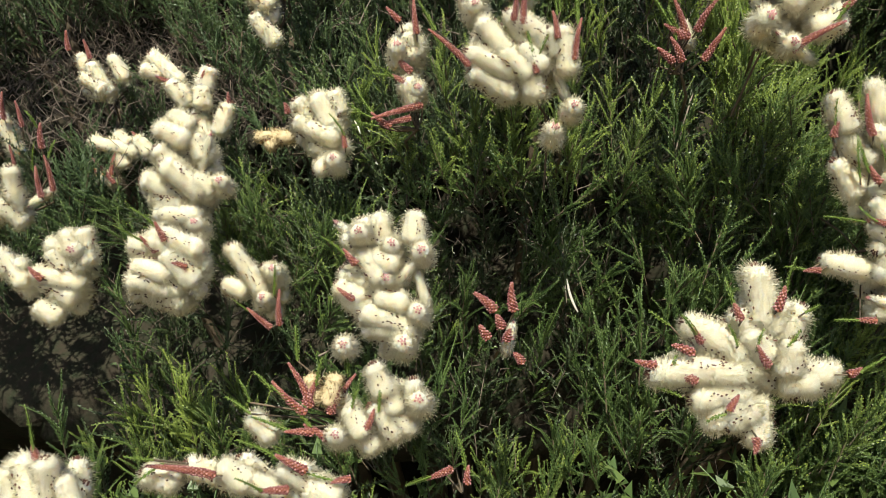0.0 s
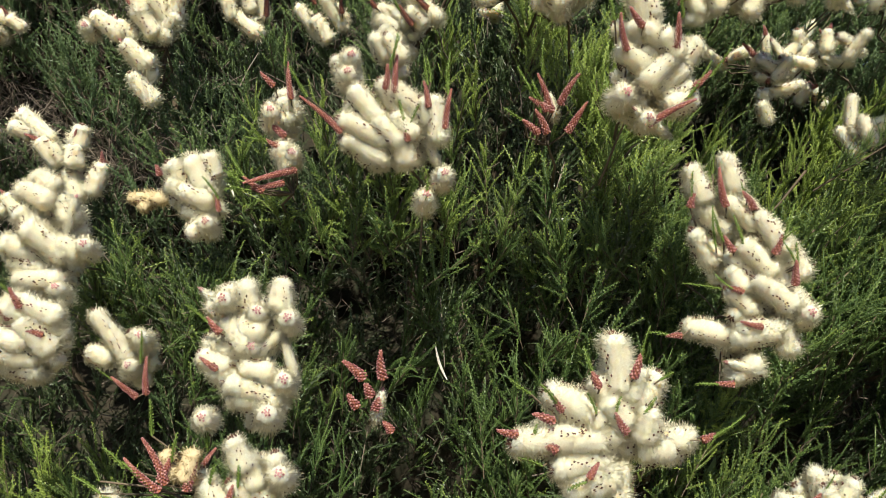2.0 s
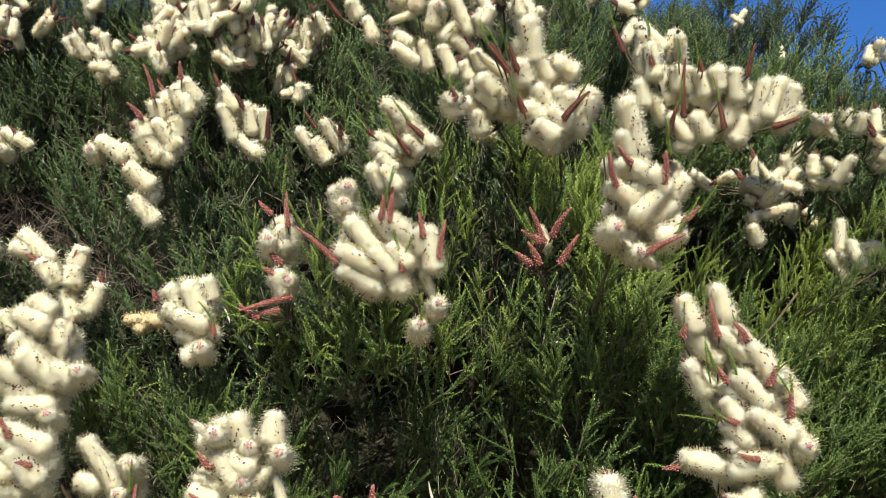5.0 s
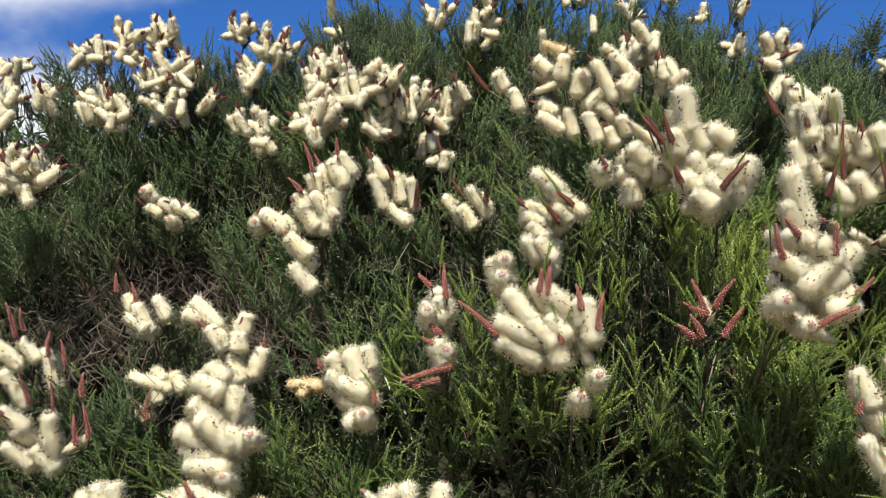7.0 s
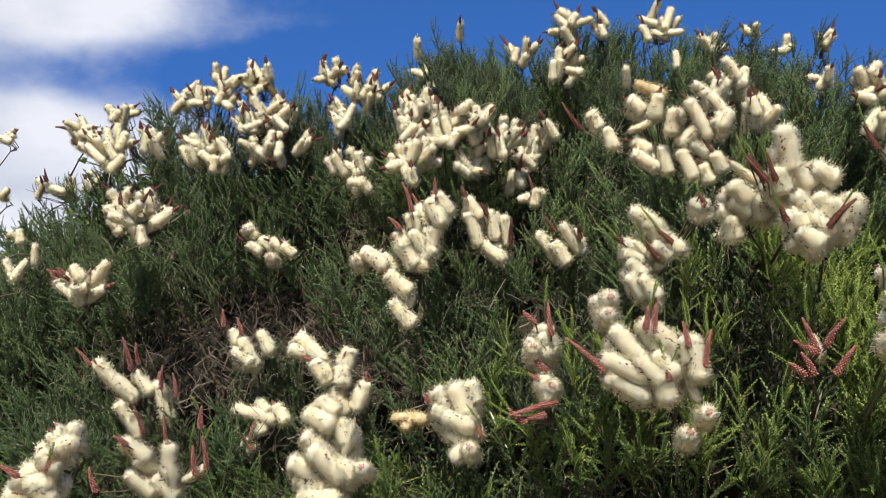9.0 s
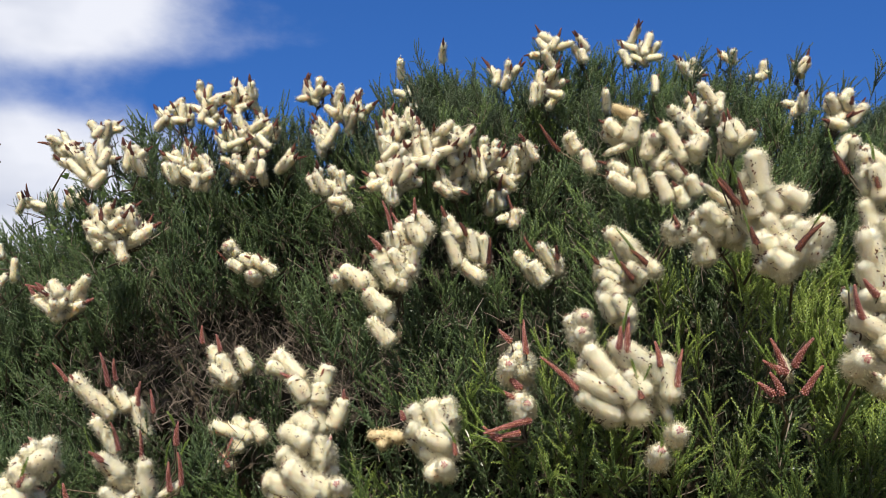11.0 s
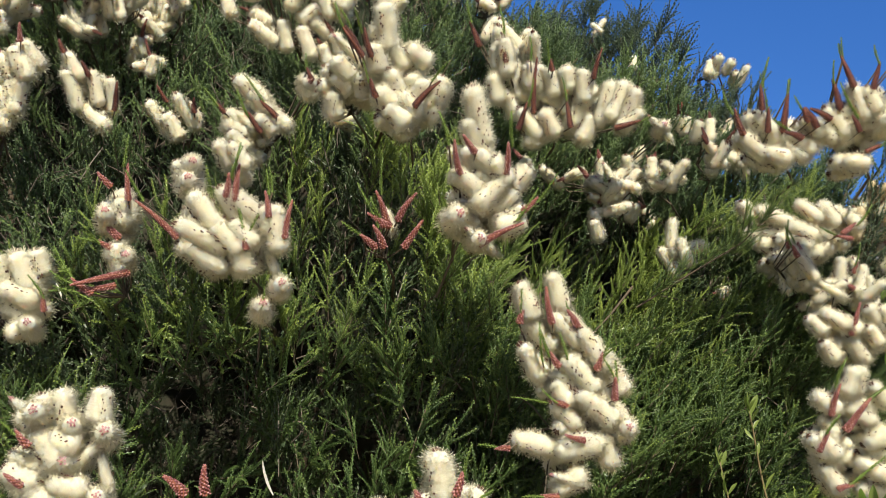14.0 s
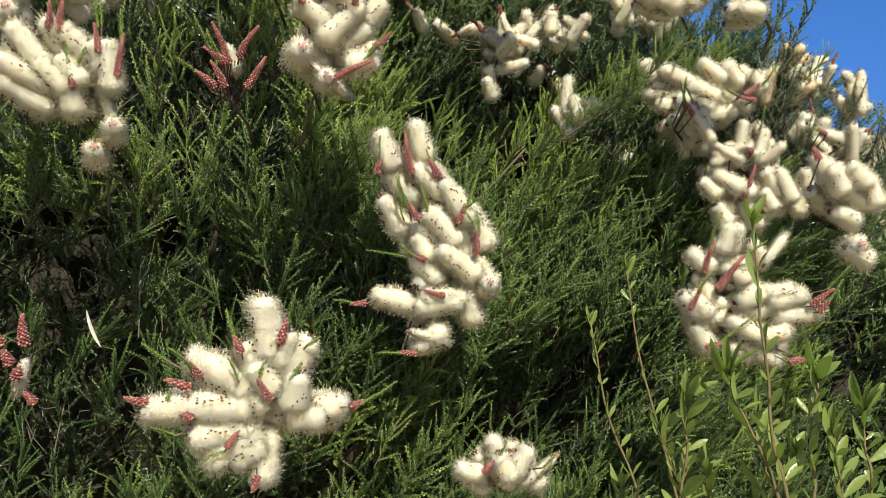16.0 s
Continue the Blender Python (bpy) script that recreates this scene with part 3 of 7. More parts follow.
brush_end_on(c, 2, -35, 0, 2, -46, 7)
bud_spike(c, 12, -39, 18, 10, -39, 34)
bud_spike(c, -42, -32, 50, -44, -31, 60)
brush(c, -7, -15, 27, -43, -13, 46)
brush(c, -1, -15, 33, -9, -19, 50)
brush(c, -15, -2, 33, -44, 2, 55)
brush(c, -1, -10, 16, -32, -11, 27)
brush(c, -4, -3, 25, -41, 2, 38)
c = flower_cluster(-0.165, 0.895, 1.382)
faded_brush(c, -0, -21, 21, -25, -19, 22)
faded_brush(c, -9, -19, 22, -17, -25, 12)
c = flower_cluster(-0.025, 0.785, 1.466, 1.2)
brush(c, 1, -13, 20, -24, -7, 39)
brush(c, 1, -7, 26, -11, -4, 53)
brush_end_on(c, -15, -23, 20, -15, -33, 27)
bud_spike(c, -13, -23, 52, -25, -24, 63)
bud_spike(c, 2, -28, 41, -4, -20, 74)
bud_spike(c, -3, -33, 8, -19, -33, 23)
brush(c, 3, -9, 21, -5, -11, 36)
c = flower_cluster(-0.023, 0.769, 1.422, 1.2)
brush(c, -0, -14, 25, -13, -15, 46)
brush_end_on(c, 0, -8, 30, 0, -18, 36)
bud_spike(c, -10, -21, 43, -22, -21, 49)
bud_spike(c, 5, -22, 24, -41, -32, 14)
bud_spike(c, -5, -29, 13, -36, -29, 6)
bud_spike(c, -23, -29, 5, -42, -29, 14)
shoot(c, -38, -28, 15, -60, -21, 42)
shoot(c, -41, -28, 7, -57, -30, 9)
shoot(c, -21, -20, 49, -40, -20, 50)
c = flower_cluster(0.080, 0.731, 1.451, 1.15)
brush(c, -25, -20, 38, -53, -16, 69)
brush(c, -4, -14, 40, -27, -16, 77)
brush(c, 9, -17, 45, -18, -18, 74)
brush(c, -20, -20, 24, -62, -29, 41)
brush(c, -19, -18, 5, -62, -26, 27)
brush(c, -24, -14, 3, -55, -17, 34)
brush(c, -4, -23, 5, -7, -26, 37)
bud_spike(c, -3, -36, 24, -5, -34, 35)
bud_spike(c, -14, -25, 63, -15, -22, 95)
bud_spike(c, -22, -24, 66, -18, -24, 86)
brush(c, 23, -25, 24, 21, -20, 65)
bud_spike(c, 14, -30, 52, 13, -26, 74)
bud_spike(c, 28, -33, 35, 30, -28, 67)
shoot(c, 30, -27, 67, 27, -23, 86)
shoot(c, 16, -25, 73, 15, -21, 95)
shoot(c, -3, -31, 35, 6, -32, 55)
brush(c, 21, -19, 10, 17, -19, 19)
brush(c, 18, -20, 38, 8, -20, 60)
bud_spike(c, -58, -30, 30, -88, -29, 62)
brush(c, -7, -26, 22, -31, -24, 45)
brush(c, 2, -27, 27, -17, -23, 50)
brush(c, -21, 3, 30, -57, -1, 55)
brush(c, -20, 1, 12, -58, 2, 37)
brush(c, 1, -7, 15, -10, 2, 43)
brush(c, 23, -3, 30, 17, 0, 62)
c = flower_cluster(0.030, 0.763, 1.500)
brush(c, 3, -21, 21, -4, -18, 51)
brush_end_on(c, -1, -19, 36, -1, -30, 42)
brush(c, -3, -18, 24, -11, -14, 38)
brush_end_on(c, -4, -24, 22, -4, -35, 28)
c = flower_cluster(0.100, 0.726, 1.407)
brush_end_on(c, 6, -27, 34, 6, -38, 40)
brush_end_on(c, -7, -17, 14, -7, -28, 20)
shoot(c, -8, -37, 20, -4, -34, 38)
c = flower_cluster(0.073, 0.773, 1.518)
brush(c, -10, -17, 28, -27, -18, 46)
brush(c, 1, -22, 26, -16, -23, 48)
c = flower_cluster(0.270, 0.667, 1.507, 1.1)
brush(c, -8, -16, 71, -26, -18, 115)
brush(c, -2, -14, 40, -27, -20, 69)
brush(c, 7, -23, 39, -17, -28, 65)
bud_spike(c, -31, -34, 43, -44, -38, 68)
bud_spike(c, -20, -35, 61, -34, -38, 74)
bud_spike(c, 6, -36, 46, 8, -41, 71)
brush(c, 3, -23, 22, -37, -25, 49)
brush(c, 10, -28, 39, -6, -31, 61)
brush(c, 17, -17, 35, 31, -18, 51)
brush(c, -2, -18, 15, 23, -23, 34)
brush(c, 4, -18, 6, 31, -25, 18)
brush(c, 6, -26, 2, 27, -31, 9)
bud_spike(c, 22, -38, 17, 36, -40, 28)
brush_end_on(c, -31, -19, 5, -31, -30, 9)
brush(c, -10, -13, 0, -28, -17, 12)
brush_end_on(c, -9, -18, -11, -10, -29, -8)
brush(c, 1, -22, -15, -11, -25, -7)
bud_spike(c, -11, -33, -13, 19, -41, 12)
shoot(c, 19, -38, 10, 25, -39, 16)
brush(c, -14, -30, 20, 9, -30, 42)
brush(c, 3, -20, 32, -18, -22, 50)
brush(c, -6, -16, 56, -25, -17, 92)
brush(c, 2, -8, 20, -9, -13, 45)
brush(c, 4, -11, 10, 32, -12, 25)
brush(c, 1, -3, -9, -12, -1, 1)
brush(c, 12, -5, 35, -11, -7, 57)
c = flower_cluster(0.377, 0.663, 1.341, 1.1)
brush(c, -55, -1, 90, -70, 7, 123)
brush(c, -29, 1, 101, -39, 3, 132)
bud_spike(c, -41, -13, 88, -53, -9, 118)
brush(c, -33, 0, 66, -63, 6, 91)
brush(c, -13, -13, 74, -41, -6, 94)
brush(c, -0, -12, 60, -25, -7, 96)
brush(c, 5, -27, 53, -18, -17, 87)
brush(c, -42, -0, 40, -61, 5, 68)
brush(c, -8, -15, 28, -38, -8, 51)
brush(c, 16, -16, 39, 8, -15, 69)
brush(c, 24, -22, 31, 16, -18, 55)
brush(c, -15, -21, 2, -38, -17, 23)
brush(c, 13, -32, 8, -18, -27, 36)
brush(c, 29, -31, 1, 11, -26, 22)
brush_end_on(c, 25, -32, -2, 22, -43, 4)
brush(c, 17, -28, -30, 8, -29, -0)
brush(c, 5, -28, -13, -36, -25, -20)
brush(c, 9, -26, -12, -32, -25, -10)
bud_spike(c, -12, -37, -7, -29, -33, -7)
brush(c, -23, -14, -22, -70, -3, -18)
bud_spike(c, -73, -20, -19, -85, -16, -19)
brush(c, -9, -24, -39, -33, -25, -60)
brush(c, -14, -29, -46, -27, -30, -42)
bud_spike(c, -32, -37, -56, -47, -35, -56)
bud_spike(c, -21, -20, 87, -27, -20, 103)
bud_spike(c, -5, -31, 52, 1, -33, 67)
bud_spike(c, -35, -21, 52, -45, -19, 63)
bud_spike(c, 11, -39, 28, 8, -39, 49)
bud_spike(c, -27, -28, 20, -39, -26, 24)
bud_spike(c, -69, -6, 86, -68, -5, 98)
shoot(c, 2, -31, 65, 9, -35, 77)
shoot(c, -26, -23, 53, -34, -20, 82)
shoot(c, -48, -15, 55, -56, -13, 88)
shoot(c, 12, -38, 43, 10, -36, 63)
shoot(c, -26, -18, 95, -33, -16, 109)
shoot(c, -42, -21, 21, -76, -16, 27)
brush(c, -2, -24, 35, -31, -17, 62)
brush(c, 12, -20, 20, -9, -15, 58)
brush(c, -22, -20, 19, -37, -11, 41)
brush(c, -36, 22, 75, -60, 28, 105)
brush(c, 1, 6, 65, -26, 13, 93)
brush(c, -34, 10, 52, -59, 14, 78)
brush(c, 21, -18, 35, 14, -13, 62)
brush(c, 24, -24, 3, 0, -19, 27)
brush(c, 11, -18, -15, -26, -4, -21)
brush(c, -6, -12, -48, -23, -9, -58)
brush(c, -12, -10, 22, -34, -2, 44)
c = flower_cluster(0.216, 0.553, 1.258, 1.24)
brush(c, 2, -15, 55, -0, -6, 98)
brush(c, 7, -16, 49, 15, -13, 77)
brush(c, 13, -15, 43, 32, -14, 70)
brush(c, -3, -15, 42, -15, -10, 64)
brush(c, -10, -17, 34, -56, -16, 56)
brush(c, -14, -10, 32, -47, -17, 46)
brush(c, -11, -22, 22, -81, -26, 30)
brush(c, -8, -13, 13, -54, -23, 20)
brush(c, -9, -22, 8, -52, -27, 4)
brush(c, -6, -22, 2, -40, -29, -13)
brush(c, -2, -23, -1, -24, -29, -16)
brush(c, 3, -15, 1, 1, -32, -35)
brush(c, 14, -10, 10, 1, -17, 39)
brush(c, 16, -26, 23, 20, -27, 48)
brush(c, 21, -16, 15, 61, -23, 22)
brush(c, 17, -19, 14, 39, -27, 15)
brush(c, 2, -17, 22, -19, -19, 31)
brush(c, 4, -22, 32, -6, -21, 49)
bud_spike(c, 7, -26, 68, 12, -25, 84)
bud_spike(c, -17, -28, 62, -22, -25, 73)
bud_spike(c, -48, -31, 40, -63, -31, 47)
bud_spike(c, -73, -33, 32, -87, -33, 33)
bud_spike(c, -46, -36, 21, -60, -33, 30)
bud_spike(c, 3, -31, 31, -7, -36, 44)
bud_spike(c, -25, -41, 3, -19, -39, 13)
bud_spike(c, -5, -43, -16, -6, -50, -24)
bud_spike(c, 54, -37, 27, 64, -37, 30)
bud_spike(c, -42, -27, 46, -49, -32, 56)
shoot(c, -19, -31, 45, -23, -28, 60)
shoot(c, -6, -32, 42, -5, -29, 57)
shoot(c, 14, -32, 45, 23, -30, 55)
shoot(c, -64, -27, 58, -78, -26, 68)
shoot(c, -61, -34, 28, -63, -32, 39)
shoot(c, -56, -37, 11, -73, -37, 20)
shoot(c, -26, -40, 0, -40, -42, -2)
shoot(c, 62, -37, 29, 68, -36, 32)
shoot(c, 25, -27, 67, 30, -28, 70)
brush(c, 5, -0, 43, -4, 1, 78)
brush(c, 6, -5, 31, -5, -3, 52)
brush(c, -6, -8, 14, -63, -10, 19)
brush(c, 3, -6, -7, -25, -10, -24)
brush(c, 12, -8, 18, 2, -9, 40)
brush(c, 23, -8, 10, 55, -14, 13)
c = flower_cluster(-0.060, 0.574, 1.206, 1.02)
bud_spike(c, -34, -27, 41, -45, -18, 73)
shoot(c, -44, -18, 73, -45, -14, 99)
bud_spike(c, -38, -27, 36, -65, -23, 54)
bud_spike(c, -20, -31, 16, -37, -29, 31)
bud_spike(c, -32, -30, 23, -52, -29, 25)
bud_spike(c, -39, -24, 42, -30, -24, 59)
bud_spike(c, -21, -27, 36, -14, -24, 53)
faded_brush(c, -22, -20, 44, -18, -17, 57)
faded_brush(c, -30, -14, 44, -35, -13, 52)
brush(c, 3, -23, 19, -8, -19, 34)
brush_end_on(c, -16, -21, 15, -16, -32, 21)
brush(c, 18, -17, 47, 10, -15, 65)
brush(c, 26, -18, 34, 18, -14, 56)
brush(c, 42, -17, 34, 37, -15, 56)
brush_end_on(c, 43, -16, 39, 43, -26, 45)
brush(c, 26, -17, 16, 8, -18, 41)
brush(c, 38, -15, 19, 20, -16, 32)
brush(c, 9, -19, 4, -1, -17, 18)
bud_spike(c, 5, -29, 25, 12, -29, 39)
shoot(c, 14, -27, 38, 16, -25, 54)
brush(c, -65, -18, 13, -78, -16, 26)
shoot(c, -78, -25, 44, -83, -21, 61)
shoot(c, -62, -22, 51, -73, -21, 68)
shoot(c, -78, -25, 35, -94, -24, 50)
shoot(c, -5, -25, 40, -3, -25, 55)
brush(c, 5, -9, 5, -6, -5, 19)
brush(c, 33, -1, 26, 27, 0, 49)
brush(c, 16, -5, 3, 2, -2, 22)
c = flower_cluster(-0.102, 0.534, 1.179, 1.1)
bud_spike(c, -53, -22, 34, -95, -30, 50)
brush(c, 19, -17, 21, -13, -17, 41)
brush(c, 14, -11, 9, -39, -10, 24)
brush(c, -34, -9, 21, -54, -11, 35)
bud_spike(c, 10, -27, 40, -11, -24, 49)
bud_spike(c, 40, -28, 35, 27, -28, 34)
bud_spike(c, -2, -29, 27, -22, -31, 29)
brush(c, -84, -10, 22, -99, -11, 29)
brush(c, 31, -24, 19, 3, -22, 26)
shoot(c, -87, -24, 44, -107, -30, 35)
c = flower_cluster(0.014, 0.548, 1.179)
bud_spike(c, -7, -18, 29, -25, -23, 25)
bud_spike(c, 3, -22, 19, 2, -19, 32)
c = flower_cluster(0.051, 0.639, 1.251, 1.9)
bud_spike(c, -10, -16, 43, -22, -14, 60)
bud_spike(c, 5, -17, 43, -2, -13, 64)
bud_spike(c, -4, -20, 30, -9, -18, 41)
bud_spike(c, -15, -20, 22, -24, -21, 32)
brush(c, 1, -14, 15, 3, -13, 25)
bud_spike(c, 0, -21, 20, -2, -21, 29)
bud_spike(c, 12, -25, 3, 7, -25, 12)
shoot(c, -7, -19, 28, -10, -17, 50)
c = flower_cluster(0.193, 0.687, 1.475)
bud_spike(c, -4, -23, 28, -12, -24, 58)
bud_spike(c, 4, -21, 33, 11, -28, 59)
bud_spike(c, -7, -23, 28, -19, -24, 41)
bud_spike(c, -2, -23, 28, -12, -24, 36)
bud_spike(c, 10, -23, 11, 25, -26, 35)
bud_spike(c, -12, -21, 10, -28, -25, 21)
bud_spike(c, -6, -22, 10, -13, -24, 30)
brush(c, 1, -9, 27, -2, -9, 35)
c = flower_cluster(0.436, 0.617, 1.161, 1.1)
brush(c, -16, -12, 30, -25, -7, 59)
brush(c, -8, -24, 30, 5, -23, 56)
brush(c, -30, -9, 23, -53, -4, 28)
brush(c, 8, -26, 28, 18, -28, 38)
shoot(c, 9, -40, 42, 22, -43, 55)
brush(c, -13, -27, 28, -25, -25, 47)
brush(c, 17, -22, 18, -5, -17, 38)
bud_spike(c, -37, -27, 34, -28, -28, 43)
brush(c, -3, 0, 20, -3, -2, 51)
brush(c, 16, -18, 20, 10, -16, 34)
c = flower_cluster(-0.180, 1.000, 1.560, 1.3)
brush(c, -7, -18, 54, -13, -21, 83)
brush(c, -18, -28, 33, -28, -28, 57)
brush(c, 15, -17, 21, -15, -27, 58)
brush(c, 14, -20, 35, 21, -27, 67)
bud_spike(c, -8, -40, 79, -14, -41, 115)
bud_spike(c, -21, -39, 55, -33, -39, 74)
brush(c, 28, -28, 62, 9, -27, 100)
brush(c, 36, -17, 77, 16, -25, 106)
bud_spike(c, 22, -42, 99, 19, -42, 118)
brush(c, -4, -27, 13, -31, -32, 44)
brush(c, -44, -25, 11, -74, -28, 35)
brush(c, -32, -19, 5, -52, -23, 30)
brush_end_on(c, -76, -18, 13, -77, -29, 17)
brush(c, -13, -28, -21, -45, -32, 8)
brush(c, -10, -18, -35, -33, -22, -17)
brush(c, -10, -27, -62, -35, -26, -25)
brush(c, 2, -21, 20, 24, -28, 38)
brush(c, 8, -24, 10, -20, -24, 30)
brush(c, 8, -7, 59, -5, -7, 93)
brush(c, 13, -9, 28, 1, -15, 63)
brush(c, -2, -1, 12, -29, -9, 37)
brush(c, -14, -9, -28, -42, -14, -5)
brush(c, 5, -1, 21, 1, -6, 49)
c = flower_cluster(-0.090, 1.050, 1.585, 1.15)
brush(c, -21, -20, 50, -38, -23, 79)
brush(c, -19, -23, 13, -35, -25, 61)
brush(c, 2, -22, 22, -10, -24, 62)
brush(c, 16, -11, 15, 8, -16, 56)
brush(c, 10, -16, -7, -1, -18, 19)
bud_spike(c, -36, -33, 75, -44, -33, 88)
bud_spike(c, -9, -33, 51, -15, -36, 68)
bud_spike(c, 20, -33, 15, 22, -38, 48)
brush(c, 9, -24, -3, -21, -21, 17)
brush(c, -21, -9, 32, -37, -13, 71)
brush(c, 8, -3, 19, -2, -4, 60)
c = flower_cluster(0.012, 1.047, 1.570, 1.2)
brush(c, -21, -13, 12, -50, -13, 48)
brush(c, -9, -22, 5, -32, -24, 36)
brush(c, 8, -15, 20, -18, -25, 59)
brush(c, 8, -11, 28, -7, -16, 50)
bud_spike(c, -25, -31, 46, -39, -33, 62)
bud_spike(c, 6, -34, 36, 1, -33, 53)
c = flower_cluster(-0.430, 1.196, 1.577, 1.2)
brush(c, -20, -20, 15, -42, -24, 27)
brush(c, -2, -16, 21, -28, -18, 38)
brush(c, 20, -22, 20, -9, -25, 33)
brush(c, 35, -30, 10, 13, -34, 29)
brush_end_on(c, 3, -26, 1, 2, -37, 5)
brush(c, -31, -18, 36, -43, -22, 61)
brush_end_on(c, -38, -17, 44, -39, -28, 47)
c = flower_cluster(0.101, 0.875, 1.571, 1.1)
brush(c, -12, -22, 42, -40, -25, 63)
brush(c, -6, -23, 30, -28, -29, 51)
brush(c, 14, -15, 19, -14, -17, 40)
brush(c, -16, -16, 11, -50, -17, 30)
brush(c, 1, -24, 12, -21, -29, 27)
bud_spike(c, 2, -35, 26, -13, -35, 42)
bud_spike(c, -12, -34, 10, -27, -34, 27)
brush(c, 37, -21, 50, 27, -26, 74)
brush_end_on(c, 32, -17, 60, 32, -28, 63)
bud_spike(c, 35, -38, 65, 28, -37, 77)
bud_spike(c, -48, -32, 26, -57, -34, 35)
brush(c, -28, -19, 5, -49, -22, 20)
brush(c, -21, -17, -25, -49, -19, 1)
brush(c, -27, -26, -10, -39, -26, 4)
brush(c, -6, 0, 37, -32, 2, 59)
brush(c, -22, -7, 8, -49, -8, 26)
brush(c, -21, -2, 8, -49, -7, 26)
c = flower_cluster(0.174, 0.814, 1.606, 1.15)
brush(c, -7, -24, 30, -25, -29, 50)
brush(c, -3, -15, 54, -15, -18, 63)
brush(c, 10, -26, 14, -4, -25, 34)
brush(c, -4, -20, 19, -19, -22, 30)
brush(c, -17, -16, -7, -24, -19, 15)
c = flower_cluster(0.204, 0.765, 1.621, 1.2)
brush(c, -8, -15, 41, -18, -19, 84)
brush(c, -19, -20, 18, -24, -22, 43)
brush(c, 8, -17, 25, -6, -17, 42)
brush(c, 29, -19, 31, 11, -21, 39)
brush(c, 9, -21, -7, -11, -27, 22)
brush(c, 24, -23, -2, 9, -22, 18)
bud_spike(c, -35, -35, 28, -54, -35, 51)
bud_spike(c, -27, -33, 29, -39, -38, 51)
bud_spike(c, -41, -33, 35, -49, -37, 54)
brush(c, -10, -4, 31, -19, -10, 65)
brush(c, 22, -6, 29, 5, -9, 42)
c = flower_cluster(0.220, 0.743, 1.580, 1.2)
brush(c, -1, -17, 17, -43, -22, 40)
brush(c, 1, -26, 23, -22, -24, 36)
brush(c, 9, -16, 20, 23, -23, 53)
brush(c, 16, -16, 34, 22, -22, 59)
bud_spike(c, -41, -35, 32, -49, -38, 46)
bud_spike(c, -7, -36, 27, 8, -42, 54)
brush(c, -10, -29, 12, -29, -27, 25)
brush(c, -5, -16, 28, 5, -23, 57)
brush(c, -2, -10, 15, -34, -18, 33)
brush(c, 13, -12, 27, 25, -14, 57)
c = flower_cluster(0.125, 0.969, 1.693, 1.1)
brush(c, -37, -20, 60, -56, -20, 76)
brush(c, -26, -30, 52, -22, -35, 82)
faded_brush(c, -19, -16, 82, -40, -20, 90)
brush(c, -7, -28, 33, -5, -33, 64)
brush(c, 3, -21, 21, 29, -22, 47)
brush(c, 36, -26, 29, 11, -27, 76)
brush(c, 53, -25, 30, 38, -31, 53)
brush(c, 37, -21, 10, 14, -20, 27)
brush(c, -23, -24, -7, -55, -28, 14)
brush(c, -9, -16, -12, -16, -19, 25)
brush(c, 38, -23, -24, 28, -23, 0)
brush(c, 51, -26, -11, 40, -30, 13)
brush(c, 17, -27, -19, 6, -26, 19)
brush_end_on(c, -1, -22, 49, -1, -33, 53)
brush(c, 46, -36, 37, 59, -36, 57)
brush(c, -33, -29, 45, -46, -29, 40)
brush(c, -71, -25, 17, -82, -24, 45)
brush(c, -31, -21, 13, -47, -20, 24)
bud_spike(c, -109, -32, 39, -136, -36, 66)
brush(c, -88, -13, 42, -99, -17, 59)
brush(c, -33, -7, 56, -50, -8, 61)
brush(c, 20, -18, 16, 21, -19, 37)
brush(c, 22, -6, 18, 23, -8, 39)
brush(c, 48, -2, -15, 36, -10, 9)
brush(c, 53, -10, 37, 53, -11, 59)
brush(c, -26, -10, 4, -51, -16, 20)
c = flower_cluster(0.409, 0.860, 1.609, 1.1)
brush(c, -70, 10, 66, -76, 8, 93)
brush(c, -63, -7, 58, -69, -1, 98)
brush(c, -70, 1, 29, -77, 4, 60)
brush(c, -11, -13, 40, -19, -10, 70)
brush(c, 5, -19, 47, -6, -18, 74)
brush(c, 18, -28, 35, 15, -27, 73)
brush(c, 30, -25, 43, 12, -25, 63)
brush(c, 37, -31, 13, 45, -32, 60)
brush(c, 46, -38, 19, 62, -37, 62)
brush(c, 62, -41, 15, 71, -48, 55)
brush(c, 56, -45, 8, 77, -49, 32)
brush(c, 28, -21, 7, 13, -20, 46)
brush(c, 10, -17, 11, 25, -23, 41)
brush(c, -11, -24, -3, -29, -24, 23)
brush(c, -29, -19, -5, -52, -15, 21)
brush(c, -32, -14, -17, -33, -15, 11)
brush(c, 20, -25, -7, 31, -27, 23)
bud_spike(c, -36, -23, 18, -44, -23, 76)
bud_spike(c, -68, -12, 69, -72, -9, 103)
bud_spike(c, 23, -38, 59, 24, -41, 92)
bud_spike(c, -52, -22, -1, -44, -25, 27)
bud_spike(c, 46, -52, 8, 71, -58, 16)
bud_spike(c, 1, -39, 5, -5, -35, 36)
bud_spike(c, -96, -2, 85, -107, 2, 112)
brush(c, -36, -5, 47, -43, -6, 76)
bud_spike(c, -20, -27, 64, -24, -25, 75)
brush(c, -60, 23, 66, -66, 25, 100)
brush(c, -21, -1, 44, -28, 1, 75)
brush(c, 28, -16, 41, 20, -11, 71)
brush(c, 61, -25, 19, 70, -37, 59)
brush(c, 24, -7, 10, 22, -13, 45)
brush(c, -18, -8, -9, -27, -6, 19)
c = flower_cluster(0.736, 0.825, 1.490, 1.15)
brush(c, -45, -9, 38, -89, -1, 51)
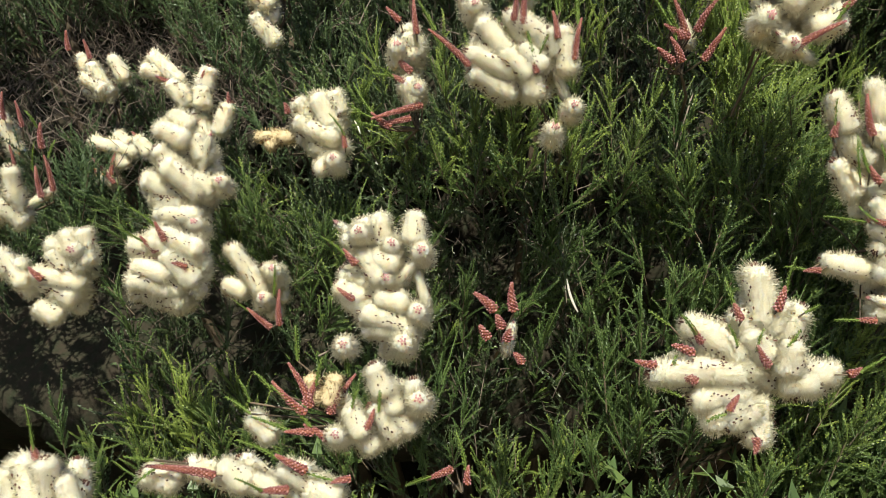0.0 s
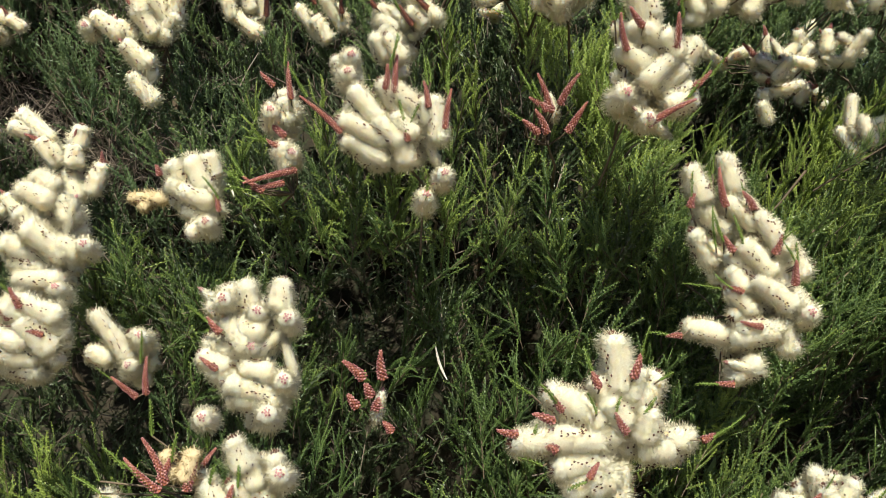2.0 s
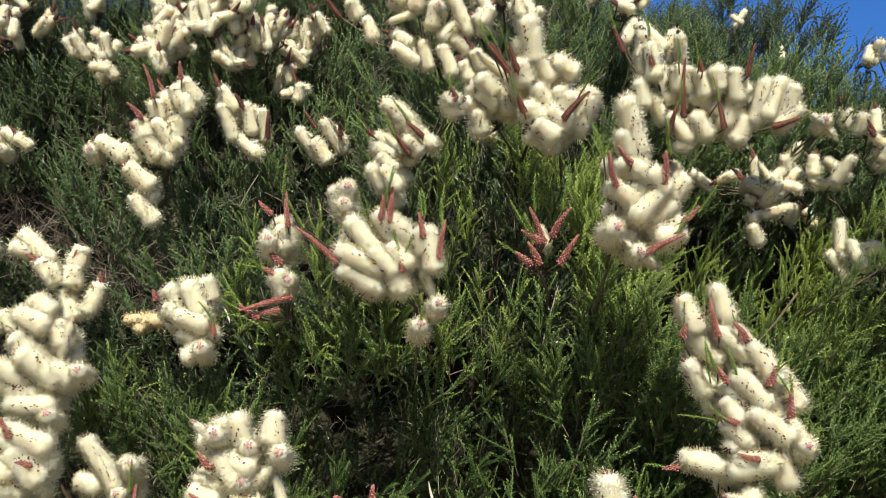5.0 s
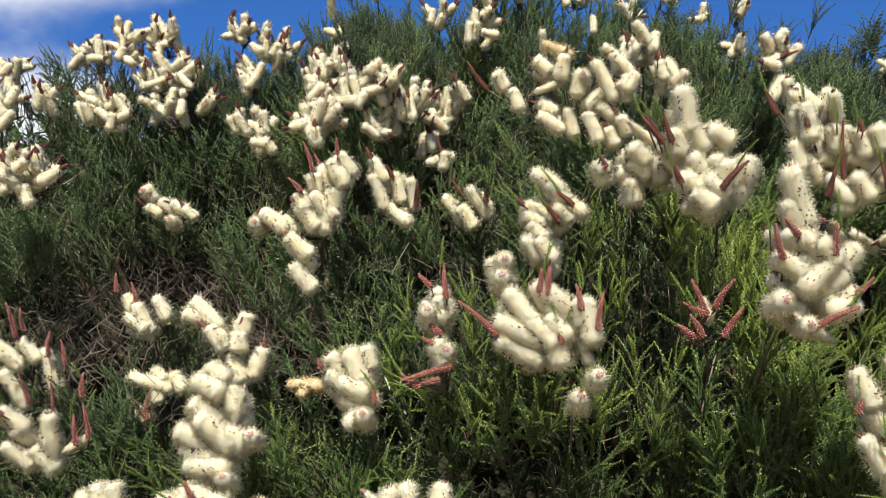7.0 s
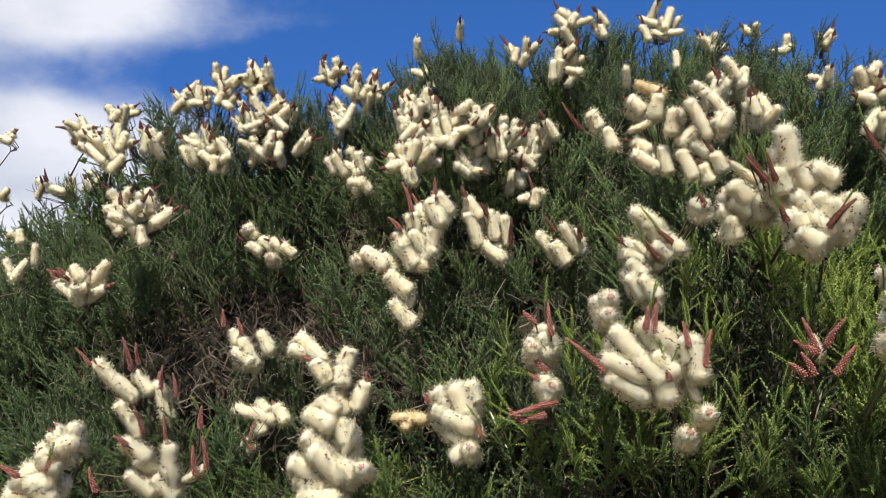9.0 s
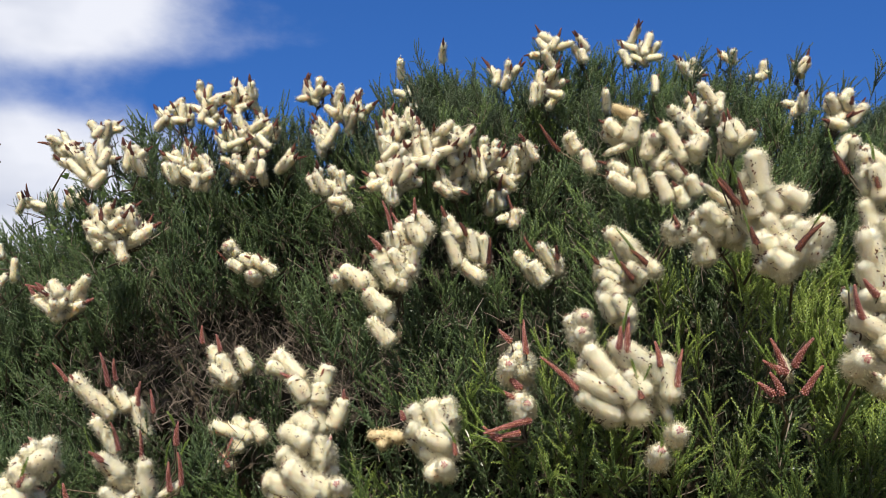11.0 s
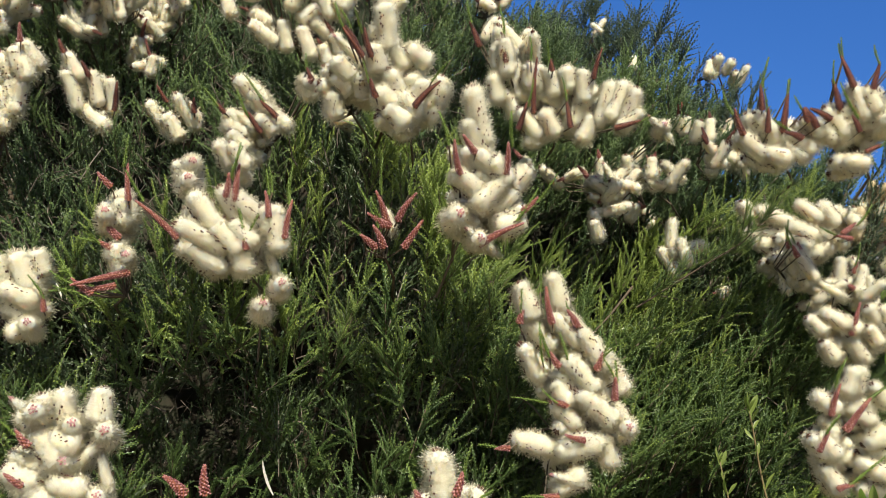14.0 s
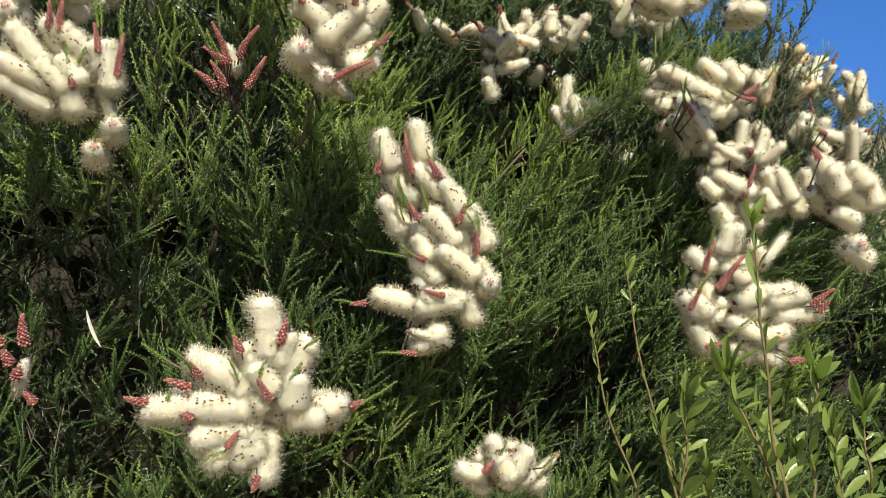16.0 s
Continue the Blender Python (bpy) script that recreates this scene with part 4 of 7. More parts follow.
brush(c, -31, -3, 26, -98, 9, 28)
brush(c, -19, -22, 47, -45, -9, 64)
brush(c, 3, -24, 43, -21, -18, 64)
brush(c, 19, -23, 44, 4, -15, 60)
brush(c, 25, -36, 39, 10, -28, 54)
brush(c, -27, -21, 15, -69, -11, 25)
brush(c, 9, -21, 26, -37, -8, 20)
brush(c, 17, -22, 20, -15, -16, 33)
brush(c, -13, -23, 10, -79, -11, -4)
brush(c, -46, -14, -19, -79, -3, -3)
brush(c, -40, -16, -25, -70, -11, -18)
brush(c, -60, -5, 11, -86, 6, 15)
brush(c, -85, 9, 40, -96, 12, 56)
bud_spike(c, -1, -40, 32, 19, -43, 46)
bud_spike(c, 11, -44, 27, -8, -38, 30)
brush(c, -22, -20, 25, -58, -15, 40)
brush(c, 1, -22, 14, -39, -16, 7)
brush(c, -33, 2, 32, -90, 9, 39)
brush(c, 25, -6, 44, 1, -3, 62)
brush(c, -11, -10, 12, -70, -4, 10)
brush(c, -4, -20, 12, -51, -1, 1)
brush(c, -42, 2, 19, -86, 17, 21)
brush(c, 13, -11, 20, -28, 2, 13)
c = flower_cluster(0.714, 0.914, 1.365, 0.95)
brush(c, -31, -11, 34, -43, -1, 79)
brush(c, -25, -12, 41, -31, -5, 66)
brush(c, 1, -19, 44, 10, -26, 78)
brush(c, 23, -21, 38, 7, -16, 63)
brush(c, -24, -19, -4, -34, -17, 18)
brush(c, 17, -33, 4, 7, -27, 22)
bud_spike(c, -18, -26, 25, 1, -32, 57)
brush(c, -24, -5, 37, -32, 5, 72)
brush(c, 16, -14, 40, 17, -7, 70)
c = flower_cluster(0.750, 0.750, 1.388, 1.05)
brush(c, -62, -9, 28, -80, -2, 42)
brush(c, -40, -16, 37, -68, -5, 50)
brush(c, -27, -19, 32, -49, -11, 43)
brush(c, 8, -18, 33, -16, -11, 60)
brush(c, 15, -28, 29, -1, -19, 63)
brush(c, 31, -26, 29, 29, -22, 65)
brush(c, 32, -33, 37, 29, -27, 60)
brush(c, 20, -31, 17, 30, -35, 35)
brush(c, -46, -11, -1, -64, -6, 20)
brush(c, -15, -18, 1, -35, -13, 27)
brush(c, -50, -5, 71, -62, -1, 77)
bud_spike(c, -39, -22, 27, -32, -26, 62)
brush(c, -5, -27, 19, -19, -22, 38)
brush(c, -35, 7, 30, -61, 13, 44)
brush(c, 13, -9, 24, -7, -3, 48)
brush(c, 39, -21, 32, 36, -16, 62)
brush(c, -1, -12, 8, -18, -6, 32)
c = flower_cluster(0.722, 0.597, 1.406, 1.05)
brush(c, -27, -6, 40, -45, 1, 66)
brush(c, -26, -19, 36, -41, -14, 58)
brush(c, -8, -23, 43, -28, -18, 62)
brush(c, -1, -21, 28, -18, -15, 35)
brush(c, -7, -20, 12, -25, -13, 18)
bud_spike(c, -53, -16, 61, -57, -12, 72)
brush(c, -0, -33, -21, -22, -29, -9)
brush_end_on(c, -10, -21, -13, -14, -31, -8)
brush(c, 3, -29, 27, -8, -22, 50)
brush(c, -19, -4, 37, -35, 2, 62)
brush(c, 17, -10, 26, -2, -7, 42)
brush(c, 14, -12, 26, -1, -6, 41)
c = flower_cluster(0.931, 0.902, 1.456, 0.98)
brush(c, -24, -16, 15, -30, -8, 46)
brush(c, -2, -18, 17, -19, -15, 50)
bud_spike(c, -17, -16, 52, -25, -12, 71)
brush(c, 7, -20, 25, -10, -16, 44)
c = flower_cluster(0.642, 0.612, 1.315, 0.95)
brush(c, -45, -6, 52, -63, 4, 63)
brush(c, -40, -8, 68, -32, -9, 89)
brush(c, -14, -5, 52, -42, -0, 65)
brush(c, -11, -10, 43, -37, -4, 55)
brush(c, -42, -6, 26, -56, -0, 44)
brush(c, -53, -10, 11, -69, -4, 29)
brush(c, -47, -15, 13, -58, -8, 25)
brush(c, -42, -8, -18, -57, 2, 11)
brush(c, -42, -16, -19, -56, -8, 4)
bud_spike(c, -55, -12, 48, -52, -10, 77)
bud_spike(c, -44, -18, 36, -25, -21, 66)
bud_spike(c, -65, -13, 16, -61, -16, 35)
brush(c, -3, -22, 36, -23, -18, 21)
brush(c, 34, -31, 36, 2, -24, 23)
brush(c, 45, -36, 21, 8, -26, 13)
brush(c, 14, -20, 20, -22, -10, 13)
brush(c, 24, -26, 38, -3, -20, 32)
brush(c, -0, -30, -3, -29, -19, 8)
brush(c, 17, -36, 4, -11, -32, -5)
brush(c, -3, -23, -21, -26, -13, -15)
brush(c, 17, -27, -25, -14, -22, -12)
bud_spike(c, 33, -44, 29, 46, -47, 47)
bud_spike(c, 39, -46, 24, 46, -50, 38)
bud_spike(c, -51, -24, -14, -40, -29, -7)
brush(c, 15, -13, 76, 7, -15, 66)
brush(c, -29, -8, 68, -26, -7, 94)
brush(c, 5, -8, 59, -12, -5, 77)
bud_spike(c, 16, -48, -20, 30, -51, -14)
brush(c, -21, 6, 50, -44, 12, 62)
brush(c, -4, 3, 45, -29, 10, 57)
brush(c, -41, -1, 9, -58, 1, 25)
brush(c, 15, -10, 25, -15, -5, 14)
brush(c, 17, -8, 25, -10, 0, 13)
brush(c, 29, -19, -15, 3, -8, -15)
c = flower_cluster(0.596, 0.710, 1.588)
brush(c, -35, -3, 27, -52, 0, 45)
brush(c, -23, -14, 22, -45, -7, 46)
brush(c, -33, -13, 4, -63, -8, 26)
brush(c, -12, -9, 12, -25, -8, 32)
bud_spike(c, -61, -16, 23, -74, -10, 45)
bud_spike(c, -45, -18, 48, -47, -16, 71)
bud_spike(c, -39, -22, 27, -40, -19, 49)
bud_spike(c, -25, -25, 28, -23, -23, 68)
shoot(c, -23, -24, 66, -23, -22, 80)
brush(c, 14, -17, 14, -10, -11, 32)
brush(c, 11, -14, 8, -19, -12, 14)
brush(c, 20, -24, 31, -2, -18, 46)
brush(c, 35, -23, 27, 14, -16, 39)
bud_spike(c, 19, -36, 44, -1, -32, 56)
bud_spike(c, -2, -31, 40, -10, -29, 52)
bud_spike(c, 6, -33, 35, -3, -32, 55)
bud_spike(c, -6, -30, 24, -23, -28, 32)
brush(c, -16, -25, 3, -40, -18, 9)
brush(c, -16, 11, 26, -39, 10, 47)
brush(c, -12, -4, 18, -32, -4, 39)
brush(c, 22, -15, 23, -3, -10, 40)
c = flower_cluster(0.669, 0.697, 1.605)
brush(c, -29, -14, 16, -50, -7, 40)
brush(c, -20, -11, 23, -33, -9, 47)
bud_spike(c, -41, -18, 38, -53, -19, 65)
brush(c, -14, -18, 34, -31, -15, 63)
brush(c, -6, -22, 40, -17, -19, 64)
brush(c, 8, -13, 31, 0, -16, 61)
brush(c, 17, -25, 31, 29, -24, 63)
brush(c, 10, -26, 25, 35, -29, 53)
brush(c, 9, -17, 19, -16, -14, 32)
brush_end_on(c, 4, -21, 24, 1, -31, 29)
brush(c, 1, -14, 22, 23, -22, 29)
bud_spike(c, -32, -23, 60, -43, -16, 89)
bud_spike(c, -13, -26, 59, -10, -28, 86)
bud_spike(c, 5, -28, 64, 3, -34, 94)
shoot(c, -43, -16, 86, -49, -14, 101)
shoot(c, -8, -26, 84, -18, -23, 101)
shoot(c, 6, -31, 87, 7, -29, 105)
brush(c, -17, -22, -16, -43, -13, -10)
brush(c, -12, -25, -12, -33, -23, -11)
bud_spike(c, -18, -31, -1, -4, -36, 7)
bud_spike(c, -23, -26, 18, -30, -27, 34)
brush(c, -21, -9, 20, -36, -1, 45)
brush(c, 11, -7, 37, 6, -1, 66)
brush(c, 25, -12, 30, 37, -21, 59)
brush(c, -5, -12, -13, -32, -11, -10)
c = flower_cluster(0.505, 0.917, 1.551, 0.85)
brush_end_on(c, -26, -12, 5, -29, -23, 10)
brush(c, -1, -17, 12, -8, -14, 23)
brush(c, 16, -15, 28, 3, -13, 14)
brush(c, 39, -34, 21, 39, -32, 40)
brush(c, -96, 7, 12, -107, 11, 31)
brush(c, -36, -1, 21, -51, 3, 13)
bud_spike(c, -18, -27, -4, -25, -24, 11)
bud_spike(c, -36, -20, 14, -47, -17, 29)
brush_end_on(c, 49, -26, 74, 46, -37, 79)
brush(c, 51, -35, 73, 41, -31, 83)
bud_spike(c, -22, -28, -16, -19, -27, 1)
c = flower_cluster(-0.292, 0.565, 1.145, 1.15)
brush(c, -5, -23, 30, -14, -13, 64)
brush(c, 6, -21, 29, 5, -20, 69)
brush(c, 13, -18, 22, 25, -14, 38)
brush(c, -22, -16, 26, -35, -13, 52)
brush(c, 1, -20, 26, -7, -16, 49)
bud_spike(c, 1, -25, 65, -1, -24, 75)
brush(c, 25, -28, 28, 16, -23, 48)
brush(c, -9, -5, 19, -13, -1, 59)
brush(c, -20, -9, 21, -28, -6, 55)
c = flower_cluster(-0.654, 1.417, 1.844, 0.98)
brush(c, -1, 12, 19, -16, 3, 50)
bud_spike(c, -9, -7, 45, -15, -11, 58)
brush(c, -17, -7, 11, -24, -8, 42)
brush(c, 19, -37, 15, 18, -34, 51)
brush(c, 7, -46, 15, 31, -42, 15)
bud_spike(c, 38, -62, 11, 46, -61, 14)
brush(c, -28, -2, 27, -49, 5, 48)
bud_spike(c, -37, -17, 41, -45, -13, 51)
brush(c, 21, -22, 25, 26, -25, 48)
brush(c, -39, -16, 5, -12, -25, 29)
brush(c, -27, 13, 45, -1, 13, 67)
brush(c, 31, -27, 8, 33, -36, 32)
bud_spike(c, 38, -47, 27, 39, -51, 38)
c = flower_cluster(-0.592, 1.419, 1.861, 0.98)
brush(c, 10, -31, 14, 11, -27, 37)
brush(c, -4, -27, 17, -7, -28, 46)
bud_spike(c, 0, -45, 39, -1, -45, 52)
brush(c, 6, -32, 33, 26, -37, 47)
brush(c, -14, 0, 20, 10, -0, 20)
brush(c, -17, 18, 37, -41, 12, 63)
brush(c, 19, -37, 30, 40, -52, 43)
brush(c, -8, -43, -3, 2, -43, 21)
brush(c, -22, 20, 52, -16, 22, 80)
brush(c, 6, -23, -2, 26, -36, 14)
bud_spike(c, 28, -45, 10, 36, -50, 18)
brush(c, -14, -5, 21, -51, 2, 36)
brush(c, 22, -43, 31, 52, -46, 49)
brush(c, 17, -46, -10, -9, -37, 5)
brush(c, -34, 28, 50, -32, 10, 85)
c = flower_cluster(-0.532, 1.421, 1.869, 0.98)
brush(c, -3, -11, 18, 8, -19, 43)
brush(c, -8, -7, 19, -22, -12, 41)
brush(c, -10, -8, 32, 6, -1, 63)
brush(c, -25, -15, 15, 15, -30, 21)
bud_spike(c, 15, -38, 18, 29, -43, 23)
brush(c, -19, -22, 22, -10, -30, 58)
bud_spike(c, -6, -42, 52, -2, -45, 67)
brush(c, 16, -7, 21, 22, -27, 54)
brush(c, -19, -6, 0, -9, -8, 33)
bud_spike(c, -4, -24, 26, -0, -25, 40)
brush(c, 1, -11, 40, -23, -5, 72)
brush(c, 27, -7, 9, 15, -25, 36)
brush(c, -19, -17, 26, -44, -15, 39)
brush(c, 24, -33, 35, 19, -40, 63)
bud_spike(c, 24, -52, 57, 22, -55, 70)
brush(c, -3, -38, -14, -4, -30, 22)
c = flower_cluster(-0.512, 1.347, 1.793, 0.98)
brush(c, 15, -16, 13, 6, -33, 39)
brush(c, -3, -32, 17, -11, -28, 42)
bud_spike(c, -3, -48, 35, -6, -46, 47)
brush(c, 11, 23, 35, -5, 8, 60)
brush(c, -12, -39, 8, 20, -33, 21)
bud_spike(c, 25, -55, 16, 36, -53, 23)
brush(c, -10, -22, 22, -25, -34, 46)
brush(c, 21, 5, 22, 27, 3, 53)
brush(c, -30, -13, 7, -21, -26, 39)
bud_spike(c, -18, -35, 34, -15, -40, 48)
brush(c, 7, -10, 36, -8, -12, 70)
brush(c, -0, 7, 13, 26, 6, 22)
brush(c, -20, -26, 7, -42, -17, 36)
bud_spike(c, -31, -40, 28, -38, -37, 41)
brush(c, 22, -18, 40, 51, -35, 52)
brush(c, 4, -34, 6, -27, -25, 7)
brush(c, -30, 7, 44, -33, -8, 65)
brush(c, 39, -31, 24, 66, -38, 44)
c = flower_cluster(-0.556, 1.251, 1.727, 0.98)
brush(c, -1, -7, 8, 2, -18, 44)
bud_spike(c, 6, -28, 39, 7, -33, 54)
brush(c, -28, 13, 9, -13, -5, 43)
brush(c, 1, -18, 27, 26, -29, 39)
brush(c, 11, -36, 8, -9, -38, 22)
brush(c, -25, 7, 27, -42, 7, 43)
brush(c, 39, -37, 17, 18, -45, 45)
bud_spike(c, 25, -56, 40, 19, -59, 52)
brush(c, -19, -34, 7, -14, -37, 31)
brush(c, -21, 9, 34, -5, -10, 61)
bud_spike(c, -4, -14, 58, 2, -22, 69)
brush(c, 15, -17, 10, 32, -22, 33)
brush(c, -16, -36, 7, -24, -47, 34)
brush(c, 28, -9, 26, 18, -13, 52)
brush(c, 22, -57, -10, 26, -58, 17)
brush(c, -27, 4, 35, -35, -1, 61)
brush(c, 26, -46, 5, 53, -60, 14)
brush(c, -27, -18, 6, -49, -16, 37)
brush(c, 1, -15, 38, -11, -11, 69)
bud_spike(c, -1, -31, 62, -5, -29, 76)
brush(c, 31, -43, -9, 42, -41, 27)
brush(c, -25, -4, 39, -55, -4, 52)
bud_spike(c, -44, -20, 48, -54, -20, 55)
c = flower_cluster(-0.468, 1.350, 1.806, 0.98)
brush(c, 1, -36, 4, 22, -32, 34)
bud_spike(c, 26, -53, 27, 33, -51, 40)
brush(c, -13, -6, 14, -14, -16, 34)
brush(c, -9, 5, 23, -2, -5, 56)
bud_spike(c, 1, -15, 50, 4, -19, 64)
brush(c, 17, -47, -8, -8, -39, 17)
brush(c, -30, 19, 31, -20, 11, 52)
bud_spike(c, -16, -1, 47, -13, -4, 57)
brush(c, 15, -8, 12, 22, -17, 32)
brush(c, 0, -28, -0, -17, -41, 10)
bud_spike(c, -12, -48, 8, -18, -54, 14)
brush(c, 7, -18, 32, -11, -27, 54)
bud_spike(c, -6, -38, 50, -12, -41, 60)
c = flower_cluster(-0.469, 1.272, 1.729, 0.98)
brush(c, 1, -31, 14, 19, -49, 40)
brush(c, -9, -18, 16, -23, -27, 41)
brush(c, 0, 9, 29, -1, 8, 56)
brush(c, -9, -27, 27, 12, -37, 10)
bud_spike(c, 14, -48, 10, 22, -51, 7)
brush(c, -25, -13, 30, -15, -27, 50)
brush(c, 29, -49, 13, 31, -43, 40)
brush(c, -32, 4, 8, -28, 8, 36)
brush(c, 13, -42, 30, 16, -39, 59)
brush(c, 25, -14, 4, 22, -35, 38)
bud_spike(c, 24, -38, 34, 24, -46, 48)
brush(c, -31, -4, 34, -46, -17, 43)
brush(c, 3, -12, 42, 27, -10, 57)
c = flower_cluster(-0.410, 1.277, 1.743, 0.98)
brush(c, -5, -18, 15, 21, -31, 30)
bud_spike(c, 21, -40, 27, 30, -45, 35)
brush(c, -13, -14, 9, 9, -31, 31)
brush(c, -4, -11, 19, 14, -23, 44)
bud_spike(c, 15, -32, 39, 21, -37, 50)
c = flower_cluster(-0.397, 1.413, 1.889, 0.98)
brush(c, 5, -38, 12, 23, -53, 27)
bud_spike(c, 24, -60, 23, 30, -66, 31)
brush(c, 2, -16, 5, -18, -9, 39)
bud_spike(c, -10, -30, 30, -17, -28, 45)
brush(c, 15, -38, 21, 14, -46, 42)
brush(c, -14, 5, 11, 17, -11, 22)
brush(c, -23, 12, 27, -22, 9, 56)
bud_spike(c, -18, -6, 49, -18, -7, 62)
brush(c, 13, -29, 18, 35, -42, 26)
brush(c, 0, -13, 17, -33, -12, 13)
c = flower_cluster(-0.329, 1.384, 1.844, 0.98)
brush(c, 1, -43, 13, 13, -48, 34)
brush(c, -15, -34, 14, -9, -38, 44)
bud_spike(c, -6, -52, 37, -4, -54, 50)
brush(c, -3, -13, 26, 19, -25, 54)
brush(c, 3, -1, 7, -3, -8, 38)
brush(c, -17, 10, 40, -38, 4, 56)
brush(c, 27, -45, 9, 18, -39, 45)
bud_spike(c, 24, -61, 36, 21, -58, 52)
brush(c, -15, -12, 14, -35, -24, 29)
brush(c, -29, 10, 43, -15, -6, 71)
brush(c, 2, -29, -8, 21, -52, 21)
bud_spike(c, 20, -54, 18, 26, -63, 30)
brush(c, -18, -44, 18, -37, -41, 32)
brush(c, -2, 25, 54, 17, 9, 71)
brush(c, 6, -31, -11, -3, -23, 19)
brush(c, -37, 32, 55, -18, 14, 84)
brush(c, 14, -14, 19, 47, -28, 38)
bud_spike(c, 45, -36, 34, 57, -42, 43)
c = flower_cluster(-0.362, 1.349, 1.794, 0.98)
brush(c, 8, -16, 12, -6, -11, 46)
brush(c, 2, -31, 16, -22, -26, 33)
bud_spike(c, -14, -46, 27, -22, -44, 36)
brush(c, -10, 19, 35, -10, 14, 57)
brush(c, 2, -49, 4, 17, -43, 23)
brush(c, -11, 4, 32, -26, -11, 52)
brush(c, 9, -27, 18, 23, -25, 51)
brush(c, 1, -41, -5, -6, -49, 25)
brush(c, 0, 2, 36, -23, 3, 64)
bud_spike(c, -16, -14, 57, -24, -14, 70)
c = flower_cluster(-0.316, 1.145, 1.692, 0.98)
brush(c, 7, -27, 10, -9, -37, 40)
brush(c, -5, -29, 13, -17, -31, 36)
brush(c, -8, -5, 25, -7, -20, 49)
bud_spike(c, -5, -27, 46, -4, -33, 56)
c = flower_cluster(-0.291, 1.164, 1.677, 0.98)
brush(c, -9, -15, 21, 5, -12, 46)
brush(c, -19, -1, 14, -10, -5, 47)
bud_spike(c, -7, -20, 42, -4, -21, 56)
brush(c, 3, -26, 28, -3, -31, 62)
brush(c, -3, -30, 3, -1, -39, 35)
brush(c, -7, -15, 33, -30, -15, 46)
brush(c, -1, -8, 34, 12, -4, 53)
brush(c, 13, -56, 10, -11, -62, 13)
brush(c, -9, 12, 47, -25, -2, 69)
brush(c, 19, -52, -0, 5, -59, 21)
c = flower_cluster(-0.224, 1.277, 1.804, 0.98)
brush(c, -15, 16, 25, 19, 12, 44)
brush(c, -8, -28, 8, -5, -27, 38)
brush(c, 7, 3, 23, 13, -0, 54)
brush(c, 23, -13, 23, -10, -9, 19)
brush(c, -22, 4, 27, -16, 4, 54)
bud_spike(c, -13, -13, 47, -11, -13, 59)
brush(c, 26, -34, 9, 24, -39, 34)
bud_spike(c, 26, -53, 29, 25, -55, 40)
brush(c, -15, -34, 6, -24, -26, 36)
bud_spike(c, -19, -49, 28, -22, -45, 41)
c = flower_cluster(-0.225, 1.200, 1.755, 0.98)
brush(c, 4, 12, 19, -2, 16, 43)
brush(c, -7, -28, 17, 3, -25, 42)
bud_spike(c, 6, -45, 35, 9, -44, 46)
brush(c, -4, 12, 37, 6, 12, 57)
brush(c, -11, -14, 22, 18, -17, 9)
brush(c, 2, -30, 22, -16, -24, 40)
brush(c, 8, -23, 10, 33, -33, 33)
brush(c, 13, -43, 21, -12, -40, -3)
bud_spike(c, -6, -58, -3, -15, -57, -9)
brush(c, 10, -25, 36, 2, -22, 63)
brush(c, 12, -38, -1, 29, -52, 17)
brush(c, -13, 6, 23, -24, -4, 56)
bud_spike(c, -21, -13, 51, -25, -18, 64)
brush(c, 10, -11, 41, 20, -21, 61)
brush(c, -9, -10, -8, 9, -19, 17)
c = flower_cluster(-0.210, 1.105, 1.688, 0.98)
brush(c, 6, -21, 12, 7, -15, 46)
brush(c, 6, -26, 21, -14, -29, 29)
bud_spike(c, -9, -43, 26, -16, -44, 31)
brush(c, 15, -25, 20, -3, -16, 55)
brush(c, 12, -15, 13, -6, -28, 28)
brush(c, -8, -6, 21, -16, -18, 52)
brush(c, 7, -4, 24, 26, -8, 36)
brush(c, -4, 14, 22, -34, 5, 29)
brush(c, 3, -31, 26, 15, -40, 55)
brush(c, 5, -12, 13, 35, -27, 32)
brush(c, -16, 19, 28, -39, 11, 40)
bud_spike(c, -35, 0, 37, -43, -3, 43)
brush(c, 13, -25, 23, 40, -43, 46)
brush(c, -10, -38, 26, 10, -54, -6)
brush(c, -16, 1, 40, 6, -11, 58)
brush(c, 7, -15, 22, 46, -22, 25)
brush(c, -6, -42, 21, -31, -45, 15)
bud_spike(c, -26, -59, 14, -35, -60, 14)
brush(c, 17, -1, 29, 21, 2, 66)
brush(c, 10, -52, -7, 6, -53, 18)
bud_spike(c, 10, -69, 14, 8, -69, 24)
c = flower_cluster(-0.171, 1.173, 1.744, 0.98)
brush(c, 13, -33, 8, 2, -33, 44)
brush(c, -4, -39, 9, -12, -38, 39)
brush(c, 3, -16, 25, 2, -32, 53)
brush(c, -4, 7, 18, 16, 8, 29)
brush(c, -19, 15, 32, -15, 11, 59)
brush(c, 7, -22, 28, 29, -18, 45)
brush(c, -2, -6, 22, -31, -4, 12)
bud_spike(c, -25, -21, 10, -35, -21, 9)
brush(c, 6, -3, 34, -14, -13, 66)
brush(c, 11, -50, -3, 24, -45, 18)
brush(c, -20, -20, 7, -29, -19, 32)
bud_spike(c, -25, -37, 27, -28, -36, 37)
brush(c, 20, -5, 28, 31, -18, 48)
brush(c, 11, -48, 6, -23, -57, -2)
brush(c, -9, -9, 41, -11, -3, 69)
bud_spike(c, -7, -25, 62, -8, -22, 74)
brush(c, 19, -36, 17, 49, -50, 24)
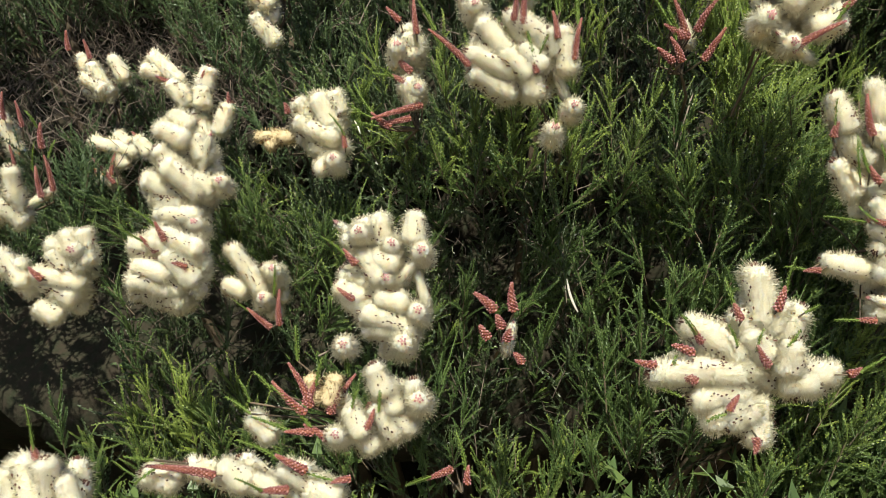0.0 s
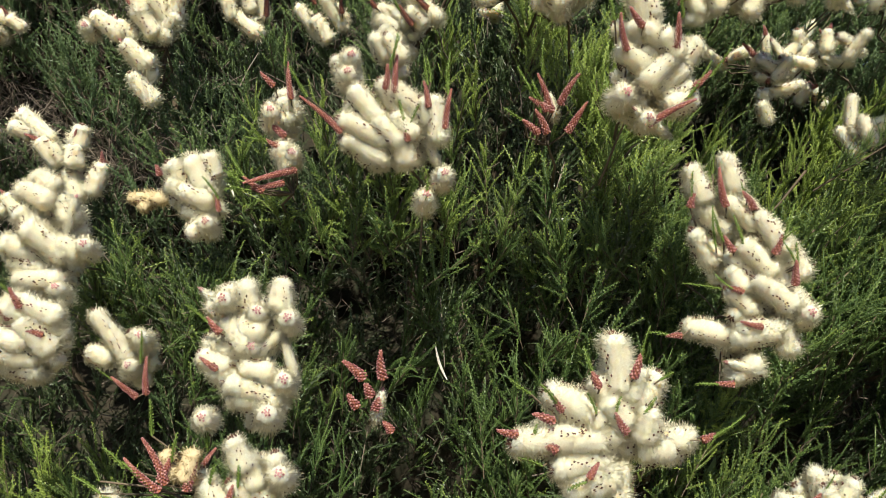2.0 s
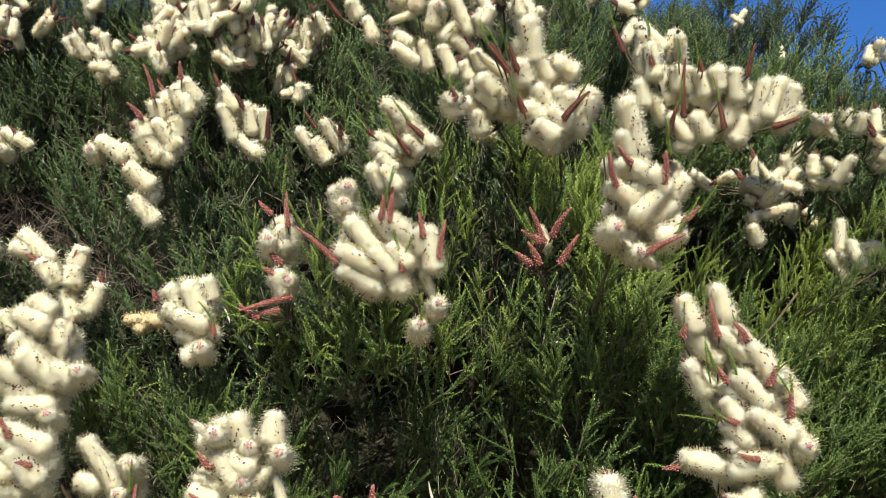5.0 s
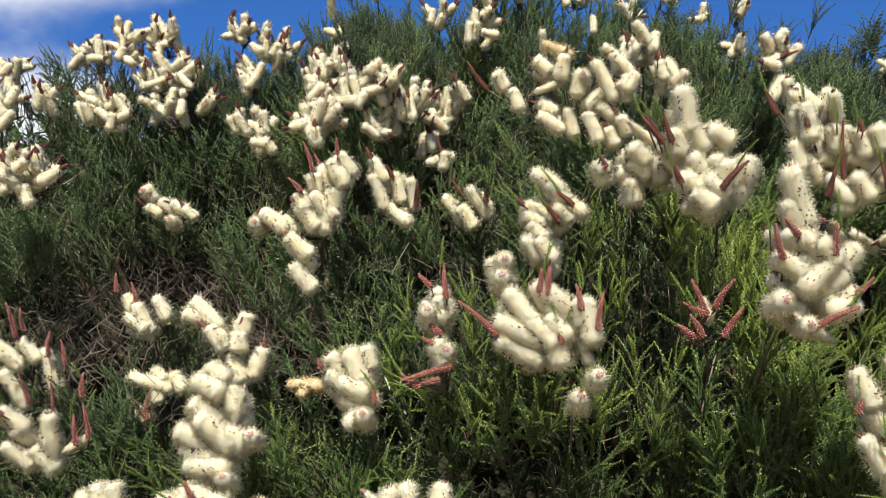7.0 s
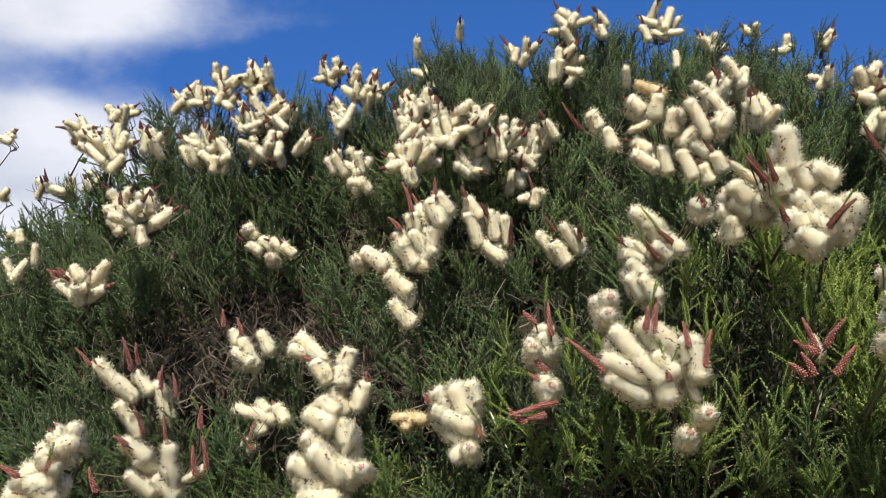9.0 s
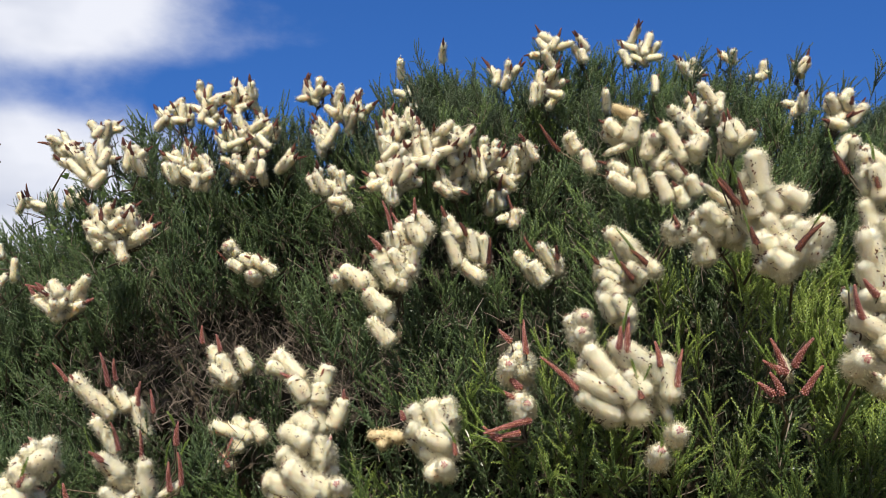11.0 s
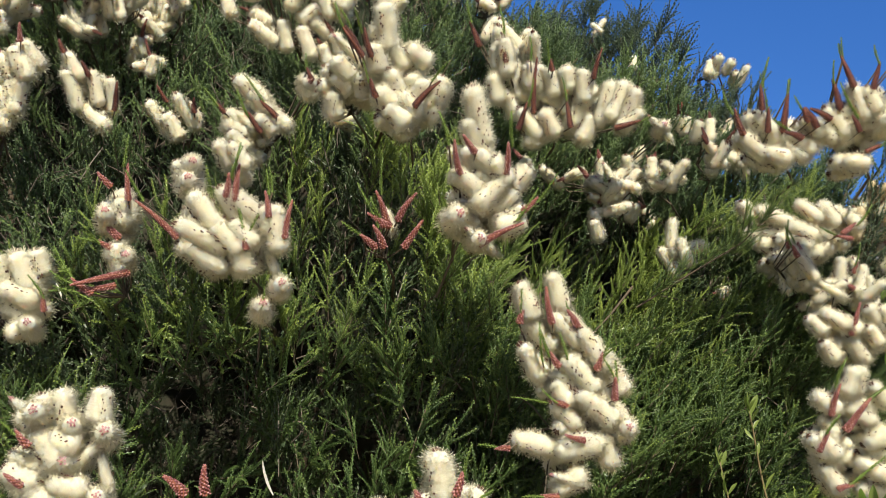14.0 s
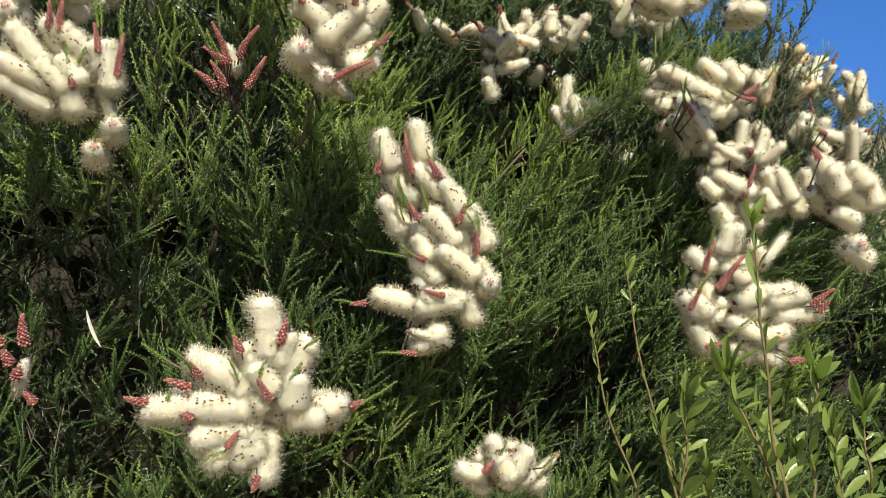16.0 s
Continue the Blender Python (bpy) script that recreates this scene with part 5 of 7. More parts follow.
c = flower_cluster(-0.129, 1.170, 1.747, 0.98)
brush(c, 1, -21, 19, 7, -37, 43)
brush(c, -18, -6, 29, -5, -6, 49)
brush(c, 15, -32, 30, 2, -28, 55)
brush(c, 13, -2, 10, -7, -11, 41)
brush(c, -21, 6, 30, -18, -4, 54)
brush(c, 12, -41, 25, 27, -39, 45)
bud_spike(c, 28, -58, 39, 33, -57, 48)
brush(c, -23, -1, 18, -20, -1, 47)
brush(c, -16, -24, 46, 1, -28, 61)
brush(c, 13, -20, 8, 22, -26, 38)
brush(c, -27, 3, 23, -26, -17, 55)
brush(c, 17, -45, 29, 34, -42, 52)
brush(c, 6, -31, 0, -3, -38, 19)
c = flower_cluster(-0.087, 1.193, 1.727, 0.98)
brush(c, -8, -25, 21, 13, -41, 36)
brush(c, 2, -29, 22, -25, -39, 37)
brush(c, -5, -20, 30, 8, -19, 54)
brush(c, 3, -43, 3, -4, -41, 35)
bud_spike(c, -2, -60, 28, -5, -59, 42)
brush(c, -9, 28, 36, -28, 13, 60)
brush(c, 9, -31, 18, 24, -40, 48)
brush(c, -13, -36, 4, -17, -43, 34)
bud_spike(c, -16, -55, 29, -17, -58, 41)
brush(c, 1, 16, 37, -1, 2, 71)
brush(c, 5, -24, 16, 32, -36, 33)
bud_spike(c, 30, -46, 30, 39, -50, 38)
brush(c, -22, 2, 21, -36, 6, 58)
brush(c, 13, 19, 35, 21, 11, 65)
c = flower_cluster(-0.128, 1.181, 1.696, 0.98)
brush(c, -4, -17, 11, 10, -16, 37)
brush(c, 2, -24, 7, -18, -33, 31)
brush(c, 4, 1, 20, -1, -2, 53)
bud_spike(c, 1, -17, 48, -1, -18, 62)
brush(c, -12, -23, 16, 15, -35, 11)
brush(c, -8, -30, 11, -23, -30, 47)
bud_spike(c, -20, -47, 41, -25, -47, 56)
brush(c, 17, -3, 14, 14, 0, 40)
brush(c, -5, -40, 6, -26, -55, 20)
brush(c, -2, -6, 26, 14, -25, 55)
bud_spike(c, 13, -30, 52, 19, -37, 64)
c = flower_cluster(-0.054, 1.279, 1.722, 0.98)
brush(c, -5, -10, 22, 13, -9, 39)
bud_spike(c, 12, -27, 35, 18, -27, 43)
brush(c, -0, -18, 11, -12, -11, 40)
brush(c, -2, 2, 31, 9, -7, 64)
brush(c, 12, -44, 0, -12, -59, 24)
brush(c, -16, 3, 34, -9, 8, 63)
brush(c, 15, -31, 15, 20, -36, 51)
brush(c, -5, -19, 12, -29, -20, 37)
brush(c, -5, -8, 44, -5, -14, 69)
brush(c, 7, -35, 13, 32, -30, 26)
brush(c, -12, -22, 17, -32, -17, 44)
bud_spike(c, -29, -37, 39, -36, -35, 51)
brush(c, 12, -18, 38, 16, -24, 70)
c = flower_cluster(-0.067, 1.232, 1.665, 0.98)
brush(c, 10, -37, 25, 2, -41, 46)
brush(c, -11, -0, 18, -5, 2, 56)
brush(c, 2, -25, 31, 16, -36, 52)
c = flower_cluster(-0.028, 1.120, 1.643, 0.98)
brush(c, -11, -33, 10, -8, -35, 36)
brush(c, 0, -10, 29, -36, -21, 17)
c = flower_cluster(-0.016, 1.232, 1.740, 0.98)
brush(c, -7, -17, 15, 9, -34, 38)
brush(c, -3, 13, 15, -15, -10, 48)
brush(c, 9, -36, 21, -10, -42, 50)
bud_spike(c, -8, -54, 45, -14, -57, 57)
c = flower_cluster(-0.228, 1.457, 1.871, 0.98)
brush(c, 6, -42, 18, -5, -37, 52)
brush(c, -21, 1, 23, -11, -13, 56)
brush(c, -7, 4, 35, -5, -0, 72)
brush(c, 10, -39, 12, -6, -36, 44)
brush(c, -4, -26, 39, -33, -23, 52)
c = flower_cluster(-0.249, 1.471, 1.926, 0.98)
brush(c, -1, -24, 25, 1, -41, 54)
c = flower_cluster(-0.060, 1.459, 1.925, 0.98)
brush(c, 3, -27, 11, 11, -33, 34)
bud_spike(c, 11, -46, 28, 13, -49, 38)
brush(c, -15, -22, 9, -10, -21, 37)
brush(c, 4, -25, 18, 8, -42, 46)
brush(c, -2, -48, -4, 9, -62, 16)
brush(c, -14, -0, 25, -30, 4, 48)
bud_spike(c, -27, -16, 40, -33, -14, 51)
brush(c, 12, 7, 31, 30, -5, 47)
bud_spike(c, 29, -14, 43, 35, -19, 51)
c = flower_cluster(-0.176, 1.511, 1.984, 0.98)
brush(c, -2, -12, 11, -1, -29, 39)
bud_spike(c, -0, -34, 34, -0, -41, 46)
c = flower_cluster(0.015, 1.398, 1.884, 0.98)
brush(c, 1, 4, 24, 9, -11, 43)
brush(c, -14, -27, 5, -7, -40, 37)
brush(c, 9, -6, 31, 14, -20, 52)
brush(c, 22, -49, 8, -6, -51, 14)
brush(c, -14, -22, 30, -14, -24, 60)
brush(c, 10, -5, 34, 33, -13, 42)
brush(c, -24, -31, 2, -23, -33, 35)
brush(c, -2, -20, 45, 17, -32, 60)
bud_spike(c, 15, -41, 56, 22, -46, 64)
brush(c, 2, -23, -8, 21, -30, 23)
c = flower_cluster(0.023, 1.447, 1.963, 0.98)
brush(c, 3, 8, 23, 10, 2, 48)
brush(c, -11, -26, 9, -13, -35, 34)
brush(c, -1, -40, 26, 12, -40, 47)
brush(c, 2, -34, -5, -16, -51, 22)
brush(c, -9, -41, 24, -28, -35, 46)
brush(c, 6, -5, 36, 39, -5, 46)
brush(c, -7, -4, 23, -42, -14, 23)
brush(c, -1, -25, 44, -20, -23, 56)
c = flower_cluster(0.083, 1.460, 1.969, 0.98)
brush(c, -1, -26, 4, -7, -26, 26)
brush(c, -5, -15, 10, -20, -7, 38)
brush(c, 4, -11, 30, -15, -22, 52)
bud_spike(c, -13, -30, 47, -20, -35, 57)
c = flower_cluster(0.116, 1.397, 1.847, 0.98)
brush(c, -2, -24, 26, -4, -39, 57)
c = flower_cluster(0.183, 1.497, 1.975, 0.98)
brush(c, 15, -3, 10, 6, 4, 50)
brush(c, -1, 1, 25, -17, 6, 52)
brush(c, 7, -40, 16, 20, -33, 54)
brush(c, -11, -11, 19, 20, -21, 1)
brush(c, -6, -15, 32, -34, -6, 46)
brush(c, 19, -21, 14, 35, -31, 40)
brush(c, -20, -29, -2, -30, -25, 31)
brush(c, -13, -9, 43, -2, -26, 71)
bud_spike(c, -4, -32, 66, -0, -39, 79)
brush(c, 13, -47, 5, 39, -55, 7)
c = flower_cluster(0.204, 1.430, 1.885, 0.98)
brush(c, -1, -18, 26, -1, -9, 60)
c = flower_cluster(0.287, 1.545, 1.954, 0.98)
brush(c, 18, -6, 21, -11, -12, 38)
brush(c, -6, -30, 6, -29, -51, 33)
brush(c, 4, -9, 25, 6, -19, 49)
brush(c, -11, -12, 20, 24, -12, 15)
bud_spike(c, 17, -29, 11, 29, -29, 12)
brush(c, -9, -23, 26, -26, -16, 47)
bud_spike(c, -28, -37, 39, -34, -34, 50)
c = flower_cluster(0.355, 1.528, 1.971, 0.98)
brush(c, 1, -27, 15, -1, -40, 34)
brush(c, 7, -10, 19, -17, -1, 39)
bud_spike(c, -19, -23, 31, -27, -20, 41)
c = flower_cluster(0.423, 1.571, 1.948, 0.98)
brush(c, -7, -25, 16, 13, -28, 31)
brush(c, 0, -24, 22, -30, -31, 15)
brush(c, 1, -16, 24, 3, -24, 53)
c = flower_cluster(0.462, 1.473, 1.934, 0.98)
brush(c, -5, -23, 17, 9, -31, 34)
bud_spike(c, 4, -42, 29, 8, -46, 38)
brush(c, 4, -5, 17, -12, -20, 39)
brush(c, -3, -19, 26, 12, -26, 47)
c = flower_cluster(0.413, 1.321, 1.832, 0.98)
brush(c, -14, -28, 16, 3, -26, 46)
brush(c, 10, 0, 28, -29, -13, 36)
brush(c, -5, -37, 23, -6, -47, 45)
c = flower_cluster(0.389, 1.096, 1.777, 0.98)
brush(c, 2, -9, 20, 14, -16, 41)
bud_spike(c, 9, -28, 36, 12, -31, 46)
brush(c, 1, 1, 18, -15, -11, 44)
brush(c, 12, -19, 31, -3, -25, 48)
brush(c, -15, -15, 12, 7, -26, 21)
bud_spike(c, 1, -36, 18, 9, -40, 23)
brush(c, -4, -15, 31, -19, -26, 52)
brush(c, 15, -10, 16, 34, -8, 41)
brush(c, -3, -39, 5, -25, -40, 12)
bud_spike(c, -28, -55, 8, -36, -56, 13)
brush(c, 1, -10, 41, 18, -12, 60)
c = flower_cluster(0.236, 1.163, 1.798, 0.98)
brush(c, 7, -10, 11, -7, -28, 37)
brush(c, -9, -26, 10, -29, -38, 38)
bud_spike(c, -29, -46, 33, -36, -51, 45)
brush(c, 6, -11, 24, 3, -20, 49)
brush(c, -2, -1, 27, -0, -7, 1)
brush(c, -9, -4, 21, -33, -6, 47)
brush(c, 5, -42, 19, 11, -35, 47)
brush(c, -8, -11, 18, -28, -6, 6)
brush(c, 2, -39, 29, -22, -46, 58)
c = flower_cluster(0.239, 1.032, 1.730, 0.98)
brush(c, -2, -19, 17, 5, -13, 46)
brush(c, -5, -15, 15, -18, -17, 46)
brush(c, 11, -20, 26, -8, -11, 55)
brush(c, 8, 15, 17, 3, 9, 43)
brush(c, -9, -31, 26, -18, -32, 51)
bud_spike(c, -21, -48, 45, -24, -48, 56)
brush(c, 4, -24, 20, 17, -38, 35)
c = flower_cluster(0.398, 1.074, 1.735, 0.98)
brush(c, -2, -22, 3, -9, -34, 31)
brush(c, -7, -22, 31, -28, -27, -1)
c = flower_cluster(0.189, 1.058, 1.756, 0.98)
brush(c, -9, -18, 16, 9, -18, 49)
brush(c, -8, -29, 16, -18, -33, 37)
brush(c, -4, -13, 27, 5, -11, 58)
bud_spike(c, 1, -30, 51, 4, -29, 64)
brush(c, 3, -60, 3, -17, -57, 27)
brush(c, 1, 1, 30, -29, -12, 51)
brush(c, 6, 2, 25, 17, -15, 53)
c = flower_cluster(0.372, 0.936, 1.673, 0.98)
brush(c, 2, -9, 23, 19, -5, 53)
brush(c, -19, -18, 23, -10, -31, 44)
brush(c, 13, -21, 25, 15, -17, 58)
brush(c, 21, -9, 18, -2, -25, 44)
brush(c, -24, -35, 26, -30, -50, 51)
brush(c, 23, -29, 19, 12, -46, 52)
brush(c, -29, -27, 21, 4, -32, 31)
brush(c, 4, -27, 35, -25, -22, 58)
c = flower_cluster(0.779, 1.611, 1.864, 0.98)
brush(c, -5, -16, 22, 14, -20, 50)
brush(c, 4, -22, 24, -16, -14, 41)
c = flower_cluster(0.763, 1.407, 1.763, 0.98)
brush(c, -0, -18, 24, 2, -12, 47)
c = flower_cluster(0.580, 0.964, 1.541, 0.7)
brush(c, -4, -30, 18, -8, -29, 50)
brush(c, -18, -33, 26, -39, -35, 42)
brush(c, 10, 1, 29, 21, -12, 52)
c = flower_cluster(0.513, 0.976, 1.558, 0.7)
brush(c, 1, -13, 12, -0, -13, 37)
bud_spike(c, -7, -26, 34, -8, -26, 45)
c = flower_cluster(0.201, 0.988, 1.588, 0.98)
brush(c, -5, -13, 15, -23, -25, 31)
brush(c, -7, -28, 24, -33, -21, 20)
c = flower_cluster(-0.730, 1.252, 1.730, 0.98)
brush(c, 27, -38, 10, 8, -39, 42)
brush(c, 1, -24, 17, -6, -41, 45)
brush(c, -18, 25, 33, 10, 10, 53)
brush(c, -12, -16, 23, 15, -8, 18)
bud_spike(c, 22, -27, 16, 32, -24, 17)
brush(c, -33, 20, 29, -34, 4, 59)
brush(c, 14, -4, 10, 28, -23, 42)
brush(c, 8, -44, 7, -24, -37, 35)
brush(c, 6, -17, 36, -1, -14, 66)
brush(c, 21, -36, -5, 28, -26, 33)
brush(c, -29, -3, 29, -31, -14, 61)
brush(c, 29, -34, 26, 41, -26, 58)
brush(c, 2, -24, -1, 23, -20, 19)
brush(c, -8, -28, 40, -30, -28, 54)
bud_spike(c, -18, -46, 50, -25, -46, 57)
brush(c, 16, -0, 37, 44, -8, 41)
bud_spike(c, 46, -17, 39, 56, -20, 43)
brush(c, -16, -27, 22, -39, -40, 35)
bud_spike(c, -31, -49, 33, -39, -54, 40)
brush(c, 8, 5, 42, 4, 14, 78)
brush(c, 23, -47, -10, 45, -41, 18)
c = flower_cluster(-0.756, 1.341, 1.799, 0.98)
brush(c, 10, -25, 15, 22, -31, 50)
brush(c, 4, -49, 17, 22, -50, 36)
brush(c, -9, 6, 37, 25, -5, 48)
brush(c, 9, -23, 8, 10, -15, 47)
brush(c, -1, -27, 29, -14, -30, 46)
brush(c, 7, -7, 33, 36, -10, 39)
brush(c, 12, -23, 20, -7, -39, 26)
c = flower_cluster(-0.826, 1.345, 1.778, 0.98)
brush(c, -18, -15, 23, 19, -12, 36)
brush(c, 7, -20, 12, -32, -13, 36)
brush(c, 3, -7, 26, -9, -5, 56)
brush(c, -21, -6, 11, 26, -23, 23)
bud_spike(c, 23, -25, 22, 40, -32, 29)
brush(c, -7, -18, 33, -22, -31, 42)
brush(c, 6, -31, 20, 42, -33, 20)
bud_spike(c, 45, -45, 18, 58, -46, 21)
c = flower_cluster(-0.660, 1.267, 1.746, 0.98)
brush(c, 5, -21, 14, 26, -33, 37)
brush(c, -13, -15, 12, -8, -19, 44)
bud_spike(c, -2, -33, 39, -0, -34, 53)
brush(c, 12, -10, 20, -2, -14, 52)
brush(c, 24, -35, -1, 14, -56, 29)
bud_spike(c, 18, -59, 26, 15, -67, 38)
brush(c, -12, 9, 27, -27, -1, 54)
bud_spike(c, -20, -11, 49, -24, -15, 61)
c = flower_cluster(-0.576, 1.053, 1.612, 0.98)
brush(c, -3, -3, 13, -6, -8, 40)
brush(c, -10, -7, 19, -25, -16, 45)
brush(c, 4, -43, 30, 24, -50, 45)
brush(c, 4, -21, 5, -2, -29, 29)
brush(c, -6, -46, 21, -11, -44, 44)
bud_spike(c, -1, -62, 40, -3, -61, 50)
brush(c, 3, -17, 25, 30, -17, 49)
brush(c, 3, -40, 17, -21, -60, 27)
brush(c, -21, 20, 35, -5, 4, 64)
brush(c, 7, -3, 11, 29, -14, 30)
bud_spike(c, 31, -21, 28, 38, -26, 37)
brush(c, -27, -6, 12, -50, -7, 45)
brush(c, 28, -35, 32, 29, -37, 54)
bud_spike(c, 36, -52, 51, 36, -53, 60)
brush(c, 10, -27, -3, 0, -43, 16)
brush(c, -45, 5, 37, -10, -11, 65)
brush(c, 9, 7, 13, 31, 11, 43)
bud_spike(c, 37, -7, 39, 45, -5, 52)
brush(c, -29, -11, 5, -47, -8, 26)
bud_spike(c, -35, -27, 23, -41, -26, 33)
brush(c, -13, 10, 44, 5, 16, 68)
brush(c, 20, -40, -11, 11, -38, 16)
brush(c, -37, 16, 37, -54, 2, 67)
brush(c, 40, -50, 16, 64, -43, 34)
bud_spike(c, 70, -62, 31, 78, -60, 39)
c = flower_cluster(-0.651, 1.047, 1.516, 0.98)
brush(c, 0, -2, 14, 6, -17, 44)
brush(c, 1, -14, 27, -14, -29, 37)
bud_spike(c, -8, -36, 36, -13, -42, 42)
brush(c, 13, -4, 24, 4, -1, 50)
brush(c, -3, -30, 14, 22, -43, 31)
brush(c, -1, -28, 24, -20, -33, 46)
bud_spike(c, -9, -47, 44, -16, -49, 54)
brush(c, 15, -2, 17, 26, -10, 45)
brush(c, 1, -27, 4, 7, -44, 34)
brush(c, 12, -41, 37, -4, -40, 58)
brush(c, 3, -7, 11, 32, -17, 26)
brush(c, -3, -33, 15, -33, -28, 38)
brush(c, 9, -7, 30, 39, -19, 62)
c = flower_cluster(-0.874, 1.256, 1.588, 0.98)
brush(c, 10, -40, 19, 4, -36, 43)
brush(c, -11, -3, 25, -30, -20, 37)
c = flower_cluster(-0.852, 1.252, 1.549, 0.98)
brush(c, 3, -21, 26, 7, -27, 58)
c = flower_cluster(-0.843, 1.181, 1.528, 0.98)
brush(c, 17, -39, 24, 34, -33, 52)
brush(c, -11, 0, 25, -23, -1, 54)
c = flower_cluster(-1.141, 1.599, 1.810, 0.98)
brush(c, 6, -21, 15, 20, -19, 34)
brush(c, 21, -32, 15, -12, -31, 28)
bud_spike(c, 4, -49, 24, -8, -49, 33)
brush(c, -23, 21, 32, 4, 11, 48)
c = flower_cluster(-0.999, 1.573, 1.699, 0.98)
brush(c, 16, -7, 22, 9, -14, 42)
bud_spike(c, 17, -25, 39, 15, -29, 49)
brush(c, -7, -25, 14, -20, -42, 42)
bud_spike(c, -14, -48, 38, -18, -55, 51)
brush(c, 31, -26, 17, 24, -26, 54)
brush(c, 26, -51, 18, -9, -49, 27)
brush(c, -45, 3, 25, -64, -2, 51)
brush(c, 40, -4, 24, 58, -9, 43)
brush(c, -56, -11, 11, -33, -25, 41)
c = flower_cluster(-0.906, 1.515, 1.701, 0.98)
brush(c, -13, 5, 12, 5, 12, 47)
brush(c, 15, -37, 18, -0, -34, 39)
bud_spike(c, 12, -53, 35, 6, -51, 46)
brush(c, 7, -28, 21, 38, -28, 46)
brush(c, -3, -8, 25, 20, -4, 20)
bud_spike(c, 27, -21, 19, 35, -20, 21)
brush(c, -16, 7, 24, -18, 13, 60)
c = flower_cluster(-1.108, 1.539, 1.688, 0.98)
brush(c, 7, -27, 18, 27, -32, 34)
brush(c, 5, -8, 16, -18, -21, 32)
bud_spike(c, -8, -30, 29, -16, -35, 38)
c = flower_cluster(0.679, 0.786, 1.457, 0.78)
brush(c, -4, -38, 15, -29, -35, 41)
bud_spike(c, -32, -44, 38, -41, -43, 49)
brush(c, -8, -9, 9, -16, -14, 47)
brush(c, 10, -7, 26, -2, -5, 46)
bud_spike(c, -8, -15, 44, -13, -14, 52)
brush(c, 13, -2, 4, -5, -7, 38)
bud_spike(c, -7, -12, 35, -13, -13, 49)
brush(c, -13, -17, 21, -23, -14, 48)
bud_spike(c, -30, -25, 45, -33, -24, 56)
c = flower_cluster(0.775, 0.822, 1.432, 0.78)
brush(c, 16, 5, 19, 7, -5, 59)
brush(c, -13, -21, 22, -29, -27, 55)
brush(c, 1, 5, 37, 21, 6, 62)
brush(c, 5, -4, 13, 7, -9, 47)
bud_spike(c, 0, -16, 44, 1, -18, 57)
brush(c, -32, -32, 32, -29, -29, 64)
brush(c, -22, -53, 21, -11, -43, 55)
brush(c, -12, -34, 34, -50, -31, 29)
c = flower_cluster(0.723, 0.789, 1.424, 0.78)
brush(c, -22, -17, 22, 2, -29, 46)
brush(c, 8, -18, 28, -24, 2, 36)
c = flower_cluster(0.762, 0.778, 1.427, 0.78)
brush(c, 3, -21, 13, 4, -7, 49)
brush(c, 3, -16, 28, -15, -4, 35)
bud_spike(c, -25, -20, 35, -31, -15, 39)
brush(c, -8, -15, 25, 4, -31, 45)
c = flower_cluster(0.874, 0.788, 1.452, 0.78)
brush(c, -12, -33, 12, -21, -38, 48)
brush(c, 7, -7, 18, -4, -3, 39)
brush(c, 10, 1, 28, 24, -12, 42)
bud_spike(c, 16, -18, 41, 20, -22, 48)
brush(c, -7, -14, 15, 5, -35, 39)
brush(c, -13, -33, 29, -41, -20, 35)
bud_spike(c, -51, -35, 35, -60, -30, 39)
c = flower_cluster(0.929, 0.840, 1.501, 0.78)
brush(c, -20, -38, 15, -25, -29, 49)
brush(c, -9, -20, 19, -19, -10, 46)
brush(c, 3, -7, 32, 3, -2, 62)
brush(c, -18, -22, 32, -9, -35, 18)
brush(c, 3, -7, 34, -29, -12, 59)
c = flower_cluster(0.874, 0.914, 1.465, 0.78)
brush(c, -3, -6, 19, 8, -15, 50)
brush(c, -25, -22, 18, -22, -27, 47)
bud_spike(c, -29, -35, 44, -28, -37, 56)
brush(c, -13, -40, 25, -19, -38, 56)
brush(c, 16, -4, 22, -1, 9, 32)
brush(c, 16, 13, 30, -18, 9, 51)
brush(c, -12, -38, 28, 0, -38, 48)
c = flower_cluster(0.955, 0.960, 1.525, 0.78)
brush(c, 6, -18, 11, 11, -5, 49)
brush(c, -12, -39, 25, -41, -26, 40)
brush(c, 4, -11, 29, 13, -1, 63)
brush(c, -2, -16, 7, 3, -23, 31)
brush(c, -15, -27, 21, -40, -20, 48)
bud_spike(c, -46, -30, 45, -54, -28, 56)
brush(c, 12, -25, 21, 6, -35, 52)
brush(c, -40, -24, 37, -20, -30, 9)
brush(c, 18, 13, 48, 39, 11, 64)
brush(c, 14, -8, 13, 28, -21, 20)
c = flower_cluster(0.636, 0.905, 1.574, 0.78)
brush(c, -10, -21, 17, -2, -34, 47)
brush(c, 6, -16, 21, -24, -21, 46)
bud_spike(c, -23, -24, 43, -33, -27, 53)
c = flower_cluster(0.583, 0.900, 1.541, 0.78)
brush(c, -21, -29, 24, -8, -42, 53)
brush(c, 5, -10, 31, -23, -7, 50)
c = flower_cluster(0.545, 0.816, 1.457, 0.78)
brush(c, -7, -10, 30, 24, -21, 44)
brush(c, 1, -27, 23, -4, -15, 47)
c = flower_cluster(0.526, 0.910, 1.526, 0.78)
brush(c, -13, -8, 22, 6, -15, 54)
brush(c, -3, -33, 30, -39, -39, 39)
c = flower_cluster(0.500, 0.896, 1.518, 0.78)
brush(c, -22, -35, 24, -14, -50, 43)
brush(c, 2, -8, 28, -34, -15, 44)
c = flower_cluster(0.549, 0.836, 1.463, 0.78)
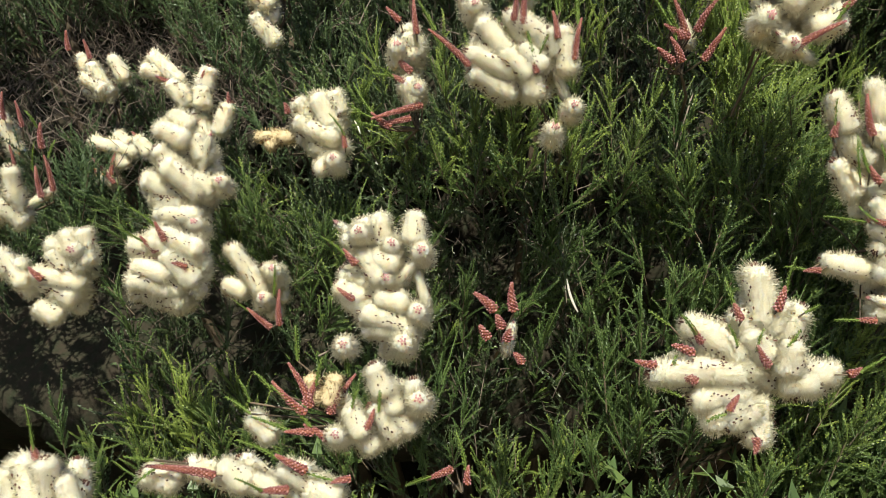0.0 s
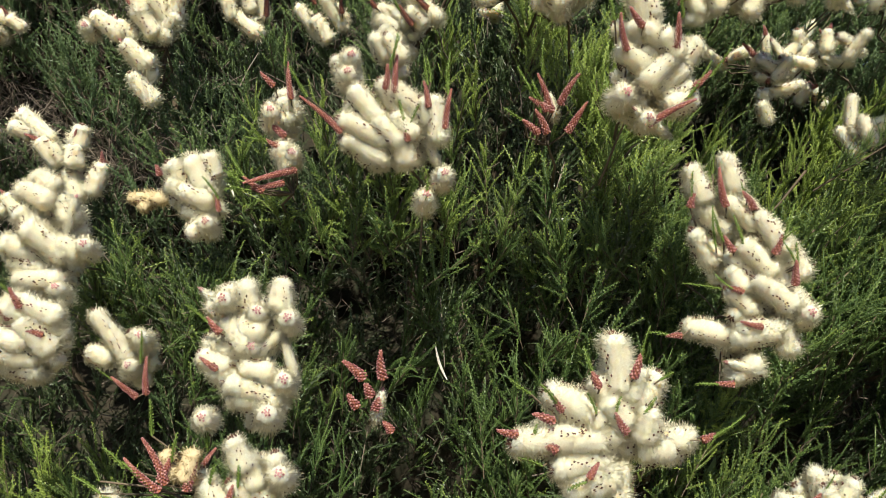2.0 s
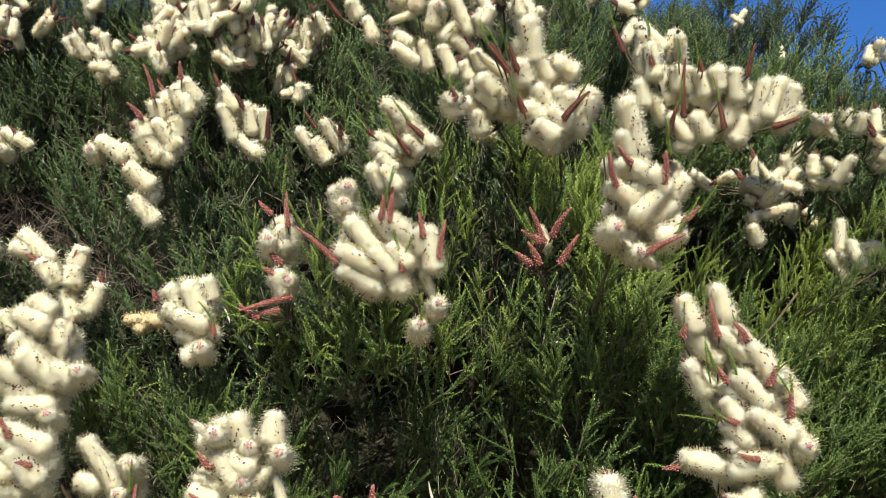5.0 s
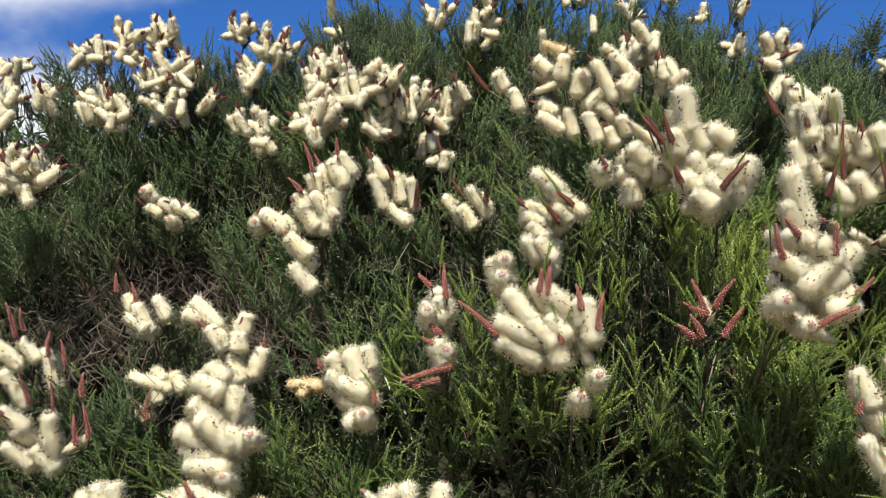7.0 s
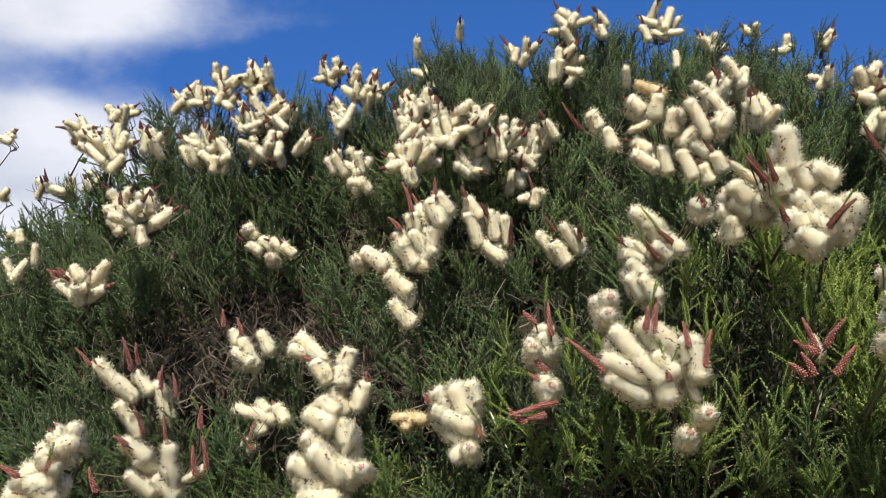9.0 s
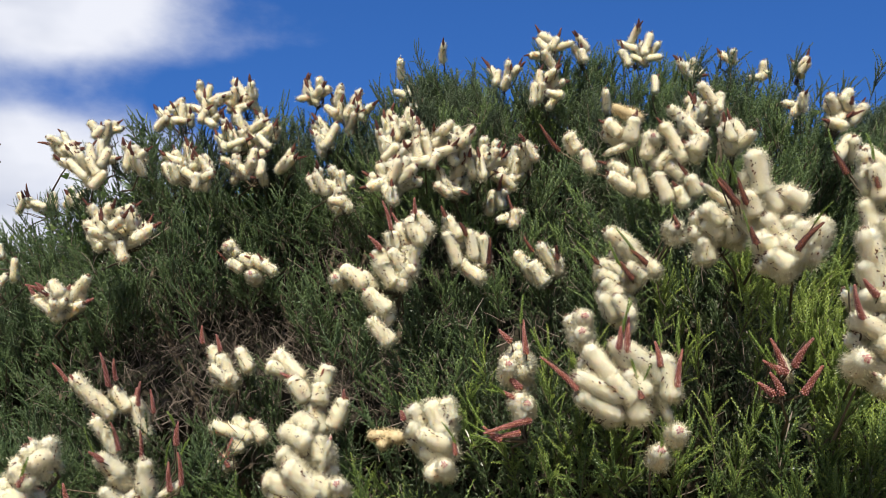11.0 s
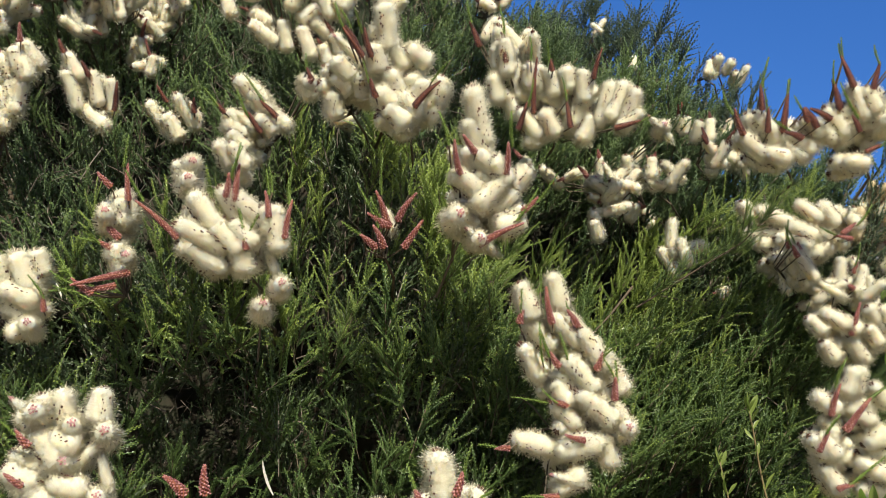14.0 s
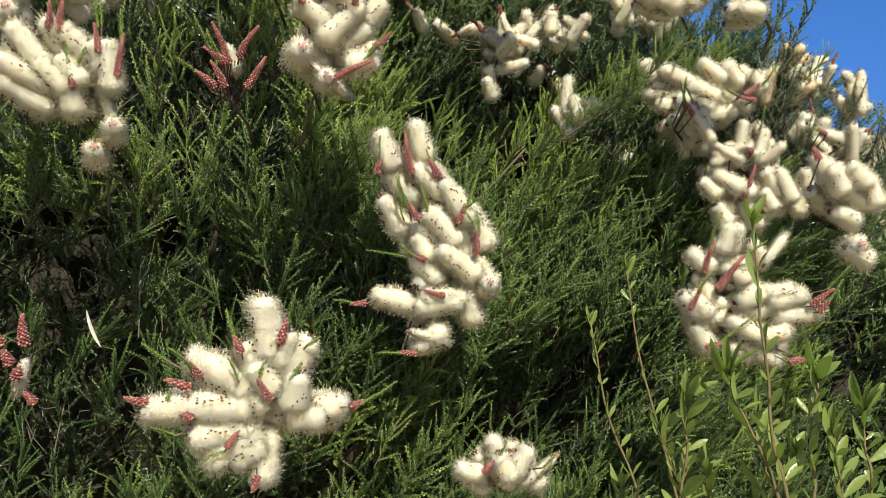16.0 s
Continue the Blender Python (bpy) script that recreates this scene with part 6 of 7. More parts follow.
brush(c, -6, -16, 29, -6, -7, 62)

# ---- the shrub's form: its leafy surface lies just behind the flowers ----
ANCHOR = []
for ob, root, bases, fat in CLUSTERS:
    at = root + (np.mean(bases, axis=0) if bases else 0)
    # boughs that reach out over the eastern shoulder do not shape it
    if not (at[0] > 0.5 and at[2] > 1.56 and at[1] < 0.8):
        ANCHOR.append(at)
ANCHOR.append(np.array((0.91, 0.89, 1.53)))
ANCHOR.append(np.array((0.97, 0.86, 1.49)))
ANCHOR.append(np.array((0.69, 0.94, 1.64)))
ANCHOR.append(np.array((0.77, 0.88, 1.58)))
ANCHOR.append(np.array((0.97, 0.83, 1.46)))
ANCHOR.append(np.array((0.44, 1.01, 1.71)))
ANCHOR.append(np.array((0.57, 1.01, 1.67)))
ANCHOR = np.array(ANCHOR)


def dent(x, z, cx, cz, rx, rz):
    return np.exp(-(((x - cx) / rx) ** 2 + ((z - cz) / rz) ** 2) ** 1.5)


def hollows(x, z):
    """Shaded hollows between the leafy boughs, 0 to about 1."""
    return (0.6 * dent(x, z, 0.202, 1.351, 0.113, 0.051)
            + 0.8 * dent(x, z, 0.020, 1.350, 0.090, 0.050)
            + 1.0 * dent(x, z, 0.551, 1.236, 0.091, 0.080)
            + 0.8 * dent(x, z, 0.104, 1.357, 0.083, 0.044)
            + 0.8 * dent(x, z, -0.224, 1.242, 0.110, 0.038)
            + 0.8 * dent(x, z, 0.015, 1.263, 0.069, 0.032)
            + 1.0 * dent(x, z, -0.507, 1.507, 0.189, 0.080)
            + 1.0 * dent(x, z, -0.257, 1.452, 0.087, 0.047)
            + 0.9 * dent(x, z, -0.633, 1.469, 0.083, 0.062)
            + 0.8 * dent(x, z, -0.555, 1.395, 0.086, 0.049)
            + 0.8 * dent(x, z, -0.368, 1.384, 0.034, 0.040)
            + 0.9 * dent(x, z, -0.357, 1.641, 0.069, 0.046)
            + 0.8 * dent(x, z, 0.369, 1.756, 0.042, 0.042)
            + 0.7 * dent(x, z, -0.022, 1.685, 0.038, 0.031)
            + 1.0 * dent(x, z, 0.617, 1.235, 0.080, 0.060)
            + 0.8 * dent(x, z, 0.601, 1.262, 0.048, 0.038)
            + 0.6 * dent(x, z, 0.514, 1.258, 0.043, 0.038)
            + 0.3 * dent(x, z, -0.238, 1.219, 0.092, 0.051)
            + 0.7 * dent(x, z, 0.129, 1.234, 0.088, 0.035)
            + 0.6 * dent(x, z, 0.095, 1.321, 0.096, 0.034)
            + 0.7 * dent(x, z, 0.484, 1.217, 0.075, 0.040)
            + 0.8 * dent(x, z, 0.066, 1.187, 0.078, 0.041))


def front(x, z, sigma=0.085):
    """How far back (y) the leafy surface lies at x, z."""
    x, z = np.atleast_1d(x), np.atleast_1d(z)
    d2 = (x[:, None] - ANCHOR[None, :, 0]) ** 2 + (z[:, None] - ANCHOR[None, :, 2]) ** 2 * 1.6
    w = np.exp(-d2 / (2 * sigma ** 2)) + 1e-4 / (d2 + 0.02) ** 2 * 0.02
    y = (w * ANCHOR[None, :, 1]).sum(1) / w.sum(1)
    low = np.clip((1.17 - z) / 0.5, 0, 1)
    y = y * (1 - low) + low * (0.62 + 0.5 * low * low)
    under = np.clip((1.345 - z) / 0.10, 0, 1)
    y = y + 0.15 * under * under * (3 - 2 * under) * np.clip((z - 0.9) / 0.2, 0, 1) * np.clip((0.40 - x) / 0.2, 0.2, 1)
    return y + 0.025 + 0.13 * np.clip(hollows(x, z), 0, 1.1)


TOP_X = (-1.45, -1.25, -1.1, -0.98, -0.9, -0.76, -0.6, -0.42, -0.26, -0.14, 0.0, 0.12, 0.34, 0.40, 0.46, 0.55, 0.65, 0.74, 0.82, 0.95, 1.1, 1.35, 1.6, 1.85)
TOP_Z = (0.9, 1.64, 1.74, 1.755, 1.79, 1.84, 1.88, 1.88, 1.965, 2.0, 2.0, 2.01, 2.0, 1.93, 1.87, 1.78, 1.735, 1.72, 1.685, 1.60, 1.535, 1.46, 1.3, 0.8)


def top(x):
    wave = 0.022 * np.sin(np.asarray(x) * 23.0) + 0.016 * np.sin(np.asarray(x) * 51.0 + 1.0)
    return np.interp(x, TOP_X, TOP_Z) + wave


def surface_points(count, zlow, generator, west=-1.25, east=1.2):
    """Random places on the leafy surface, even by area, with the outward normal."""
    n = count * 5
    x = generator.uniform(west, east, n)
    z = generator.uniform(zlow, 2.0, n)
    keep = (z < top(x) - 0.01) & ((z > 1.24) | (x > -0.42) | (z < 1.0))
    x, z = x[keep], z[keep]
    y = front(x, z)
    e = 0.015
    dx, dz = (front(x + e, z) - y) / e, (front(x, z + e) - y) / e
    dx, dz = np.clip(dx, -3, 3), np.clip(dz, -3, 3)
    area = np.sqrt(1 + dx ** 2 + dz ** 2)
    pick = generator.random(len(x)) < area / 3.5
    x, y, z, dx, dz, area = [a[pick] for a in (x, y, z, dx, dz, area)]
    nrm = np.stack((dx, -np.ones_like(dx), dz), axis=1) / area[:, None]
    return np.stack((x, y, z), axis=1)[:count], nrm[:count]


# ---- leafy sprigs ----
def sprig(twigs, length, step, leaf, width, seed, spread=0.5, joints=4, kite=True):
    """A woody stem with upright leafy twigs along it, some of them forking."""
    r = np.random.default_rng(seed)
    stem = 0.062
    line = np.stack((np.linspace(0, 0.012, 4) * r.normal(0, 1), np.linspace(0, 0.012, 4) * r.normal(0, 1), np.linspace(0, stem, 4)), axis=1)
    pieces = [tube(line, (0.0006, 0.0009, 0.0009, 0.0006), 3, 1)]
    for i in range(twigs):
        v, f, m, g = twig_pieces(length * r.uniform(0.45, 1.2), step, leaf, width, seed * 31 + i, 0.2, joints=joints, kite=kite)
        u = 0.12 + 0.88 * (i + r.random()) / twigs
        a = i * 2.4 + r.normal(0, 0.3)
        tilt = spread * r.uniform(0.4, 1.25) * (1.2 - 0.75 * u)
        way = (math.cos(a) * math.sin(tilt), math.sin(a) * math.sin(tilt), math.cos(tilt))
        v = v @ frame_of(way).T + np.array((line[-1][0] * u, line[-1][1] * u, stem * u))
        pieces.append((v, f, m, g))
    return merge(pieces)


NEAR = [sprig(12, 0.038, 0.0019, 0.0027, 0.0024, 200 + i, 0.75, 3) for i in range(10)]
FAR = [sprig(11, 0.040, 0.0030, 0.0038, 0.0034, 300 + i, 0.75, 3, False) for i in range(8)]
INNER = [sprig(9, 0.042, 0.0042, 0.0048, 0.0038, 450 + i, 0.8, 3, False) for i in range(5)]
COARSE = [sprig(7, 0.07, 0.011, 0.012, 0.008, 400 + i, 0.8, 3, False) for i in range(4)]


def poses(points, normals, generator, inset, up=1.0, out=0.42, wild=0.22):
    """Turns and places for sprigs whose tips reach about the surface; they fan out to both sides of the shrub."""
    n = len(points)
    way = np.array((0, 0, up)) + normals * out + generator.normal(0, wild, (n, 3))
    drift = np.array([noise.noise(Vector((p[0] * 6, p[1] * 6, p[2] * 6 + 20))) for p in points])
    way[:, 0] += np.clip(0.75 * (points[:, 0] - 0.05), -0.35, 0.4) + 0.5 * drift
    way /= np.linalg.norm(way, axis=1)[:, None]
    size = generator.uniform(0.75, 1.2, n)
    root = points - way * (0.088 * size)[:, None] - normals * generator.uniform(inset[0], inset[1], n)[:, None]
    spin = generator.uniform(0, 6.28, n)
    turns = []
    for w, s in zip(way, spin):
        m = frame_of(w)
        c, d = math.cos(s), math.sin(s)
        turns.append(m @ np.array(((c, -d, 0), (d, c, 0), (0, 0, 1))))
    return root, np.array(turns), size


def scatter(kinds, root, turns, size, generator, tone_shift=0.0):
    """Joins sprigs; whole patches and single sprigs are fresher or older, with shade painted in."""
    out = []
    for p, m, s in zip(root, turns, size):
        v, f, k, g = kinds[generator.integers(len(kinds))]
        # shade painted into the leaf colour: darker low down and in the west
        patch = 0.55 * noise.noise(Vector((p[0] * 5, p[1] * 5, p[2] * 5 + 9))) + generator.normal(0, 0.12) + tone_shift + 1.7 * (min(1.58, max(1.2, p[2])) - 1.36) - 0.35 * min(1, max(0, (-p[0] - 0.25) / 0.3))
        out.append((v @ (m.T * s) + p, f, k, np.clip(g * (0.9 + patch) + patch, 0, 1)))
    return merge(out)


origin = np.array(shrub.location)


def foliage(name, data, mats, label):
    v, f, m, g = data
    ob = part(name, mesh_from(name, v - origin, f, mats, m, g), shrub, None, label)
    return tagged(ob, kind="stuff")


pts, nrm = surface_points(2350, 1.05, rng)

# gaps: the leaves stand in clumps, and the western hollow is nearly bare
clump = np.array([noise.noise(Vector((p[0] * 7.5, p[1] * 6, p[2] * 7.5))) + 0.5 * noise.noise(Vector((p[0] * 19, p[1] * 15, p[2] * 19 + 5))) for p in pts])
hollow = hollows(pts[:, 0], pts[:, 2])
keep = clump + 0.56 + 0.12 * (pts[:, 2] > 1.38) - hollow * (0.20 + 0.95 * np.clip((-0.15 - pts[:, 0]) / 0.15, 0, 1) + 0.10 * ((pts[:, 0] > 0.12) & (pts[:, 2] < 1.36))) > rng.uniform(-0.1, 0.1, len(pts))
pts, nrm = pts[keep], nrm[keep]
# the eastern slope is the densest
p5, n5 = surface_points(9000, 1.25, rng)
east = (p5[:, 0] > 0.24) & (p5[:, 0] < 0.9) & (p5[:, 2] > 1.36) & (hollows(p5[:, 0], p5[:, 2]) < 0.3)
pts, nrm = np.concatenate((pts, p5[east][:420])), np.concatenate((nrm, n5[east][:420]))
# leaves that hide a flower head from the camera are pushed back or dropped
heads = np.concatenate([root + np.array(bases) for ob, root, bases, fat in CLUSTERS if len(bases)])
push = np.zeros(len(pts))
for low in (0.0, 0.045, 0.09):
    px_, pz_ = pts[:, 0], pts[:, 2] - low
    # sight lines run to the camera's start, at x 0 and z 1.5
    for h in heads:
        sight_slant = (h[1] - pts[:, 1]) * 0.9
        hit = ((px_ - h[0] + h[0] * sight_slant) ** 2 + (pz_ - h[2] + (h[2] - 1.5) * sight_slant) ** 2 < 0.025 ** 2) & (pts[:, 1] < h[1] + 0.03)
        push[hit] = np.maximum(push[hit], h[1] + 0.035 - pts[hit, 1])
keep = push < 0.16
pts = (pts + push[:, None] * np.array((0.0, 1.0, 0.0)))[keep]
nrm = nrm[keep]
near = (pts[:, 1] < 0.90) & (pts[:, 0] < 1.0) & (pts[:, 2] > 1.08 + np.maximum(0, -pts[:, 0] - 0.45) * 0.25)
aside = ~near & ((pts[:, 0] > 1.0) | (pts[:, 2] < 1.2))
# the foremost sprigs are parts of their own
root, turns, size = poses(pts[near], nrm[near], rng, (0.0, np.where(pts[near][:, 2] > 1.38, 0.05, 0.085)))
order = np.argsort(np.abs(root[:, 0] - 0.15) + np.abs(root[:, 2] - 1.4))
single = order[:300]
SPRIG = [[mesh_from("leafy_sprig", v, f, (LEAF, BARK), m, np.clip(g * (0.9 + tone_shift) + tone_shift, 0, 1)) for v, f, m, g in NEAR[:6]] for tone_shift in (-0.3, -0.15, 0.0, 0.15, 0.3)]
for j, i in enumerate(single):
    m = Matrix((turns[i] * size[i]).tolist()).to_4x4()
    # height picks the copy: lower sprigs have shade painted into their colour
    tone_at = int(np.clip((root[i][2] - 1.20) / 0.055 + rng.normal(0, 0.8), 0, 4.9))
    part("leafy_sprig", SPRIG[tone_at][j % 6], shrub, Matrix.Translation(root[i] - origin) @ m)
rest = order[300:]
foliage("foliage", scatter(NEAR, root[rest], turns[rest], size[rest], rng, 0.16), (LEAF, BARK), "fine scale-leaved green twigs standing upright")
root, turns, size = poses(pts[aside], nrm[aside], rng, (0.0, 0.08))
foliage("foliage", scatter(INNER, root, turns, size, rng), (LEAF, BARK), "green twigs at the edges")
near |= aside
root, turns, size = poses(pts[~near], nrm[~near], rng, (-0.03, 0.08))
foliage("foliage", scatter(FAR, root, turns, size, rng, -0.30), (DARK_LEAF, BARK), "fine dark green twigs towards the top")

# pointed tufts that break the skyline
def tuft(x, y, z, count=12):
    p = np.array((x, y, z)) + rng.normal(0, 1, (count, 3)) * (0.035, 0.03, 0.03) - (0, 0, 0.03)
    n = np.tile((0.0, -0.2, 1.0), (count, 1))
    r_, t_, s_ = poses(p, n, rng, (0, 0.01), wild=0.16)
    return scatter(FAR, r_, t_, s_, rng, -0.4)


foliage("foliage", merge([
    tuft(-0.23, 1.44, 1.94),
    tuft(-0.25, 1.44, 1.95),
    tuft(-0.19, 1.46, 1.96),
    tuft(-0.21, 1.44, 1.93),
    tuft(-0.19, 1.44, 1.92),
    tuft(-0.25, 1.41, 1.91),
    tuft(-0.37, 1.42, 1.89),
    tuft(-0.41, 1.42, 1.88),
    tuft(-0.50, 1.40, 1.85),
    tuft(-0.54, 1.43, 1.86),
    tuft(-0.61, 1.43, 1.86),
    tuft(-0.66, 1.40, 1.84),
    tuft(-0.20, 1.44, 1.96),
    tuft(-0.17, 1.49, 1.99),
    tuft(-0.11, 1.43, 1.93),
    tuft(-0.02, 1.43, 1.96),
    tuft(0.16, 1.47, 1.96),
    tuft(0.21, 1.42, 1.92),
    tuft(0.34, 1.52, 2.00),
    tuft(0.36, 1.47, 1.96),
    tuft(0.42, 1.46, 1.94),
    tuft(0.47, 1.46, 1.95),
    tuft(0.52, 1.40, 1.95),
    tuft(0.54, 1.34, 1.88),
    tuft(0.29, 1.47, 1.93),
    tuft(0.10, 1.42, 1.92),
    tuft(0.05, 1.48, 1.97),
    tuft(-0.08, 1.38, 1.89),
    tuft(-0.15, 1.43, 1.93),
    tuft(-0.47, 1.39, 1.87),
    tuft(-0.44, 1.39, 1.86),
    tuft(-0.29, 1.36, 1.88),
    tuft(-0.25, 1.33, 1.86),
    tuft(0.83, 0.87, 1.60),
    tuft(0.90, 0.90, 1.57),
    tuft(0.94, 0.88, 1.55),
    tuft(0.92, 0.82, 1.52),
    tuft(0.77, 1.10, 1.73),
    tuft(0.77, 1.16, 1.74),
    tuft(0.67, 1.07, 1.70),
    tuft(0.75, 1.13, 1.745),
    tuft(0.79, 1.13, 1.735),
    tuft(0.83, 1.12, 1.71),
    tuft(0.72, 1.14, 1.72),
]), (BLUE_LEAF, BARK), "dark upright leaf tufts along the top")

# a close row of sprigs under the skyline
rx_ = np.concatenate((rng.uniform(-1.05, 0.56, 190), rng.uniform(-0.26, 0.56, 170)))
rz_ = top(rx_) - rng.uniform(-0.02, 0.09, 360)
ry_ = front(rx_, rz_) + rng.uniform(0.0, 0.08, 360)
root, turns, size = poses(np.stack((rx_, ry_, rz_), axis=1), np.tile((0.0, -0.2, 1.0), (360, 1)), rng, (0.0, 0.02))
foliage("foliage", scatter(FAR, root, turns, size, rng, -0.4), (DARK_LEAF, BARK), "dark green sprigs under the skyline")

# the low eastern side is closed with leaves as well
p8, n8 = surface_points(9000, 0.92, rng)
low = (p8[:, 0] > 0.34) & (p8[:, 0] < 1.08) & (p8[:, 2] < 1.43)
p8, n8 = p8[low][:850], n8[low][:850]
root, turns, size = poses(p8, n8, rng, (0.02, 0.13))
foliage("foliage", scatter(FAR, root, turns, size, rng, -0.15), (LEAF, BARK), "dark green twigs low on the shoulder")

# leaves behind the shoulder close it against the sky
bx_ = rng.uniform(0.42, 1.08, 330)
bz_ = top(bx_) - rng.uniform(0.0, 0.24, 330)
by_ = front(bx_, bz_) + rng.uniform(0.08, 0.26, 330)
root, turns, size = poses(np.stack((bx_, by_, bz_), axis=1), np.tile((0.0, -0.4, 0.9), (330, 1)), rng, (0.0, 0.02))
foliage("foliage", scatter(FAR, root, turns, size, rng, -0.3), (DARK_LEAF, BARK), "dark green sprigs behind the shoulder")

# inner leaves darkened as if shaded, bare twigs, and the shrub's near-black backing
p2, n2 = surface_points(1250, 1.05, rng)
bare = (hollows(p2[:, 0], p2[:, 2]) > 0.3) & (p2[:, 0] < -0.12) & (p2[:, 2] > 1.33) & (rng.random(len(p2)) < 0.85)
p2, n2 = p2[~bare], n2[~bare]
root, turns, size = poses(p2, n2, rng, (0.04, 0.14))
foliage("inner_foliage", scatter(INNER, root, turns, size, rng), (SHADE_LEAF, DEAD), "inner leaves with shade in their colour")
p6, n6 = surface_points(950, 1.05, rng)
bare = (hollows(p6[:, 0], p6[:, 2]) > 0.3) & (p6[:, 0] < -0.12) & (p6[:, 2] > 1.33) & (rng.random(len(p6)) < 0.65)
p6, n6 = p6[~bare], n6[~bare]
root, turns, size = poses(p6 + (0.0, 0.17, 0.0), n6, rng, (0.0, 0.06), wild=0.4)
foliage("inner_foliage", scatter(INNER, root, turns, size, rng), (SHADE_LEAF, DEAD), "shade-coloured leaves deep inside the shrub")
p7, n7 = surface_points(650, 1.05, rng)
bare = (hollows(p7[:, 0], p7[:, 2]) > 0.3) & (p7[:, 0] < -0.12) & (p7[:, 2] > 1.33) & (rng.random(len(p7)) < 0.5)
p7, n7 = p7[~bare], n7[~bare]
root, turns, size = poses(p7 + (0.0, 0.27, 0.0), n7, rng, (0.0, 0.06), wild=0.4)
foliage("inner_foliage", scatter(INNER, root, turns, size, rng), (SHADE_LEAF, DEAD), "shade-coloured leaves in the heart of the shrub")
p3, n3 = surface_points(3900, 1.05, rng)
west = (hollows(p3[:, 0], p3[:, 2]) > 0.35) & (p3[:, 0] < -0.12)
p3 = np.concatenate([p3] + [p3[west] + rng.normal(0, 0.02, (west.sum(), 3)) for k in range(9)])
n3 = np.concatenate([n3] + [n3[west]] * 9)
dead = []
for p, n in zip(p3, n3):
    a = p + np.array((0.0, rng.uniform(0.05, 0.36), 0.0))
    w = np.array((rng.normal(0, 0.6), rng.normal(0, 0.5) - 0.1, rng.uniform(0.1, 1.0)))
    w /= np.linalg.norm(w)
    L, bend = rng.uniform(0.012, 0.05), rng.normal(0, 0.004, 3)
    r0 = rng.choice((0.0006, 0.0009, 0.0014, 0.0022), p=(0.60, 0.34, 0.06, 0.0))
    dead.append(tube([a - w * L * 0.5, a + bend, a + w * L * 0.5], (r0, r0 * 0.85, r0 * 0.5), 3))
foliage("dead_wood", merge(dead), (DEAD,), "grey-brown bare twigs in the shade")

# lower skirt and the far side
p4, n4 = surface_points(1500, 0.12, rng, -1.4, 1.75)
low = (p4[:, 2] < 0.98) | (((p4[:, 0] < -1.2) | (p4[:, 0] > 1.15)) & (p4[:, 2] < top(p4[:, 0]) - 0.09))
root, turns, size = poses(p4[low], n4[low], rng, (0.0, 0.05))
pieces = [scatter(COARSE, root, turns, size * 1.9, rng, -0.4)]
bx = rng.uniform(-1.35, 1.7, 420)
bz = rng.uniform(0.1, 1.0, 420) * (top(bx) - 0.05)
by = 2.35 - 0.75 * (bz / 2.0) ** 2 - 0.35 * (bx / 1.3) ** 2 + rng.normal(0, 0.03, 420)
bn = np.stack((bx * 0.4, np.ones_like(bx), bz * 0.5), axis=1)
bn /= np.linalg.norm(bn, axis=1)[:, None]
root, turns, size = poses(np.stack((bx, by, bz), axis=1), bn, rng, (0.0, 0.05))
pieces.append(scatter(COARSE, root, turns, size * 2.3, rng))
tx = rng.uniform(-1.3, 1.62, 620)
s = rng.uniform(0.12, 1, 620)
tz = top(tx) - 0.14 - 0.06 * s
ty = front(tx, top(tx)) * (1 - s) + 2.05 * s
root, turns, size = poses(np.stack((tx, ty, tz), axis=1), np.tile((0.0, 0.1, 1.0), (620, 1)), rng, (0.0, 0.05))
pieces.append(scatter(COARSE, root, turns, size * 1.8, rng, -0.4))
# both ends of the shrub
for end, face in ((-1.3, -1.0), (1.65, 1.0)):
    ez = rng.uniform(0.08, 1.0, 260) * (float(top(end)) - 0.06)
    ey = rng.uniform(0.0, 1.0, 260)
    ey = front(np.full(260, end), ez) * (1 - ey) + (2.0 - 0.3 * ez) * ey
    ex = end + face * (0.04 + 0.08 * np.sin(ez * 3.0)) + rng.normal(0, 0.03, 260)
    root, turns, size = poses(np.stack((ex, ey, ez), axis=1), np.tile((face, 0.0, 0.3), (260, 1)), rng, (0.0, 0.05))
    pieces.append(scatter(COARSE, root, turns, size * 2.2, rng))
foliage("foliage", merge(pieces), (LEAF, BARK), "coarser foliage of the skirt and far side")

# heart: an added lumpy shell well behind the leaves, coloured as deep shade
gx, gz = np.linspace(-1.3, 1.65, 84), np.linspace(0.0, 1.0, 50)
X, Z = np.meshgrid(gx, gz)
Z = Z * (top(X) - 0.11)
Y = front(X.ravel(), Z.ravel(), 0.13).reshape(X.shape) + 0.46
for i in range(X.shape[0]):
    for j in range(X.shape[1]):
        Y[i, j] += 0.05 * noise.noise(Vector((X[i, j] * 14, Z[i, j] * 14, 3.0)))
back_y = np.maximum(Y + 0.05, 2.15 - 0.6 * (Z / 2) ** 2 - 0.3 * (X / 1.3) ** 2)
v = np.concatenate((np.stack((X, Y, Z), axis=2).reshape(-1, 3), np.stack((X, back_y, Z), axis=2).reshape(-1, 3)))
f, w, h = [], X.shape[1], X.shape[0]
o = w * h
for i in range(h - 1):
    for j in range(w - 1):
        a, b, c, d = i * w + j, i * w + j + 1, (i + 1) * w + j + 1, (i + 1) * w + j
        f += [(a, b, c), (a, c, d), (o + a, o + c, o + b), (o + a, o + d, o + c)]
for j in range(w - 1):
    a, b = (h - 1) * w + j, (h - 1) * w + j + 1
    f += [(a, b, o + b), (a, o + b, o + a)]
